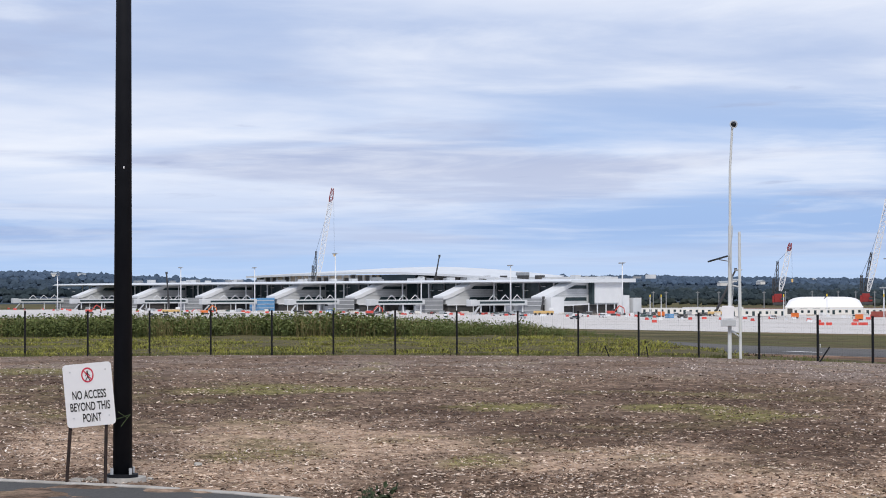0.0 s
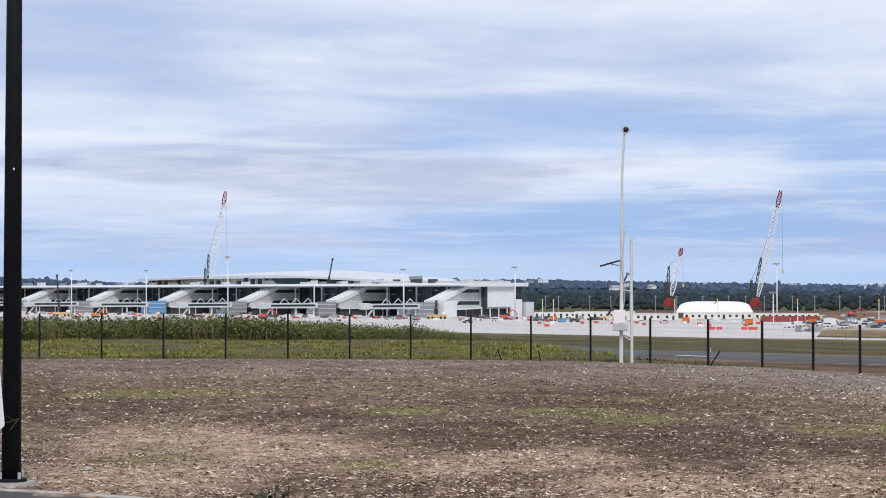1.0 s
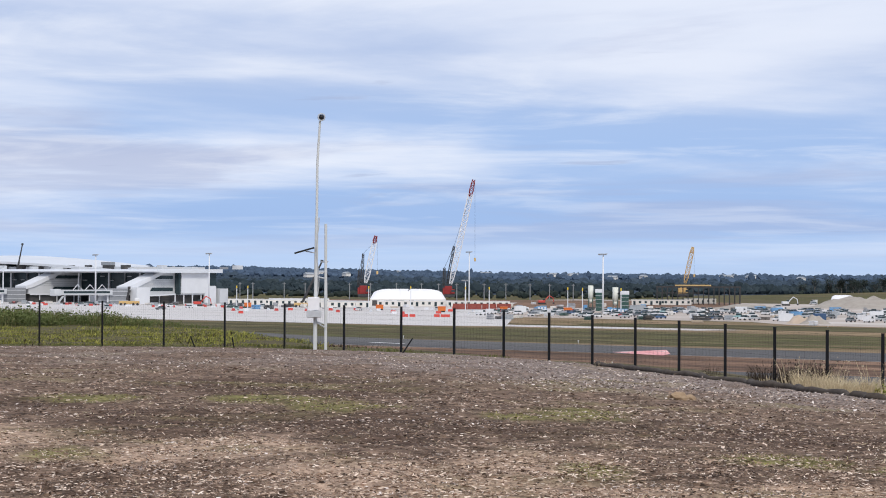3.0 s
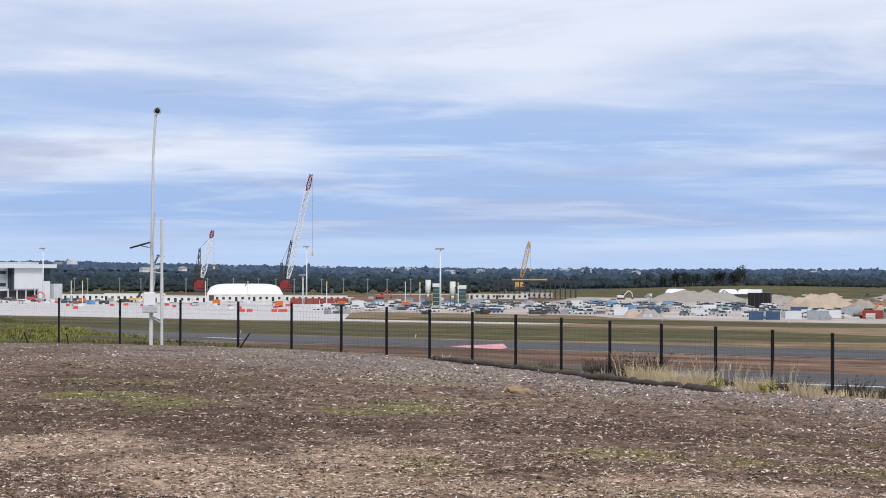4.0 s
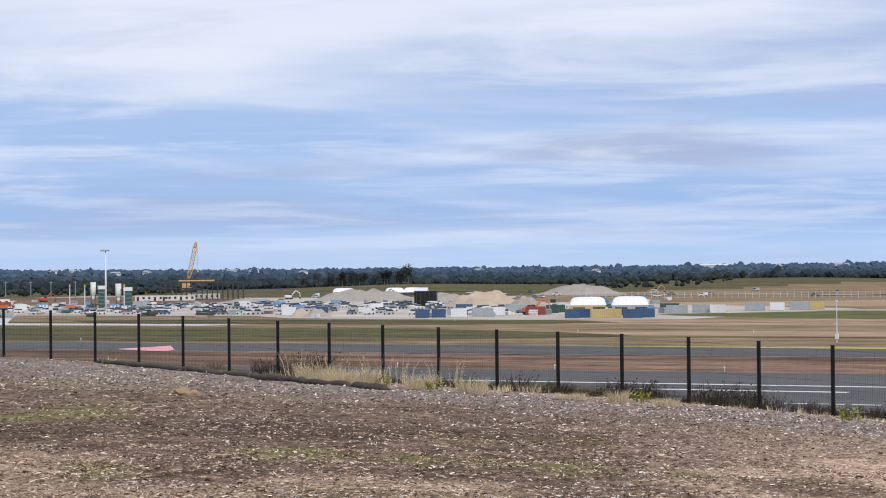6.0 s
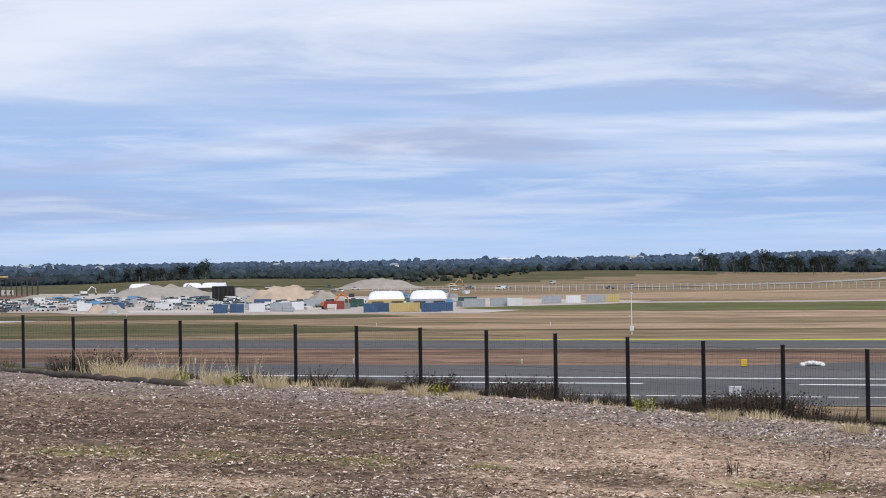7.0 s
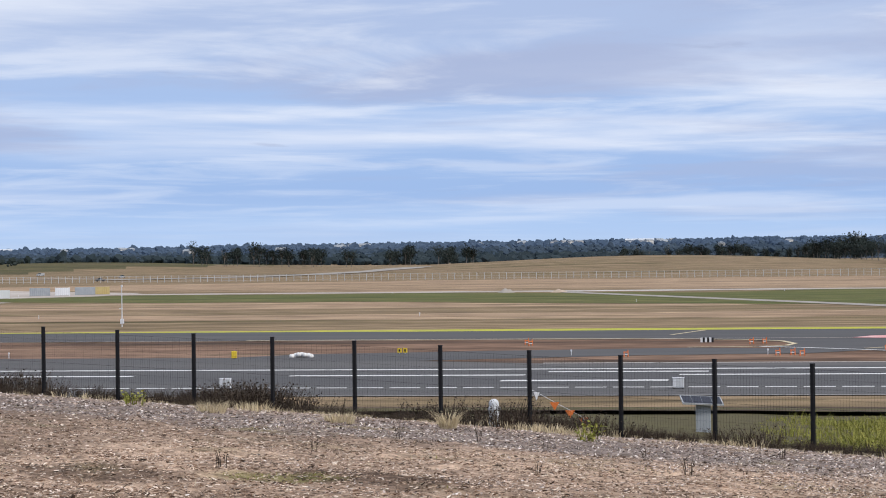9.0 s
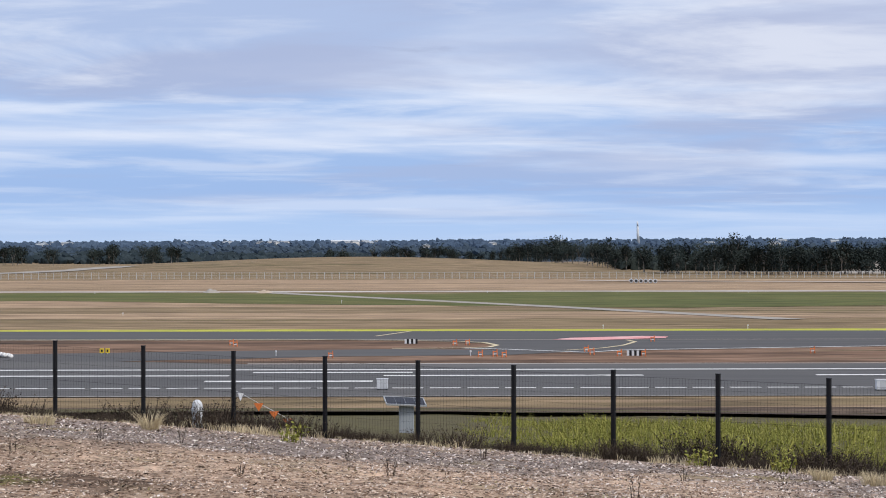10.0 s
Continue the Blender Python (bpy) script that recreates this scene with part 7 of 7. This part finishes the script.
def tree_proto(seed, h, crown_w, bare, cards=650):
    r = random.Random(seed)
    t = thing("gum_tree", "tall dark gum tree in the tree line", "tree", group="gum trees")
    bm = bmesh.new()
    tips = []
    fork = h * r.uniform(0.28, 0.42)
    bm_rod(bm, (0, 0, -1), (0.2, 0, fork), 0.3, 0.22, 7)
    for k in range(6):
        a = 6.283 * k / 6 + r.uniform(-0.4, 0.4)
        rr = crown_w * r.uniform(0.25, 0.5)
        q = Vector((0.2, 0, fork * r.uniform(0.8, 1.1)))
        e = Vector((math.cos(a) * rr, math.sin(a) * rr, h * r.uniform(0.62, 0.93)))
        mid = q.lerp(e, 0.5) + Vector((r.uniform(-0.5, 0.5), r.uniform(-0.5, 0.5), 0.6))
        bm_rod(bm, q, mid, 0.2, 0.14, 5)
        bm_rod(bm, mid, e, 0.14, 0.05, 5)
        tips += [e, mid.lerp(e, 0.6), mid, Vector((e.x * 0.8, e.y * 0.8, h * r.uniform(0.25, 0.5)))]
    tips.append(Vector((0.2, 0, h * 0.95)))
    part("trunk", bm, M["bark"], t)
    V, F = [], []
    n = cards if not bare else cards // 4
    for k in range(n):
        c = r.choice(tips)
        s = crown_w * r.uniform(0.1, 0.24)
        p = c + Vector((r.gauss(0, s), r.gauss(0, s), r.gauss(0, s * 0.75)))
        p.z = max(p.z, h * 0.15)
        a = Vector((r.uniform(-1, 1), r.uniform(-1, 1), r.uniform(-1, 1))).normalized()
        b = a.orthogonal().normalized()
        w = r.uniform(0.25, 0.65)
        i = len(V)
        V += [tuple(p - a * w - b * w * 0.6), tuple(p + a * w - b * w * 0.6), tuple(p + a * w * 0.8 + b * w * 0.7), tuple(p - a * w * 0.7 + b * w * 0.6)]
        F.append((i, i + 1, i + 2, i + 3))
    me = bpy.data.meshes.new("crown")
    me.from_pydata(V, [], F)
    me.materials.append(M["leaf"])
    ob = new("crown", me)
    ob.parent = t
    return t


def plant_trees():
    r = random.Random(9)
    protos = [tree_proto(k, h, w, bare) for k, (h, w, bare) in enumerate(((17, 9, False), (20, 10, False), (15, 8.5, False), (18, 7, False), (13, 9, False), (19, 7, True)))]
    spots = []

    def put(az, d, k=None, s=1.0):
        x, y = d * math.sin(radians(az)), d * math.cos(radians(az))
        m = pose(x, y, ground_z(x, y) - 0.3, 0, 0, r.uniform(0, 360)) @ Matrix.Diagonal((s, s, s * r.uniform(0.9, 1.1), 1))
        spots.append((r.choices(range(6), (4, 3, 4, 4, 4, 3.0))[0] if k is None else k, m))

    for k in range(200):
        az = r.uniform(54.2, 67.5)
        f = smooth01((az - 54) / 5)
        put(az, r.uniform(1120, 1210) + 480 * (1 - f), None, r.uniform(0.72, 1.02))
    for k in range(46):
        az = r.uniform(48.8, 55.5)
        put(az, r.uniform(1750, 1950), None, r.uniform(0.6, 0.95))
    for c, n, w in ((38.3, 5, 0.35), (39.3, 4, 0.3), (39.9, 3, 0.2), (40.7, 6, 0.4), (41.6, 2, 0.15), (42.9, 3, 0.2), (43.4, 4, 0.25), (44.4, 6, 0.35), (45.0, 3, 0.2), (37.6, 3, 0.2)):
        for k in range(n):
            put(c + r.uniform(-w, w), r.uniform(1600, 1680), None, r.uniform(0.7, 0.95))
    for k in range(24):
        put(r.uniform(21.0, 24.0), r.uniform(1750, 1850), None, r.uniform(0.6, 0.9))
    # scattered trees copied with their own size
    bpy.context.view_layer.update()
    used = set()
    for i, m in spots:
        if i not in used:
            used.add(i)
            protos[i].matrix_world = m
        else:
            s = m.to_scale()
            o = copy_thing(protos[i], m @ Matrix.Diagonal((1 / s.x, 1 / s.y, 1 / s.z, 1)))
            o.scale = s


plant_trees()


def build_woods():
    """Far woodland canopy on the hills, beyond counting."""
    r = np.random.RandomState(6)
    t = (1 + 5 ** 0.5) / 2
    base = np.array([(-1, t, 0), (1, t, 0), (-1, -t, 0), (1, -t, 0), (0, -1, t), (0, 1, t), (0, -1, -t), (0, 1, -t), (t, 0, -1), (t, 0, 1), (-t, 0, -1), (-t, 0, 1)]) / math.sqrt(1 + t * t)
    tri = np.array([(0, 11, 5), (0, 5, 1), (0, 1, 7), (0, 7, 10), (0, 10, 11), (1, 5, 9), (5, 11, 4), (11, 10, 2), (10, 7, 6), (7, 1, 8), (3, 9, 4), (3, 4, 2), (3, 2, 6), (3, 6, 8), (3, 8, 9), (4, 9, 5), (2, 4, 11), (6, 2, 10), (8, 6, 7), (9, 8, 1)])

    def canopy(name, n, az0, az1, d0, d1, r0, r1, material, label, dens=None):
        V, F, count = [], [], 0
        while count < n:
            az = r.uniform(az0, az1)
            d = math.sqrt(r.uniform(d0 * d0, d1 * d1))
            x, y = d * math.sin(math.radians(az)), d * math.cos(math.radians(az))
            if dens and noise.noise(Vector((x * 0.004, y * 0.004, 3))) < dens:
                n -= 1
                continue
            s = r.uniform(r0, r1)
            z = ground_z(x, y)
            tall = r.uniform(0.75, 1.1) * (1.3 if r.random_sample() < 0.04 else 1.0)
            v = base * (1 + r.uniform(-0.35, 0.35, (12, 1)))
            v = v * np.array((s * r.uniform(0.8, 1.3), s, s * tall)) + np.array((x, y, z + s * tall * 0.75))
            V.append(v)
            F.append(tri + 12 * count)
            count += 1
        me = bpy.data.meshes.new(name)
        me.from_pydata(np.concatenate(V).tolist(), [], np.concatenate(F).tolist())
        me.materials.append(material)
        tagged(new(name, me), label, "woods", kind="stuff")

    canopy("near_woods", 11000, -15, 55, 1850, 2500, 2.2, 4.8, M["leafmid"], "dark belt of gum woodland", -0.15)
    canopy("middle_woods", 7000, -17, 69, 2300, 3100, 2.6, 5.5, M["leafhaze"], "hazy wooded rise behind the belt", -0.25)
    # canopies from here back take the colour with haze painted in
    canopy("far_woods", 10500, -17, 69, 3000, 4750, 3.0, 6.5, M["leaffar"], "wooded hills in the distance, haze-tinted blue-grey", -0.35)
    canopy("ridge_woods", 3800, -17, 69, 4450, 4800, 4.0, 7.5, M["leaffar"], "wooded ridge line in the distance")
    canopy("scrub", 900, 5, 36, 1500, 1800, 1.2, 3.2, M["leaf"], "low dark scrub beyond the yard", 0.05)
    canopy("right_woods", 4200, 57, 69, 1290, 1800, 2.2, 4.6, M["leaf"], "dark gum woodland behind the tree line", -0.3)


build_woods()


def build_houses():
    h = thing("house", "pale distant house among the trees", "house", group="distant houses")
    part("wall", box(-7, 7, -4, 4, 0, 4.4), M["hut"], h)
    part("roof", prism([(-4.6, 4.4), (0, 6.8), (4.6, 4.4)], -7.5, 7.5), M["contgrey"], h)
    w = thing("warehouse", "long white distant warehouse on the hill", "warehouse", group="distant warehouses")
    part("wall", box(-26, 26, -12, 12, 0, 8), M["band"], w)
    part("roof", prism([(-12.5, 8), (0, 10.5), (12.5, 8)], -26.5, 26.5), M["roof"], w)
    for k in range(5):
        part("bay_door", box(-22 + 10 * k, -17 + 10 * k, -12.1, -12, 0, 5), M["midgrey"], w)
    r = random.Random(14)
    spots = []
    for k in range(40):
        az, d = r.uniform(-12, 66), r.uniform(2900, 4000)
        x, y = d * math.sin(radians(az)), d * math.cos(radians(az))
        spots.append((0, spot(az, d, ground_z(x, y) + 3.5, r.uniform(0, 180))))
    for az, d in ((32.2, 3900), (49.6, 3800)):
        x, y = d * math.sin(radians(az)), d * math.cos(radians(az))
        spots.append((1, spot(az, d, ground_z(x, y) + 1, -az)))
    for c, n in ((46.6, 7), (47.6, 5), (50.2, 4), (35.5, 4), (19.3, 5), (14.6, 4), (41.8, 4)):
        for k in range(n):
            az, d = c + r.uniform(-0.4, 0.4), r.uniform(3500, 3900)
            x, y = d * math.sin(radians(az)), d * math.cos(radians(az))
            spots.append((0, spot(az, d, ground_z(x, y) + 4, r.uniform(0, 180))))
    scatter_copies([h, w], spots)


build_houses()


def build_far_mast():
    p = polar(57.6, 3600)
    t = thing("radio_tower", "pale distant tower rising above the trees", "tower", Matrix.Translation(p))
    part("shaft", rod((1.5, 0, -2), (-1.0, 0, 34), 3.0, 1.8, 10), M["band"], t, smooth=True)
    part("head", rod((-1.0, 0, 34), (-1.6, 0, 42), 1.8, 1.2, 10), M["white"], t, smooth=True)


build_far_mast()


def build_pipe_row():
    """White pipe sections lying side by side by the far track."""
    t = thing("pipe_section", "white concrete pipe section, bore as a dark disc", "pipe", group="pipes by the far track")
    part("barrel", rod((0, -1.6, 0.9), (0, 1.6, 0.9), 0.85, 0.85, 14), M["white"], t)
    # the barrel is solid; a dark disc paints the shade of its inside
    part("bore", rod((0, -1.63, 0.9), (0, -1.6, 0.9), 0.55, 0.55, 14), M["shade"], t)
    scatter_copies([t], [(0, spot(57.42 + 0.13 * k, 848 - 2 * k, FLOOR + 0.05, -57)) for k in range(6)])


build_pipe_row()
